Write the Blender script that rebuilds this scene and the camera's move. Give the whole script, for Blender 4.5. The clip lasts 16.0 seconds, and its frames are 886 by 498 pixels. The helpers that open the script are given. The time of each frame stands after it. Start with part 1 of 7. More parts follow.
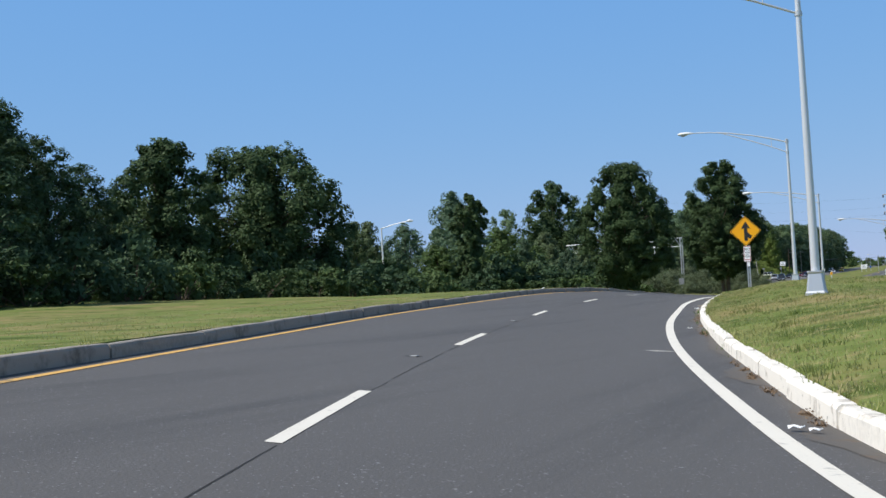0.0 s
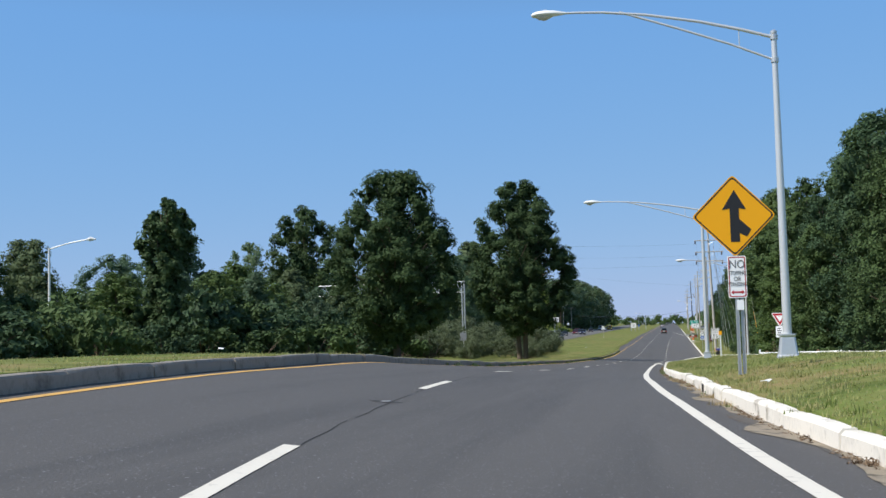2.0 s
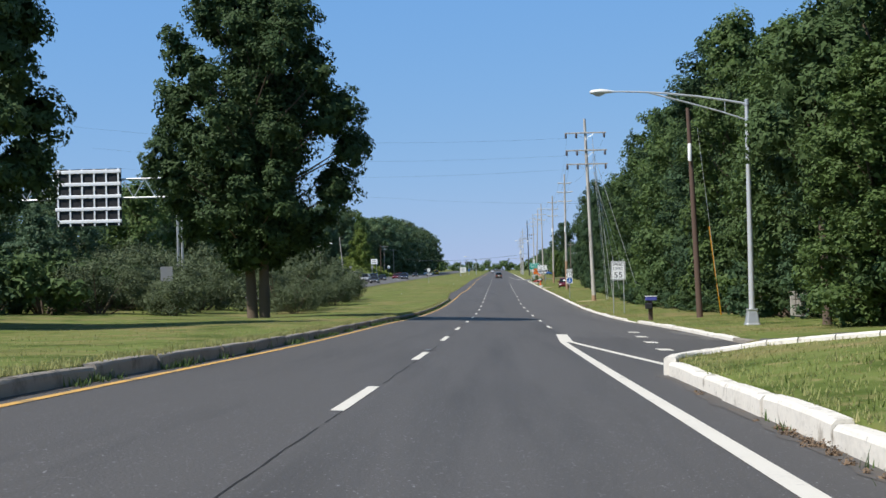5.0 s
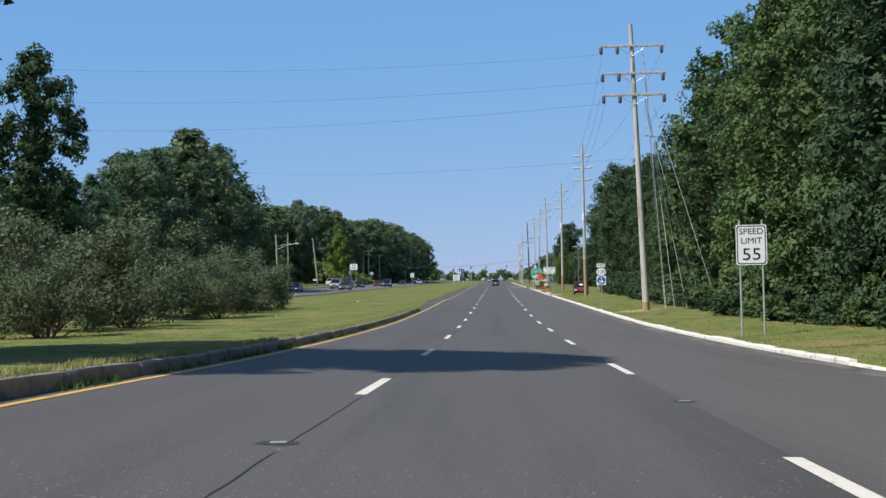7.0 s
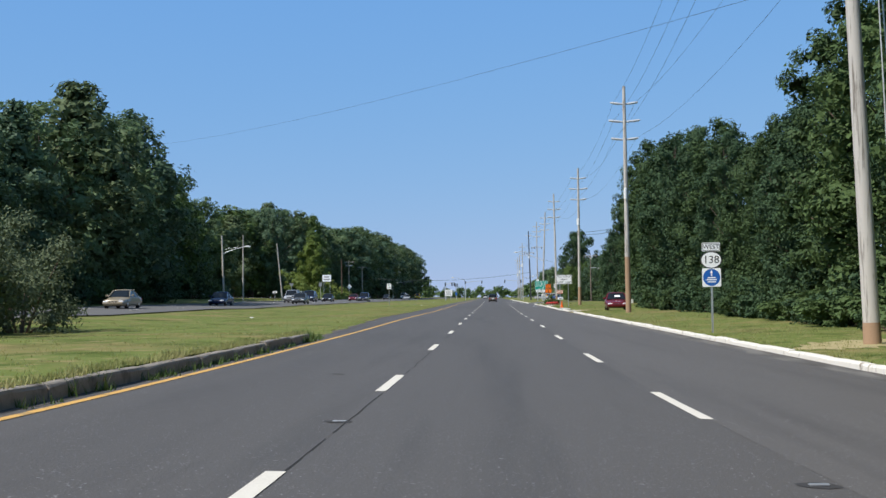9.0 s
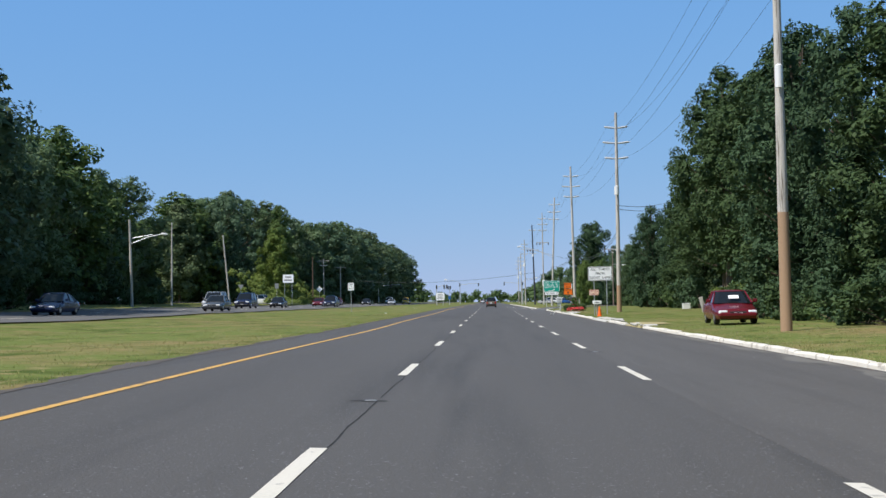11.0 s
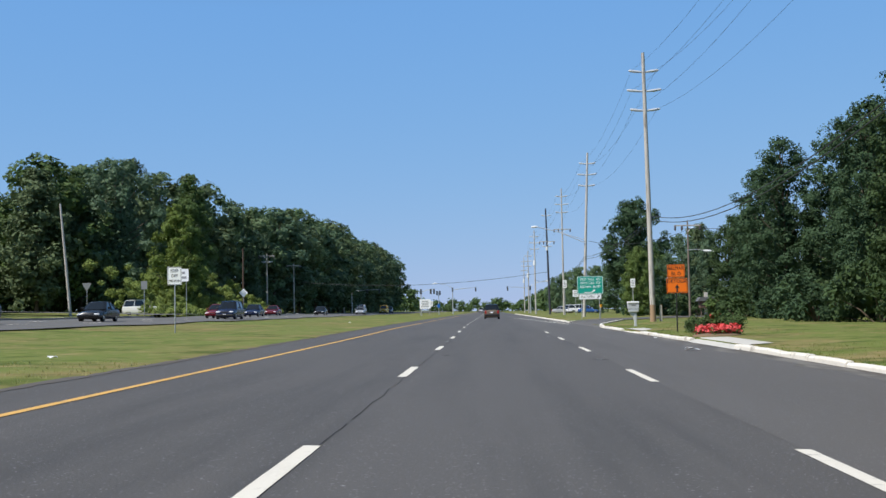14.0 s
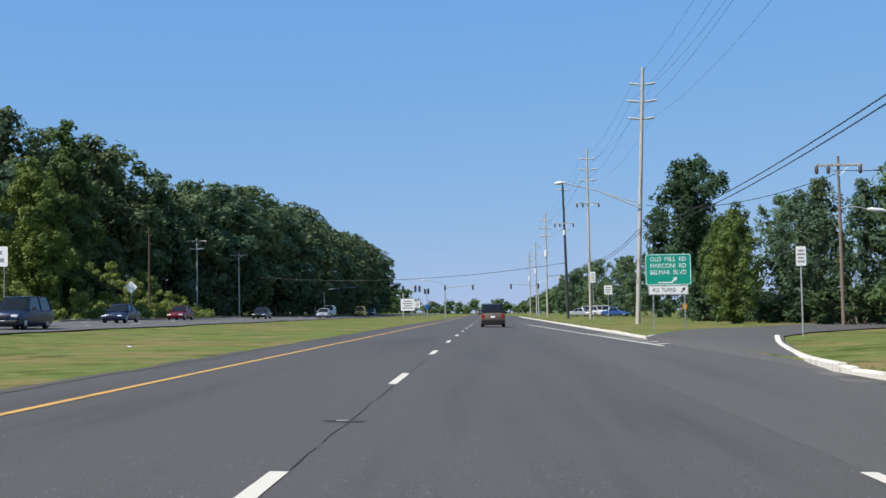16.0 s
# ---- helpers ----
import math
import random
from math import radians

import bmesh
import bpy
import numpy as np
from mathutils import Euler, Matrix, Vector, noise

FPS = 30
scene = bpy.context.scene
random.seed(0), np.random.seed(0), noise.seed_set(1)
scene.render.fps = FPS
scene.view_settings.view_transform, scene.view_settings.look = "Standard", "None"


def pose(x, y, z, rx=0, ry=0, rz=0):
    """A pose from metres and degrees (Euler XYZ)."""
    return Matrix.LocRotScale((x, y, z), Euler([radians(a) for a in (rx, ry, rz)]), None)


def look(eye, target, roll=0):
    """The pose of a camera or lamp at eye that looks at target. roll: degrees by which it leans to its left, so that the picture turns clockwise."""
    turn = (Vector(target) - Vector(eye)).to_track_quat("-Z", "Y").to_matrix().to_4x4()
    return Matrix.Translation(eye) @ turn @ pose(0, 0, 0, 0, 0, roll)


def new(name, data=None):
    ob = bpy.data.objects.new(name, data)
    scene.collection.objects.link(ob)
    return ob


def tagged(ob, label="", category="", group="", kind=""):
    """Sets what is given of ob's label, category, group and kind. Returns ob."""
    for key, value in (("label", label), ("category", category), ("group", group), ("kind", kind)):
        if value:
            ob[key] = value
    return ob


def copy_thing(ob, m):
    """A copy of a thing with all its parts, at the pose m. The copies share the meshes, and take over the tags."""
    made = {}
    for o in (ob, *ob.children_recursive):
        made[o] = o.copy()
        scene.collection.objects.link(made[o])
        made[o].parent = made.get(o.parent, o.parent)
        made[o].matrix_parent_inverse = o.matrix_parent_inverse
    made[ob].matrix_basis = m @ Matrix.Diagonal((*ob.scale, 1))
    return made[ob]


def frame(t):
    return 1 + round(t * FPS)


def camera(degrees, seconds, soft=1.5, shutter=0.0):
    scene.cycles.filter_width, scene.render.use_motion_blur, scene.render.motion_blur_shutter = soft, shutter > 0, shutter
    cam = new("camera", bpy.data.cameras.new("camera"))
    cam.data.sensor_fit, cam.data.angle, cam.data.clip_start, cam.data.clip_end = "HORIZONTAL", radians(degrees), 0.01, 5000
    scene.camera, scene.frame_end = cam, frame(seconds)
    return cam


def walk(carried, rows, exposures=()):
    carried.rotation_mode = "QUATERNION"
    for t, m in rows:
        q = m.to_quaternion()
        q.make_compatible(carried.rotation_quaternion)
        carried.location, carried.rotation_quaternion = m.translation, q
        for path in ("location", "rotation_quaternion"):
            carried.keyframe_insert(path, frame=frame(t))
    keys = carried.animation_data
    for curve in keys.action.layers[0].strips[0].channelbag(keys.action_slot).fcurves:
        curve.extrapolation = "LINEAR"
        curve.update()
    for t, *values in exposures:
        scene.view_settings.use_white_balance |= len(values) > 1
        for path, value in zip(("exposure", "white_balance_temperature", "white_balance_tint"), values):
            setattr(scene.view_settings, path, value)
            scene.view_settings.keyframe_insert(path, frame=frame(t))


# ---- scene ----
cam = camera(40.5, 16.0)
PATH = [
    (0, (0.608, 2.489, 2.514), (-0.14, 4.343, 2.575), -3.3),
    (0.5, (-2.605, 12.085, 2.364), (-3.254, 13.975, 2.454), -2.4),
    (1, (-5.393, 22.269, 2.357), (-5.949, 24.186, 2.471), -2.2),
    (1.5, (-7.695, 32.523, 2.428), (-8.157, 34.465, 2.55), -2.0),
    (2, (-9.504, 42.922, 2.48), (-9.875, 44.883, 2.607), -1.6),
    (2.1, (-9.851, 45.004, 2.491), (-10.199, 46.969, 2.621), -1.7),
    (2.3, (-10.446, 49.193, 2.498), (-10.763, 51.164, 2.62), -1.0),
    (2.5, (-10.902, 53.409, 2.497), (-11.182, 55.386, 2.609), -1.2),
    (3, (-11.695, 63.224, 2.412), (-11.899, 65.212, 2.5), -1.3),
    (3.5, (-12.172, 73.329, 2.168), (-12.32, 75.322, 2.228), -1.7),
    (4, (-12.58, 83.8, 1.729), (-12.693, 85.797, 1.766), -1.7),
    (4.2, (-12.635, 88.014, 1.607), (-12.741, 90.011, 1.639), -1.6),
    (6.3, (-12.464, 132.112, 0.298), (-12.544, 134.11, 0.332), -1.4),
    (6.5, (-12.479, 136.265, 0.177), (-12.561, 138.263, 0.218), -1.6),
    (7, (-12.568, 146.666, -0.125), (-12.654, 148.663, -0.075), -1.3),
    (7.5, (-12.661, 157.422, -0.355), (-12.75, 159.42, -0.297), -1.0),
    (8, (-12.697, 167.966, -0.622), (-12.782, 169.963, -0.563), -0.6),
    (8.5, (-12.701, 178.768, -0.843), (-12.78, 180.765, -0.774), -1.0),
    (9, (-12.681, 189.81, -0.999), (-12.761, 191.806, -0.919), -0.9),
    (9.2, (-12.637, 194.335, -1.091), (-12.719, 196.331, -1.008), -0.9),
    (11.3, (-12.83, 243.203, -1.13), (-12.903, 245.2, -1.04), -1.1),
    (11.5, (-12.821, 247.946, -1.157), (-12.892, 249.943, -1.065), -1.1),
    (12, (-12.783, 259.976, -1.229), (-12.853, 261.972, -1.133), -1.0),
    (12.5, (-12.793, 271.936, -1.249), (-12.868, 273.932, -1.147), -0.9),
    (13, (-12.784, 284.094, -1.203), (-12.861, 286.09, -1.097), -0.9),
    (13.5, (-12.847, 296.371, -1.227), (-12.92, 298.367, -1.12), -1.0),
    (14, (-12.786, 308.677, -1.204), (-12.861, 310.673, -1.101), -1.1),
    (14.5, (-12.823, 321.15, -1.184), (-12.898, 323.146, -1.08), -1.0),
    (15, (-12.805, 333.906, -1.166), (-12.881, 335.902, -1.06), -0.9),
    (15.5, (-12.843, 346.779, -1.167), (-12.918, 348.774, -1.06), -0.7),
    (16, (-12.763, 359.693, -1.118), (-12.838, 361.689, -1.012), -1.0),
]
walk(cam, [(t, look(eye, target, roll)) for t, eye, target, roll in PATH])

# light: clear morning, sun behind the driver's left shoulder
SUN_EL, SUN_GO = radians(51), Vector((0.84, 0.54, 0)).normalized()
world = bpy.data.worlds.new("sky")
scene.world = world
world.use_nodes = True
wn = world.node_tree
sky = wn.nodes.new("ShaderNodeTexSky")
sky.sky_type, sky.sun_disc = "NISHITA", False
sky.sun_elevation, sky.sun_rotation = SUN_EL, math.atan2(-SUN_GO.x, -SUN_GO.y)
sky.air_density, sky.dust_density, sky.ozone_density = 1.0, 0.0, 4.0
# each channel's range is narrowed: a deep, even summer blue with a pale blue horizon
split, join = wn.nodes.new("ShaderNodeSeparateColor"), wn.nodes.new("ShaderNodeCombineColor")
wn.links.new(sky.outputs[0], split.inputs[0])
for k, (power, gain) in enumerate(((0.55, 1.085), (0.30, 2.29), (0.04, 6.6))):
    up, mul = wn.nodes.new("ShaderNodeMath"), wn.nodes.new("ShaderNodeMath")
    up.operation, mul.operation = "POWER", "MULTIPLY"
    up.inputs[1].default_value, mul.inputs[1].default_value = power, gain
    wn.links.new(split.outputs[k], up.inputs[0])
    wn.links.new(up.outputs[0], mul.inputs[0])
    # the sky deepens towards the zenith
    deep, dim = wn.nodes.new("ShaderNodeMapRange"), wn.nodes.new("ShaderNodeMath")
    deep.inputs["From Min"].default_value, deep.inputs["From Max"].default_value = 0.6, 1.7
    deep.inputs["To Min"].default_value, deep.inputs["To Max"].default_value = (0.95, 0.6, 0.36)[k], (0.98, 1.02, 0.9)[k]
    dim.operation = "MULTIPLY"
    wn.links.new(split.outputs[0], deep.inputs["Value"])
    wn.links.new(mul.outputs[0], dim.inputs[0])
    wn.links.new(deep.outputs[0], dim.inputs[1])
    wn.links.new(dim.outputs[0], join.inputs[k])
wn.links.new(join.outputs[0], wn.nodes["Background"].inputs[0])
wn.nodes["Background"].inputs[1].default_value = 0.12
sun = new("sun", bpy.data.lights.new("sun", "SUN"))
sun.data.energy, sun.data.angle, sun.data.color = 4.9, radians(0.5), (1.0, 0.955, 0.89)
sun.matrix_world = look((0, 0, 50), Vector((0, 0, 50)) + SUN_GO * math.cos(SUN_EL) - Vector((0, 0, math.sin(SUN_EL))))

# ---------------------------------------------------------------- materials
MATS = {}


def material(name, base, rough=0.8, metal=0.0, vary=0.25, scale=3.0, fine=40.0, bump=0.2, island=0.0, ob_random=0.0,
             spec=0.4, translucent=0.0, second=None, stretch=(1, 1, 1), specks=0.0, mottle=()):
    """Two scales of colour noise, fine bump; island: spread of value from piece to piece."""
    m = bpy.data.materials.new(name)
    m.use_nodes = True
    n, l = m.node_tree.nodes, m.node_tree.links
    bsdf = n["Principled BSDF"]
    bsdf.inputs["Roughness"].default_value, bsdf.inputs["Metallic"].default_value = rough, metal
    bsdf.inputs["Specular IOR Level"].default_value = spec
    geo = n.new("ShaderNodeNewGeometry")
    mapping = n.new("ShaderNodeMapping")
    mapping.inputs["Scale"].default_value = stretch
    l.new(geo.outputs["Position"], mapping.inputs["Vector"])
    big, small = n.new("ShaderNodeTexNoise"), n.new("ShaderNodeTexNoise")
    big.inputs["Scale"].default_value, small.inputs["Scale"].default_value = 1.0 / scale, fine
    big.inputs["Detail"].default_value, small.inputs["Detail"].default_value = 5, 3
    l.new(mapping.outputs[0], big.inputs["Vector"])
    l.new(geo.outputs["Position"], small.inputs["Vector"])
    add = n.new("ShaderNodeMath")
    add.operation = "ADD"
    l.new(big.outputs[0], add.inputs[0])
    l.new(small.outputs[0], add.inputs[1])
    last = add.outputs[0]
    extra = [(geo.outputs["Random Per Island"], island)]
    if ob_random:
        extra.append((n.new("ShaderNodeObjectInfo").outputs["Random"], ob_random))
    for socket, weight in extra:
        if weight:
            more = n.new("ShaderNodeMath")
            more.operation, more.inputs[1].default_value = "MULTIPLY_ADD", weight
            l.new(socket, more.inputs[0])
            l.new(last, more.inputs[2])
            last = more.outputs[0]
    top = 1.0 + island + ob_random
    ramp = n.new("ShaderNodeMapRange")
    ramp.inputs["From Min"].default_value, ramp.inputs["From Max"].default_value = 0.5 * top + 0.0 - 0.45, 0.5 * top + 0.45 + 0.0
    l.new(last, ramp.inputs["Value"])
    mix = n.new("ShaderNodeMix")
    mix.data_type = "RGBA"
    lo = second or tuple(c * (1 - vary) for c in base)
    hi = tuple(min(1, c * (1 + vary)) for c in base)
    mix.inputs["A"].default_value, mix.inputs["B"].default_value = (*lo, 1), (*hi, 1)
    l.new(ramp.outputs[0], mix.inputs["Factor"])
    l.new(mix.outputs["Result"], bsdf.inputs["Base Color"])
    for colour, size, lo_cut, hi_cut in mottle:
        # patches of another colour, with soft ragged borders
        last_link = bsdf.inputs["Base Color"].links[0].from_socket
        blot, cut, over = n.new("ShaderNodeTexNoise"), n.new("ShaderNodeMapRange"), n.new("ShaderNodeMix")
        blot.inputs["Scale"].default_value, blot.inputs["Detail"].default_value, blot.inputs["Roughness"].default_value = 1.0 / size, 6, 0.65
        l.new(mapping.outputs[0], blot.inputs["Vector"])
        cut.inputs["From Min"].default_value, cut.inputs["From Max"].default_value = lo_cut, hi_cut
        l.new(blot.outputs[0], cut.inputs["Value"])
        over.data_type = "RGBA"
        over.inputs["B"].default_value = (*colour, 1)
        l.new(cut.outputs[0], over.inputs["Factor"])
        l.new(last_link, over.inputs["A"])
        l.new(over.outputs["Result"], bsdf.inputs["Base Color"])
    if specks:
        # pale stones in the binder, and broad stains
        grit, cut, pale = n.new("ShaderNodeTexNoise"), n.new("ShaderNodeMapRange"), n.new("ShaderNodeMix")
        grit.inputs["Scale"].default_value, grit.inputs["Detail"].default_value = 38, 2
        l.new(geo.outputs["Position"], grit.inputs["Vector"])
        cut.inputs["From Min"].default_value, cut.inputs["From Max"].default_value = 0.66, 0.74
        l.new(grit.outputs[0], cut.inputs["Value"])
        pale.data_type = "RGBA"
        pale.inputs["B"].default_value = (specks, specks, specks, 1)
        l.new(cut.outputs[0], pale.inputs["Factor"])
        l.new(bsdf.inputs["Base Color"].links[0].from_socket, pale.inputs["A"])
        l.new(pale.outputs["Result"], bsdf.inputs["Base Color"])
    if bump:
        b = n.new("ShaderNodeBump")
        b.inputs["Strength"].default_value, b.inputs["Distance"].default_value = bump, 0.01
        l.new(small.outputs[0], b.inputs["Height"])
        l.new(b.outputs[0], bsdf.inputs["Normal"])
    if translucent:
        tr, sh = n.new("ShaderNodeBsdfTranslucent"), n.new("ShaderNodeMixShader")
        l.new(mix.outputs["Result"], tr.inputs["Color"])
        sh.inputs[0].default_value = translucent
        l.new(bsdf.outputs[0], sh.inputs[1])
        l.new(tr.outputs[0], sh.inputs[2])
        l.new(sh.outputs[0], n["Material Output"].inputs[0])
    MATS[name] = m
    return m


material("asphalt", (0.080, 0.074, 0.068), 0.7, vary=0.26, scale=2.2, fine=45, bump=0.6, stretch=(1, 0.05, 1), specks=0.36,
         mottle=(((0.070, 0.065, 0.060), 0.9, 0.5, 0.72), ((0.092, 0.085, 0.078), 1.6, 0.54, 0.75)))
material("lane_asphalt", (0.094, 0.087, 0.080), 0.7, vary=0.24, scale=2.2, fine=45, bump=0.6, stretch=(1, 0.05, 1), specks=0.38,
         mottle=(((0.089, 0.082, 0.076), 0.9, 0.5, 0.72), ((0.115, 0.106, 0.098), 1.6, 0.54, 0.75)))
material("old_asphalt", (0.10, 0.098, 0.095), 0.9, vary=0.35, scale=3, fine=45, bump=0.5, stretch=(1, 0.2, 1))
material("crack", (0.022, 0.021, 0.02), 0.9, vary=0.3)
material("patch", (0.038, 0.036, 0.035), 0.85, vary=0.3, fine=60)
material("white_line", (0.65, 0.61, 0.53), 0.7, vary=0.16, scale=1.2, fine=30, bump=0.3, mottle=(((0.30, 0.28, 0.255), 0.22, 0.60, 0.74),))
material("yellow_line", (0.60, 0.35, 0.095), 0.7, vary=0.2, scale=1.2, fine=30, bump=0.3, mottle=(((0.25, 0.19, 0.11), 0.4, 0.55, 0.72),))
material("white_kerb", (0.66, 0.62, 0.55), 0.85, vary=0.22, scale=0.8, fine=14, bump=0.5, ob_random=0.35,
         mottle=(((0.30, 0.255, 0.20), 0.35, 0.56, 0.70), ((0.16, 0.13, 0.10), 0.12, 0.66, 0.74)))
material("grey_kerb", (0.25, 0.222, 0.19), 0.9, vary=0.3, scale=1.0, fine=14, bump=0.5, ob_random=0.35,
         mottle=(((0.14, 0.12, 0.10), 0.5, 0.52, 0.68),))
material("rail", (0.72, 0.72, 0.70), 0.45, 0.1, vary=0.12, scale=1.0, fine=20, bump=0.05)
material("straw", (0.30, 0.25, 0.125), 0.95, vary=0.35, scale=0.6, fine=12, bump=0.6, mottle=(((0.20, 0.18, 0.07), 0.6, 0.55, 0.7),))
material("sign_pale", (0.92, 0.74, 0.58), 0.5, vary=0.06, scale=0.6, bump=0.02)
material("concrete", (0.48, 0.46, 0.42), 0.85, vary=0.15, scale=1.0, fine=18)
MEADOW = (((0.245, 0.195, 0.085), 5.0, 0.485, 0.64), ((0.070, 0.100, 0.020), 2.2, 0.50, 0.64), ((0.31, 0.25, 0.12), 0.7, 0.55, 0.70))
material("grass", (0.110, 0.137, 0.036), 0.95, vary=0.35, scale=4, fine=7.0, bump=1.0, second=(0.205, 0.176, 0.066), spec=0.1, mottle=MEADOW)
material("blades", (0.175, 0.215, 0.060), 0.75, vary=0.25, scale=4, fine=3, bump=0, island=0.6, second=(0.30, 0.275, 0.115), spec=0.2, translucent=0.3,
         mottle=(((0.34, 0.29, 0.13), 5.0, 0.53, 0.69), ((0.11, 0.16, 0.035), 2.2, 0.52, 0.66)))
material("dry_blades", (0.29, 0.30, 0.115), 0.75, vary=0.25, scale=4, fine=3, bump=0, island=0.6, second=(0.44, 0.38, 0.19), spec=0.2, translucent=0.35,
         mottle=(((0.46, 0.38, 0.20), 3.0, 0.50, 0.68), ((0.16, 0.20, 0.05), 1.6, 0.54, 0.68)))
material("straw_blades", (0.34, 0.27, 0.15), 0.8, vary=0.3, scale=1, fine=3, bump=0, island=0.6, spec=0.2, translucent=0.2)
material("grit", (0.080, 0.073, 0.066), 0.9, vary=0.35, scale=0.7, fine=30, bump=0.6, mottle=(((0.125, 0.095, 0.07), 0.25, 0.52, 0.68),))
material("gutter_dust", (0.13, 0.122, 0.11), 0.9, vary=0.35, scale=1.2, fine=25, bump=0.5, stretch=(1, 0.3, 1), mottle=(((0.085, 0.079, 0.072), 0.8, 0.46, 0.6),))
material("sand", (0.21, 0.175, 0.13), 0.95, vary=0.4, scale=0.5, fine=22, bump=0.8, mottle=(((0.10, 0.085, 0.065), 0.3, 0.50, 0.62), ((0.30, 0.26, 0.19), 0.18, 0.56, 0.68)))
material("soil", (0.16, 0.11, 0.07), 0.95, vary=0.3, scale=0.8, fine=10, bump=0.6)
material("galvanised", (0.55, 0.56, 0.57), 0.45, 0.6, vary=0.12, scale=2, fine=20, bump=0.05)
material("lamp_metal", (0.62, 0.63, 0.64), 0.4, 0.35, vary=0.10, scale=2, fine=20, bump=0.03)
material("lamp_white", (0.78, 0.78, 0.76), 0.4, vary=0.06)
material("lamp_glass", (0.55, 0.55, 0.52), 0.15, vary=0.05, bump=0)
material("pole_wood", (0.39, 0.365, 0.33), 0.9, vary=0.38, scale=1.5, fine=25, stretch=(3, 3, 0.15), ob_random=0.3, mottle=(((0.19, 0.165, 0.14), 0.22, 0.52, 0.64),))
material("pole_foot", (0.29, 0.19, 0.12), 0.9, vary=0.3, scale=1.0, fine=25, stretch=(3, 3, 0.3))
material("dark_pole", (0.10, 0.065, 0.05), 0.9, vary=0.3, scale=1.5, fine=25, stretch=(3, 3, 0.15))
material("brown_pole", (0.17, 0.135, 0.11), 0.9, vary=0.3, scale=1.5, fine=25, stretch=(3, 3, 0.15))
material("black_pole", (0.035, 0.038, 0.048), 0.7, vary=0.3, scale=1.5, fine=25, stretch=(3, 3, 0.15))
material("insulator", (0.06, 0.05, 0.05), 0.35, vary=0.2, bump=0)
material("pale_insulator", (0.55, 0.56, 0.57), 0.3, vary=0.1, bump=0)
material("cable", (0.03, 0.03, 0.03), 0.6, vary=0.1, bump=0)
material("pale_cable", (0.66, 0.67, 0.68), 0.5, vary=0.1, bump=0)
material("sign_white", (0.97, 0.97, 0.95), 0.45, vary=0.05, scale=0.6, bump=0.02)
material("sign_black", (0.02, 0.02, 0.022), 0.5, vary=0.2, bump=0)
material("sign_yellow", (0.95, 0.42, 0.004), 0.45, vary=0.06, scale=0.6, bump=0.02)
material("sign_green", (0.007, 0.34, 0.25), 0.45, vary=0.08, scale=0.8, bump=0.02)
material("sign_orange", (0.95, 0.19, 0.012), 0.5, vary=0.07, scale=0.6, bump=0.02)
material("sign_pink", (0.80, 0.40, 0.25), 0.5, vary=0.1, scale=0.6, bump=0.02)
material("sign_red", (0.45, 0.012, 0.02), 0.45, vary=0.08, bump=0.02)
material("sign_blue", (0.015, 0.12, 0.45), 0.45, vary=0.08, bump=0.02)
material("sign_back", (0.30, 0.31, 0.32), 0.5, 0.5, vary=0.15, scale=0.6)
material("bark", (0.10, 0.075, 0.055), 0.95, vary=0.35, scale=0.5, fine=18, bump=0.8, stretch=(2, 2, 0.4))
material("oak_leaf", (0.046, 0.074, 0.029), 0.6, vary=0.45, scale=2.5, fine=1.5, bump=0, island=0.6, ob_random=0.2, spec=0.12, translucent=0.16)
material("wood_leaf", (0.070, 0.108, 0.040), 0.6, vary=0.45, scale=4, fine=1.0, bump=0, island=0.5, ob_random=0.7, spec=0.12, translucent=0.22)
material("dusk_leaf", (0.046, 0.079, 0.039), 0.6, vary=0.4, scale=4, fine=1.0, bump=0, island=0.5, ob_random=0.5, spec=0.12, translucent=0.2)
# wood_leaf and dusk_leaf paled and blued: distance haze put into the leaf colour
material("grove_leaf", (0.098, 0.146, 0.066), 0.6, vary=0.4, scale=4, fine=1.0, bump=0, island=0.4, ob_random=0.6, spec=0.3, translucent=0.28)
material("maple_leaf", (0.076, 0.122, 0.066), 0.6, vary=0.4, scale=4, fine=1.0, bump=0, island=0.4, ob_random=0.5, spec=0.3, translucent=0.26)
material("rust_leaf", (0.092, 0.122, 0.058), 0.6, vary=0.4, scale=3, fine=1.0, bump=0, island=0.6, ob_random=0.4, spec=0.12, translucent=0.2)
material("bright_leaf", (0.112, 0.160, 0.042), 0.6, vary=0.4, scale=3, fine=1.0, bump=0, island=0.6, ob_random=0.4, spec=0.25, translucent=0.25)
# brighter yellow-green leaves, with sunlight put into their colour
material("lit_leaf", (0.125, 0.17, 0.036), 0.6, vary=0.4, scale=2, fine=1.0, bump=0, island=0.7, spec=0.25, translucent=0.25)
material("vine_leaf", (0.072, 0.112, 0.032), 0.6, vary=0.45, scale=2, fine=1.0, bump=0, island=0.6, ob_random=0.5, spec=0.25, translucent=0.24)
material("olive_leaf", (0.092, 0.116, 0.060), 0.65, vary=0.4, scale=2, fine=1.2, bump=0, island=0.7, ob_random=0.3, spec=0.25, translucent=0.2)
material("reed_leaf", (0.18, 0.225, 0.06), 0.7, vary=0.35, scale=2, fine=1.2, bump=0, island=0.6, spec=0.2, translucent=0.25)
material("flower_red", (0.62, 0.085, 0.085), 0.6, vary=0.3, scale=0.5, fine=8, bump=0, island=0.6)
material("plastic_orange", (0.85, 0.14, 0.01), 0.5, vary=0.08, bump=0.02)
material("tyre", (0.02, 0.02, 0.02), 0.85, vary=0.2)
material("rim", (0.5, 0.5, 0.52), 0.3, 0.8, vary=0.1, bump=0)
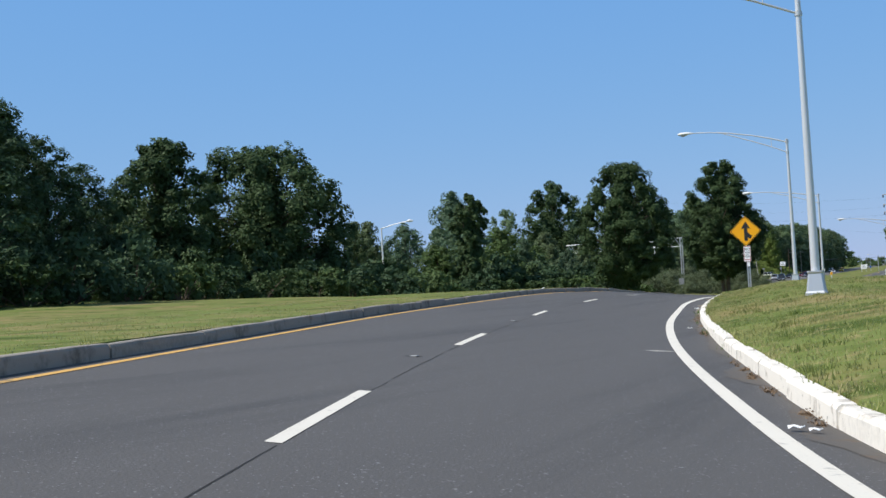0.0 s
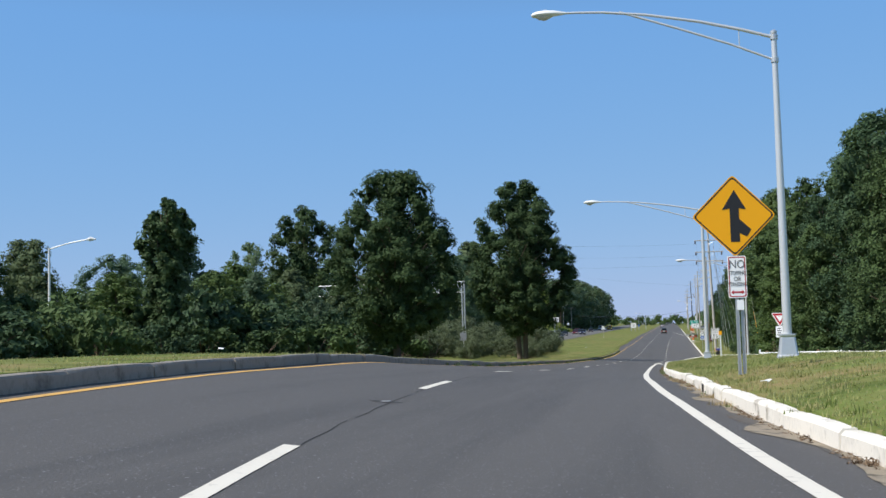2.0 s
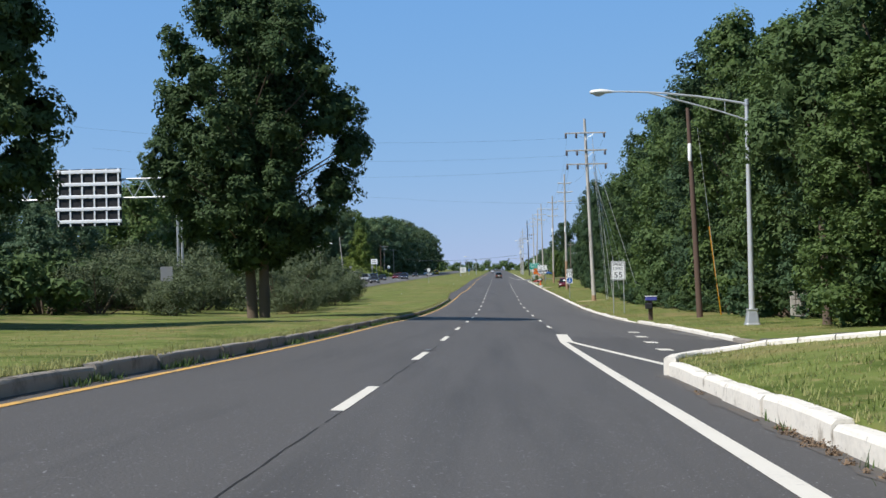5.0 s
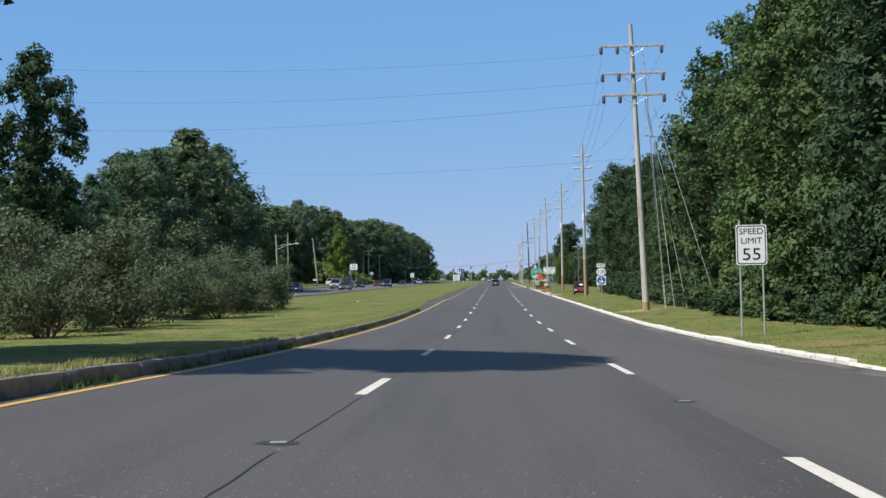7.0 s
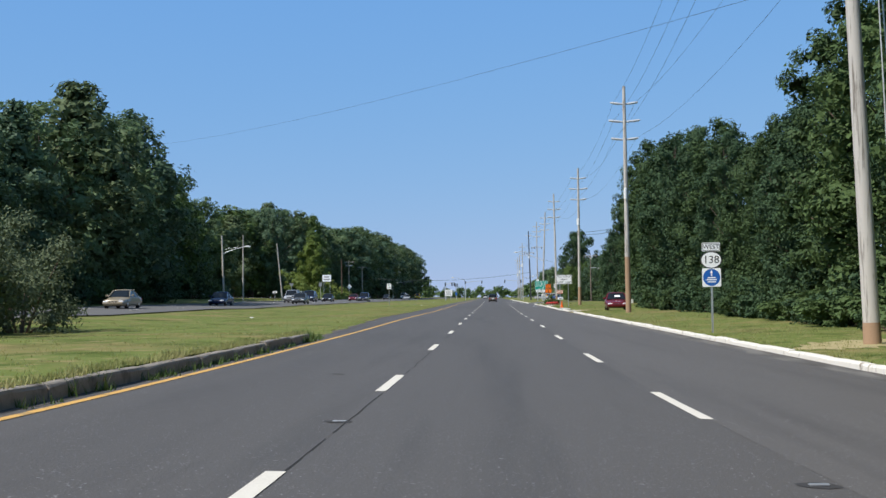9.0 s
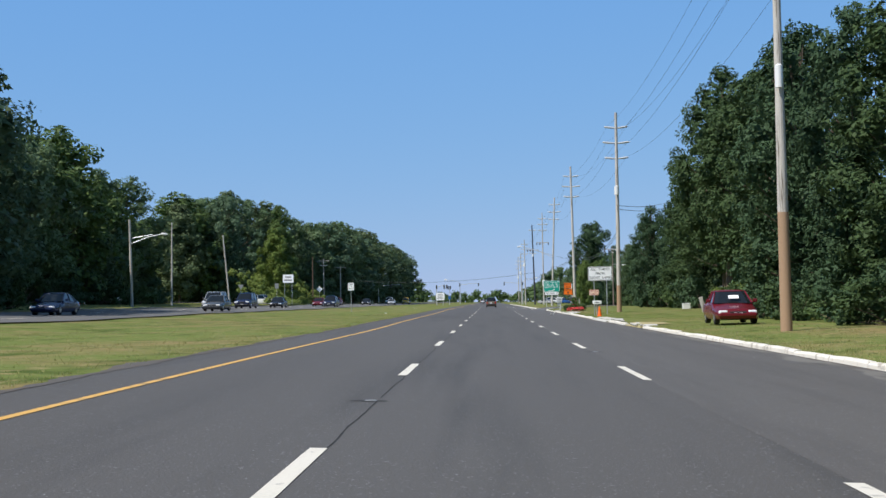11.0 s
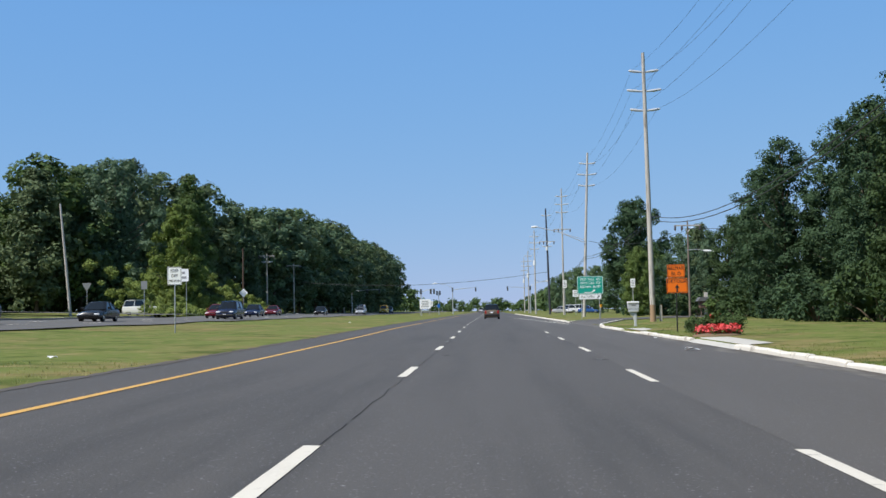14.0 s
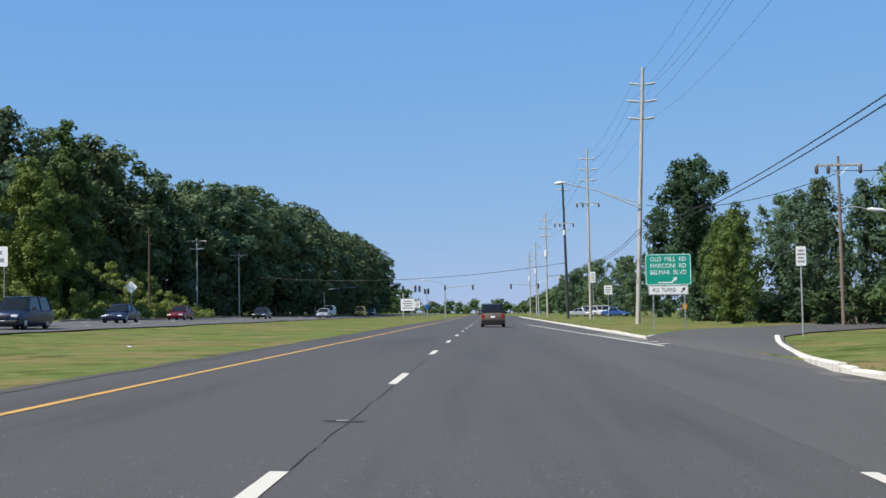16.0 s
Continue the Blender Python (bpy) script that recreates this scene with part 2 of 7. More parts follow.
material("car_glass", (0.012, 0.014, 0.016), 0.06, vary=0.1, bump=0, spec=0.6)
material("tail_red", (0.35, 0.01, 0.01), 0.2, vary=0.1, bump=0)
material("head_lamp", (0.75, 0.76, 0.78), 0.1, vary=0.05, bump=0)
material("black_trim", (0.02, 0.02, 0.021), 0.6, vary=0.2, bump=0)
for paint, rgb in dict(violet=(0.10, 0.11, 0.42), tan=(0.20, 0.155, 0.11), maroon=(0.16, 0.012, 0.02), white=(0.75, 0.75, 0.74), silver=(0.40, 0.41, 0.43),
                       navy=(0.015, 0.025, 0.07), black=(0.015, 0.015, 0.017), yellow=(0.72, 0.42, 0.01), gold=(0.33, 0.28, 0.20),
                       blue=(0.03, 0.10, 0.30), grey=(0.09, 0.095, 0.10)).items():
    material("paint_" + paint, rgb, 0.25, 0.15, vary=0.04, bump=0, spec=0.6)
material("light_grey", (0.50, 0.52, 0.54), 0.5, vary=0.08, bump=0.02)
material("shed_red", (0.06, 0.015, 0.016), 0.8, vary=0.3, scale=0.6, fine=20)
material("bar_pale", (0.33, 0.33, 0.34), 0.6, vary=0.1, bump=0)
material("bar_grey", (0.12, 0.12, 0.12), 0.6, vary=0.1, bump=0)


# ---------------------------------------------------------------- mesh helpers
class Mesh:
    """A plain list of points and faces to which simple solids are added."""

    def __init__(self):
        self.v, self.f, self.k = [], [], []

    def add(self, verts, faces, slot=0):
        o = len(self.v)
        self.v += [tuple(p) for p in verts]
        self.f += [tuple(i + o for i in q) for q in faces]
        self.k += [slot] * len(faces)
        return self

    def box(self, c, s, m=None, cut=0.0, slot=0):
        """A box of size s round c; cut: chamfer of its edges along the longest pair of faces."""
        x, y, z = (a / 2 for a in s)
        if cut:
            ring = [(-x + cut, -y), (x - cut, -y), (x, -y + cut), (x, y - cut), (x - cut, y), (-x + cut, y), (-x, y - cut), (-x, -y + cut)]
            inner = [(px * (1 - cut / x), py * (1 - cut / y)) for px, py in ring]
            pts = [(*p, -z) for p in inner] + [(*p, -z + cut) for p in ring] + [(*p, z - cut) for p in ring] + [(*p, z) for p in inner]
            faces = [tuple(reversed(range(8))), tuple(range(24, 32))]
            for r in range(3):
                faces += [(8 * r + i, 8 * r + (i + 1) % 8, 8 * r + 8 + (i + 1) % 8, 8 * r + 8 + i) for i in range(8)]
        else:
            pts = [(a, b, d) for d in (-z, z) for a, b in ((-x, -y), (x, -y), (x, y), (-x, y))]
            faces = [(3, 2, 1, 0), (4, 5, 6, 7), (0, 1, 5, 4), (1, 2, 6, 5), (2, 3, 7, 6), (3, 0, 4, 7)]
        m = m or Matrix.Identity(4)
        return self.add([m @ Vector(p) + Vector(c) for p in pts], faces, slot)

    def tube(self, path, radii, n=8, caps=True, slot=0):
        path = [Vector(p) for p in path]
        if not hasattr(radii, "__len__"):
            radii = [radii] * len(path)
        pts, faces = [], []
        for i, p in enumerate(path):
            d = (path[min(i + 1, len(path) - 1)] - path[max(i - 1, 0)]).normalized()
            side = d.cross(Vector((0, 0, 1)) if abs(d.z) < 0.9 else Vector((0, 1, 0))).normalized()
            up = side.cross(d)
            pts += [p + radii[i] * (math.cos(2 * math.pi * j / n) * side + math.sin(2 * math.pi * j / n) * up) for j in range(n)]
        for i in range(len(path) - 1):
            faces += [(i * n + j, i * n + (j + 1) % n, (i + 1) * n + (j + 1) % n, (i + 1) * n + j) for j in range(n)]
        if caps:
            faces += [tuple(reversed(range(n))), tuple(range(len(pts) - n, len(pts)))]
        return self.add(pts, faces, slot)

    def prism(self, outline, y0, y1, slot=0):
        """An outline of (x, z), drawn out from y0 to y1."""
        n = len(outline)
        pts = [(x, y0, z) for x, z in outline] + [(x, y1, z) for x, z in outline]
        return self.add(pts, [tuple(range(n)), tuple(reversed(range(n, 2 * n)))] + [(i, i + n, (i + 1) % n + n, (i + 1) % n) for i in range(n)], slot)

    def loft(self, rings, caps=True, slot=0):
        n, pts, faces = len(rings[0]), [p for r in rings for p in r], []
        for i in range(len(rings) - 1):
            faces += [(i * n + j, i * n + (j + 1) % n, (i + 1) * n + (j + 1) % n, (i + 1) * n + j) for j in range(n)]
        if caps:
            faces += [tuple(reversed(range(n))), tuple(range(len(pts) - n, len(pts)))]
        return self.add(pts, faces, slot)

    def data(self, name, mats, smooth=False):
        me = bpy.data.meshes.new(name)
        me.from_pydata(self.v, [], self.f)
        for m in mats if isinstance(mats, (list, tuple)) else [mats]:
            me.materials.append(MATS[m] if isinstance(m, str) else m)
        if any(self.k):
            me.polygons.foreach_set("material_index", self.k)
        bm = bmesh.new()
        bm.from_mesh(me)
        bmesh.ops.recalc_face_normals(bm, faces=bm.faces)
        bm.to_mesh(me)
        bm.free()
        if smooth:
            me.polygons.foreach_set("use_smooth", [True] * len(me.polygons))
            me.set_sharp_from_angle(angle=radians(40))
        return me


def part(name, mesh, mats, parent=None, label="", smooth=False, at=None):
    """Links a mesh as one object under a thing or under a part."""
    me = mesh.data(name, mats, smooth) if isinstance(mesh, Mesh) else mesh
    ob = new(name, me)
    if parent:
        ob.parent = parent
    if at is not None:
        ob.matrix_basis = at if isinstance(at, Matrix) else pose(*at)
    if label:
        ob["label"] = label
    return ob


def thing(name, place, label, category, group="", turn=0.0):
    """An empty at a thing's base, that parents its parts."""
    e = new(name)
    e.empty_display_size = 0.2
    e.matrix_basis = pose(*place, 0, 0, turn)
    return tagged(e, label, category, group)


def letter_islands(text, height, bold):
    c = bpy.data.curves.new("lettering", "FONT")
    c.body, c.size, c.align_x, c.align_y = text, height / 0.7, "CENTER", "CENTER"
    c.extrude, c.offset, c.resolution_u = 0.002, bold * height, 3
    o = new("lettering", c)
    bpy.context.view_layer.update()
    me = bpy.data.meshes.new_from_object(o.evaluated_get(bpy.context.evaluated_depsgraph_get()))
    bpy.data.objects.remove(o)
    me.transform(pose(0, 0, 0, 90, 0, 0))
    root = list(range(len(me.vertices)))

    def find(i):
        while root[i] != i:
            root[i] = root[root[i]]
            i = root[i]
        return i
    for e in me.edges:
        root[find(e.vertices[0])] = find(e.vertices[1])
    groups = {}
    for poly in me.polygons:
        groups.setdefault(find(poly.vertices[0]), []).append(tuple(poly.vertices))
    out = []
    for faces in groups.values():
        used = sorted({i for q in faces for i in q})
        back = {i: k for k, i in enumerate(used)}
        out.append(([tuple(me.vertices[i].co) for i in used], [tuple(back[i] for i in q) for q in faces]))
    return sorted(out, key=lambda g: min(v[0] for v in g[0]))


def lettering(text, height):
    """Flat letters, one mesh each, centred, upright and facing -y; M stays thin, or it would fold over itself."""
    strong, thin = letter_islands(text, height, 0.014), letter_islands(text, height, 0.0)
    plain = text.replace(" ", "")
    if len(strong) != len(plain) or len(thin) != len(plain):
        return thin
    return [thin[k] if plain[k] in "MWN" else strong[k] for k in range(len(plain))]


TEXTS = {(s, h): lettering(s, h) for s, h in (
    ("SPEED", 0.17), ("LIMIT", 0.17), ("55", 0.30), ("WEST", 0.15), ("138", 0.26), ("ALL  TURNS", 0.19), ("FROM", 0.19), ("RIGHT  LANE", 0.19),
    ("DETOUR", 0.17), ("AHEAD", 0.13), ("BELMAR", 0.17), ("BL D", 0.17), ("DETOUR ", 0.13), ("KEEP", 0.14), ("OFF", 0.14), ("MEDIAN", 0.12),
    ("OLD  MILL  RD", 0.24), ("MARCONI  RD", 0.24), ("BELMAR  BLVD", 0.24), ("ALL TURNS", 0.22), ("NO", 0.16), ("STOPPING", 0.085), ("OR", 0.085),
    ("STANDING", 0.085))}


# ---------------------------------------------------------------- the lie of the land
def curve(points):
    """A smooth function through (y, value) pairs."""
    ys, vs = np.array([p[0] for p in points], float), np.array([p[1] for p in points], float)
    d = np.gradient(vs, ys)
    s = np.diff(vs) / np.diff(ys)
    for i in range(len(s)):
        lim = 3 * abs(s[i])
        d[i], d[i + 1] = np.clip(d[i], -lim, lim) if i else d[i], np.clip(d[i + 1], -lim, lim)

    def f(y):
        y = np.clip(y, ys[0], ys[-1])
        i = int(np.clip(np.searchsorted(ys, y) - 1, 0, len(ys) - 2))
        h = ys[i + 1] - ys[i]
        t = (y - ys[i]) / h
        return float((2 * t**3 - 3 * t**2 + 1) * vs[i] + (t**3 - 2 * t**2 + t) * h * d[i] + (3 * t**2 - 2 * t**3) * vs[i + 1] + (t**3 - t**2) * h * d[i + 1])
    return f


dash_x = curve([(-120, 62), (-60, 24), (-30, 10.2), (-10, 2.75), (2, -1.2), (14.3, -5.0), (21.7, -6.95), (34.5, -9.78), (39.5, -10.8), (48.05, -11.98), (52.1, -12.5),
                (61.2, -13.34), (64.9, -13.62), (73.1, -13.98), (77.2, -14.12), (86, -14.2), (99, -14.18), (112, -14.13), (160, -14.1), (235, -14.1), (250, -14.14), (350, -14.16), (368, -14.25), (400, -14.32), (1500, -14.32)])
height = curve([(-120, 2.2), (-60, 1.85), (3, 1.43), (12, 1.36), (21.5, 1.355), (34, 1.37), (40, 1.38), (50, 1.415), (56, 1.405), (61.5, 1.355), (65, 1.29), (73, 1.13), (77, 0.975), (86, 0.66),
                (98, 0.24), (110, -0.09), (132, -0.73), (157, -1.36), (168, -1.67), (179, -1.91), (190, -2.08), (200, -2.19), (215, -2.25), (243, -2.26), (1500, -2.25)])
fall_left = curve([(-120, 0.085), (20, 0.09), (35, 0.1), (70, 0.1), (90, 0.07), (120, 0.045), (160, 0.035), (1500, 0.035)])
fall_right = curve([(-120, 0.085), (20, 0.085), (40, 0.07), (90, 0.06), (120, 0.045), (160, 0.035), (310, 0.035), (350, 0.026), (1500, 0.026)])
yellow_off = curve([(-120, 3.7), (5, 3.5), (20, 3.4), (28, 3.35), (38, 3.16), (60, 3.1), (85, 2.98), (115, 2.98), (160, 3.1), (205, 3.0), (225, 3.0), (255, 3.12), (284, 2.98), (297, 3.12), (310, 3.15), (345, 3.3), (375, 3.53), (1500, 3.5)])
white_right = curve([(-120, 70), (-60, 31.5), (-30, 16), (-10, 7.7), (2, 2.95), (10, 0.12), (16.3, -1.68), (24, -3.66), (33.5, -5.7), (42, -7.15), (52, -8.6), (57.6, -9.13), (64, -9.6), (72, -10.07),
                     (80, -10.34), (88, -10.54), (98, -10.7), (110, -10.8), (137, -10.9)])
kerb_right = curve([(-120, 71), (-60, 32.5), (-30, 17), (-10, 8.6), (2, 3.85), (12.4, 0.03), (21, -2.13), (29.3, -4.0), (37, -5.55), (42.7, -6.47), (47.5, -7.1), (54.8, -8.0), (59, -8.5), (66, -8.95),
                    (75, -9.36), (85, -9.68), (96, -9.95), (105, -10.05), (124, -10.06)])
# the line between the second and third lanes
far_dash_x = curve([(140, -10.6), (155, -10.62), (168, -10.47), (196, -10.48), (206, -10.56), (222, -10.6), (245, -10.5), (282, -10.49), (306, -10.42), (318, -10.37), (331, -10.28), (344, -10.18), (369, -10.03)])


def slope_width(y):
    return math.hypot(1, (dash_x(y + 0.5) - dash_x(y - 0.5)))


def yellow_x(y):
    return dash_x(y) - yellow_off(y) * slope_width(y)


def left_edge(y):
    """The foot of the left kerb, and past its end the edge of the grass."""
    gap = 0.3 + 0.95 * min(1, max(0, (y - 221) / 35)) ** 0.8
    return yellow_x(y) - gap


def right_edge(y):
    if y < 124:
        return kerb_right(y)
    return -10.0 + min(1, (y - 124) / 14) * 4.15 if y < 138 else -5.85


def road_z(x, y):
    d = x - (dash_x(y) + 1.5)
    return height(y) - d * (fall_left(y) if d < 0 else fall_right(y))


def lump(x, y, size, gain):
    return gain * noise.noise(Vector((x / size, y / size, 3.7)))


KERB = 0.2


def ground_z(x, y):
    """Height of the grass, either side of the road."""
    a, b = left_edge(y), right_edge(y)
    if x <= a:
        step = KERB if y < 221 else max(0.012, KERB - (y - 221) * 0.05)
        d = a - x
        return road_z(a, y) + step + max(0, -28 - x) * 0.036 * (1 if x > -70 else 0) + (0.036 * 42 if x <= -70 else 0) + min(1, d / 3) * (0.05 + lump(x, y, 9, 0.10))
    if x >= b:
        d = x - b
        step = 0.2 if y < 126 else 0.12
        rise = min(0.14 * d, 0.42) if y < 126 else min(0.03 * d, 0.12)
        return road_z(b, y) + step + rise + min(1, d / 3) * lump(x, y, 9, 0.08)
    return road_z(x, y)


# the ground: one sheet with the road's bed sunk into it
stations = [-1500, -600, -250, -120, -80] + list(range(-60, 480, 2)) + list(range(480, 700, 10)) + [720, 780, 860, 980, 1200, 1490]
LEFT = [2600, 900, 400, 200, 120, 80, 60, 48, 40, 34, 30, 26, 23, 20, 17, 14.5, 12, 10, 8, 6.5, 5, 4, 3, 2, 1.2, 0.6, 0.22]
RIGHT = [0.22, 0.6, 1.2, 2, 3, 4, 5.2, 6.5, 8, 10, 12, 15, 18, 22, 27, 33, 40, 50, 70, 100, 160, 300, 700, 2600]
land, width = Mesh(), len(LEFT) + len(RIGHT) + 4
for y in stations:
    yy = min(max(y, -118), 1490)
    a, b = left_edge(yy), right_edge(yy)
    for d in LEFT:
        land.v.append((a - d, y, ground_z(a - d, yy)))
    for k, x in enumerate((a - 0.05, a + 0.12, b - 0.12, b + 0.05)):
        land.v.append((x, y, road_z(min(max(x, a), b), yy) - (0.02 if k == 0 and yy > 222 else 0.35)))
    for d in RIGHT:
        land.v.append((b + d, y, ground_z(b + d, yy)))
for i in range(len(stations) - 1):
    land.f += [(i * width + j, i * width + j + 1, (i + 1) * width + j + 1, (i + 1) * width + j) for j in range(width - 1)]
land.k = [0] * len(land.f)
tagged(part("ground", land, "grass", smooth=True), "mown green and straw grass verge and median", "ground", kind="structure")


def strip(y0, y1, xa, xb, lift=0.0, step=1.0, level=road_z, columns=6):
    """A lengthwise band between two lines xa(y), xb(y)."""
    m, rows = Mesh(), max(1, int(round((y1 - y0) / step)))
    for i in range(rows + 1):
        y = y0 + (y1 - y0) * i / rows
        for j in range(columns + 1):
            x = xa(y) + (xb(y) - xa(y)) * j / columns
            m.v.append((x, y, level(x, y) + lift))
    w = columns + 1
    m.f = [(i * w + j, i * w + j + 1, (i + 1) * w + j + 1, (i + 1) * w + j) for i in range(rows) for j in range(columns)]
    m.k = [0] * len(m.f)
    return m


road = Mesh()
for y0, y1, st in ((-118, -20, 4), (-20, 260, 1), (260, 520, 4), (520, 1490, 30)):
    piece = strip(y0, y1, lambda y: left_edge(y) - 0.02, lambda y: right_edge(y) + 0.02, step=st, columns=14)
    road.add(piece.v, piece.f)
road_ob = tagged(part("road", road, "asphalt", smooth=True), "dark grey worn asphalt carriageway with painted lanes", "road", kind="structure")


lane = strip(141, 520, lambda y: far_dash_x(y) + 0.02, lambda y: -5.9, 0.002, 2.0, columns=4)
tagged(part("road", lane, "lane_asphalt", smooth=True), "paler asphalt of the outer lane", "road", kind="structure")


def opposite_level(x, y):
    return ground_z(x, y)


OPP_A, OPP_B = -45.5, -34.5
opp = strip(222, 1480, lambda y: OPP_A, lambda y: OPP_B, 0.07, 6, opposite_level, 8)
tagged(part("road", opp, "old_asphalt", smooth=True), "pale worn asphalt of the opposite carriageway", "road", kind="structure")


# ---------------------------------------------------------------- painted lines
def painted(name, mat, y0, y1, centre, wide, label="", lift=0.006, step=1.0, ragged=0.0):
    half = lambda y: wide * slope_width(y) / 2
    m = strip(y0, y1, lambda y: centre(y) - half(y) * (1 + ragged * noise.noise(Vector((y * 3, 0, 1)))), lambda y: centre(y) + half(y) * (1 + ragged * noise.noise(Vector((y * 3, 9, 1)))), lift, step, columns=1)
    return part(name, m, mat, road_ob, label)


LEFT_DASHES = [1.4, 13.5, 25.3, 39.0, 52.1, 64.9, 77.2, 89.0, 99.8, 109.5, 119.4, 129.6, 139.8, 150.1, 163.3, 174.9, 186.1, 197.6, 208.2, 220.4, 232.7, 245.2, 257.4, 269.3, 281.1, 292.8, 305.6, 317.8,
               330.5, 343.0, 355.5, 368.1, 381.6, 394.6] + [406.8 + 12.2 * k for k in range(28)]
for y1 in LEFT_DASHES:
    painted("lane_dash", "white_line", y1 - (3.8 if y1 < 80 else 3.3), y1, dash_x, 0.135, step=0.4, ragged=0.06)
for y1 in (154.8, 169.2, 183.3, 195.5, 205.8, 217.0, 230.0, 244.0, 257.8, 269.7, 281.5, 293.5, 306.0, 318.2, 330.7, 343.7, 355.8, 368.6):
    painted("lane_dash", "white_line", y1 - 3.7, y1, far_dash_x, 0.135, step=0.4, ragged=0.06)
painted("edge_line", "yellow_line", -110, 1400, yellow_x, 0.115, "yellow edge line", step=2, ragged=0.15)
painted("edge_line", "white_line", -110, 137, white_right, 0.185, "white edge line", step=1, ragged=0.06)
painted("edge_line", "white_line", 137, 143.6, lambda y: -10.8 + (y - 137) * 0.03, 0.36, "white gore tip", step=0.5, ragged=0.03)
for y1 in [240 + 12.2 * k for k in range(30)]:
    for x in (-38.2, -41.8):
        m = strip(y1 - 3.2, y1, lambda y: x - 0.07, lambda y: x + 0.07, 0.085, 0.8, opposite_level, 1)
        part("lane_dash", m, "white_line", road_ob)
# seam along the lane line, opened into a crack
for k in range(98):
    y0 = -20 + 5 * k
    if noise.noise(Vector((y0 * 0.13, 4, 2))) > -0.28:
        painted("seam", "crack", y0, y0 + 4.6, lambda y: dash_x(y) + 0.05 + 0.03 * noise.noise(Vector((y * 0.8, 2, 5))) + 0.025 * noise.noise(Vector((y * 5, 2, 5))), 0.014, "dark open seam", 0.003, 0.2, ragged=1.8)
# wide lines by the merging side road
for k in range(4):
    painted("lane_dash", "white_line", 133.0 + 4.6 * k, 134.0 + 4.6 * k, lambda y, k=k: -8.7 + 0.9 * k * 0.3, 0.35, step=0.5)
painted("edge_line", "white_line", 126.5, 138, lambda y: -10.75 + (138 - y) * 0.1, 0.18, step=0.5)
# brown grit gathered at the foot of the kerbs
def ragged(y, seed, a, b):
    return a + b * max(0, 0.35 + noise.noise(Vector((y * 0.35, seed, 2))) + 0.4 * noise.noise(Vector((y * 1.9, seed, 6))))


part("gutter_grit", strip(0, 123, lambda y: right_edge(y) - ragged(y, 1, 0.05, 0.38), lambda y: right_edge(y) + 0.05, 0.004, 0.35, columns=2), "grit", road_ob, "brown grit along the kerb")
part("gutter_grit", strip(60, 221, lambda y: left_edge(y) - 0.05, lambda y: left_edge(y) + ragged(y, 4, 0.02, 0.16), 0.004, 0.4, columns=2), "grit", road_ob, "brown grit along the kerb")
part("gutter_grit", strip(222, 470, lambda y: left_edge(y) - ragged(y, 5, 0.05, 0.3), lambda y: left_edge(y) + ragged(y, 6, 0.0, 0.16), 0.006, 0.3, columns=2), "grit", road_ob, "brown grit along the grass edge")
part("gutter_grit", strip(150, 384, lambda y: right_edge(y) - ragged(y, 8, 0.03, 0.3), lambda y: right_edge(y) + 0.05, 0.004, 0.5, columns=2), "grit", road_ob, "brown grit along the kerb")
part("gutter_sand", strip(40, 100, lambda y: right_edge(y) - (0.1 + 0.55 * max(0, 0.2 + noise.noise(Vector((y * 0.45, 15, 2))) + 0.15 * noise.noise(Vector((y * 1.6, 15, 6))))) * (1 if y < 85 else 0.5), lambda y: right_edge(y) + 0.05, 0.007, 0.22, columns=3), "sand", road_ob, "pale brown sand and debris along the kerb")
# black tar smears across the lane
smear = random.Random(41)
for pieces in ([(-16.0, 189.35, 0.05), (-15.8, 189.42, 0.08), (-15.6, 189.5, 0.07), (-15.4, 189.52, 0.13), (-15.25, 189.6, 0.1), (-15.1, 189.8, 0.14), (-14.95, 189.95, 0.1), (-14.85, 190.0, 0.04)],
               [(-15.42, 189.3, 0.04), (-15.36, 189.32, 0.09), (-15.28, 189.34, 0.03)], [(-14.42, 189.7, 0.05), (-14.36, 189.75, 0.22), (-14.28, 189.78, 0.12), (-14.25, 189.78, 0.04)],
               [(-14.2, 189.75, 0.06), (-14.13, 189.85, 0.2), (-14.06, 190.0, 0.22), (-14.02, 190.1, 0.06)], [(-15.25, 188.5, 0.03), (-15.2, 188.52, 0.07), (-15.14, 188.53, 0.02)]):
    m = Mesh()
    fine = [(xa + (xb - xa) * k / 5, ya + (yb - ya) * k / 5, (wa + (wb - wa) * k / 5) * smear.uniform(0.6, 1.3)) for (xa, ya, wa), (xb, yb, wb) in zip(pieces, pieces[1:]) for k in range(5)]
    for x, y, w in fine:
        for side in (-1, 1):
            yy = y + side * w * smear.uniform(0.7, 1.4)
            m.v.append((x, yy, road_z(x, yy) + 0.005))
    m.f = [(2 * k, 2 * k + 2, 2 * k + 3, 2 * k + 1) for k in range(len(fine) - 1)]
    m.k = [0] * len(m.f)
    part("tar_smear", m, "crack", road_ob, "irregular black tar smear")
# twin black rubber marks on the kerb face
for dy in (0.0, 0.26):
    y = 66.5 + dy
    part("rubber_mark", Mesh().box((right_edge(y) - 0.004, y, road_z(right_edge(y), y) + 0.09), (0.02, 0.1, 0.13), pose(0, 0, 0, 18, 0, 0)), "crack", road_ob, "black rubber mark")
part("scuff", Mesh().add([(x, y, road_z(x, y) + 0.004) for x, y in ((-4.05, 22.9), (-3.75, 22.75), (-3.45, 22.9), (-3.72, 22.98))], [(0, 1, 2, 3)]), "concrete", road_ob, "pale scuff mark")
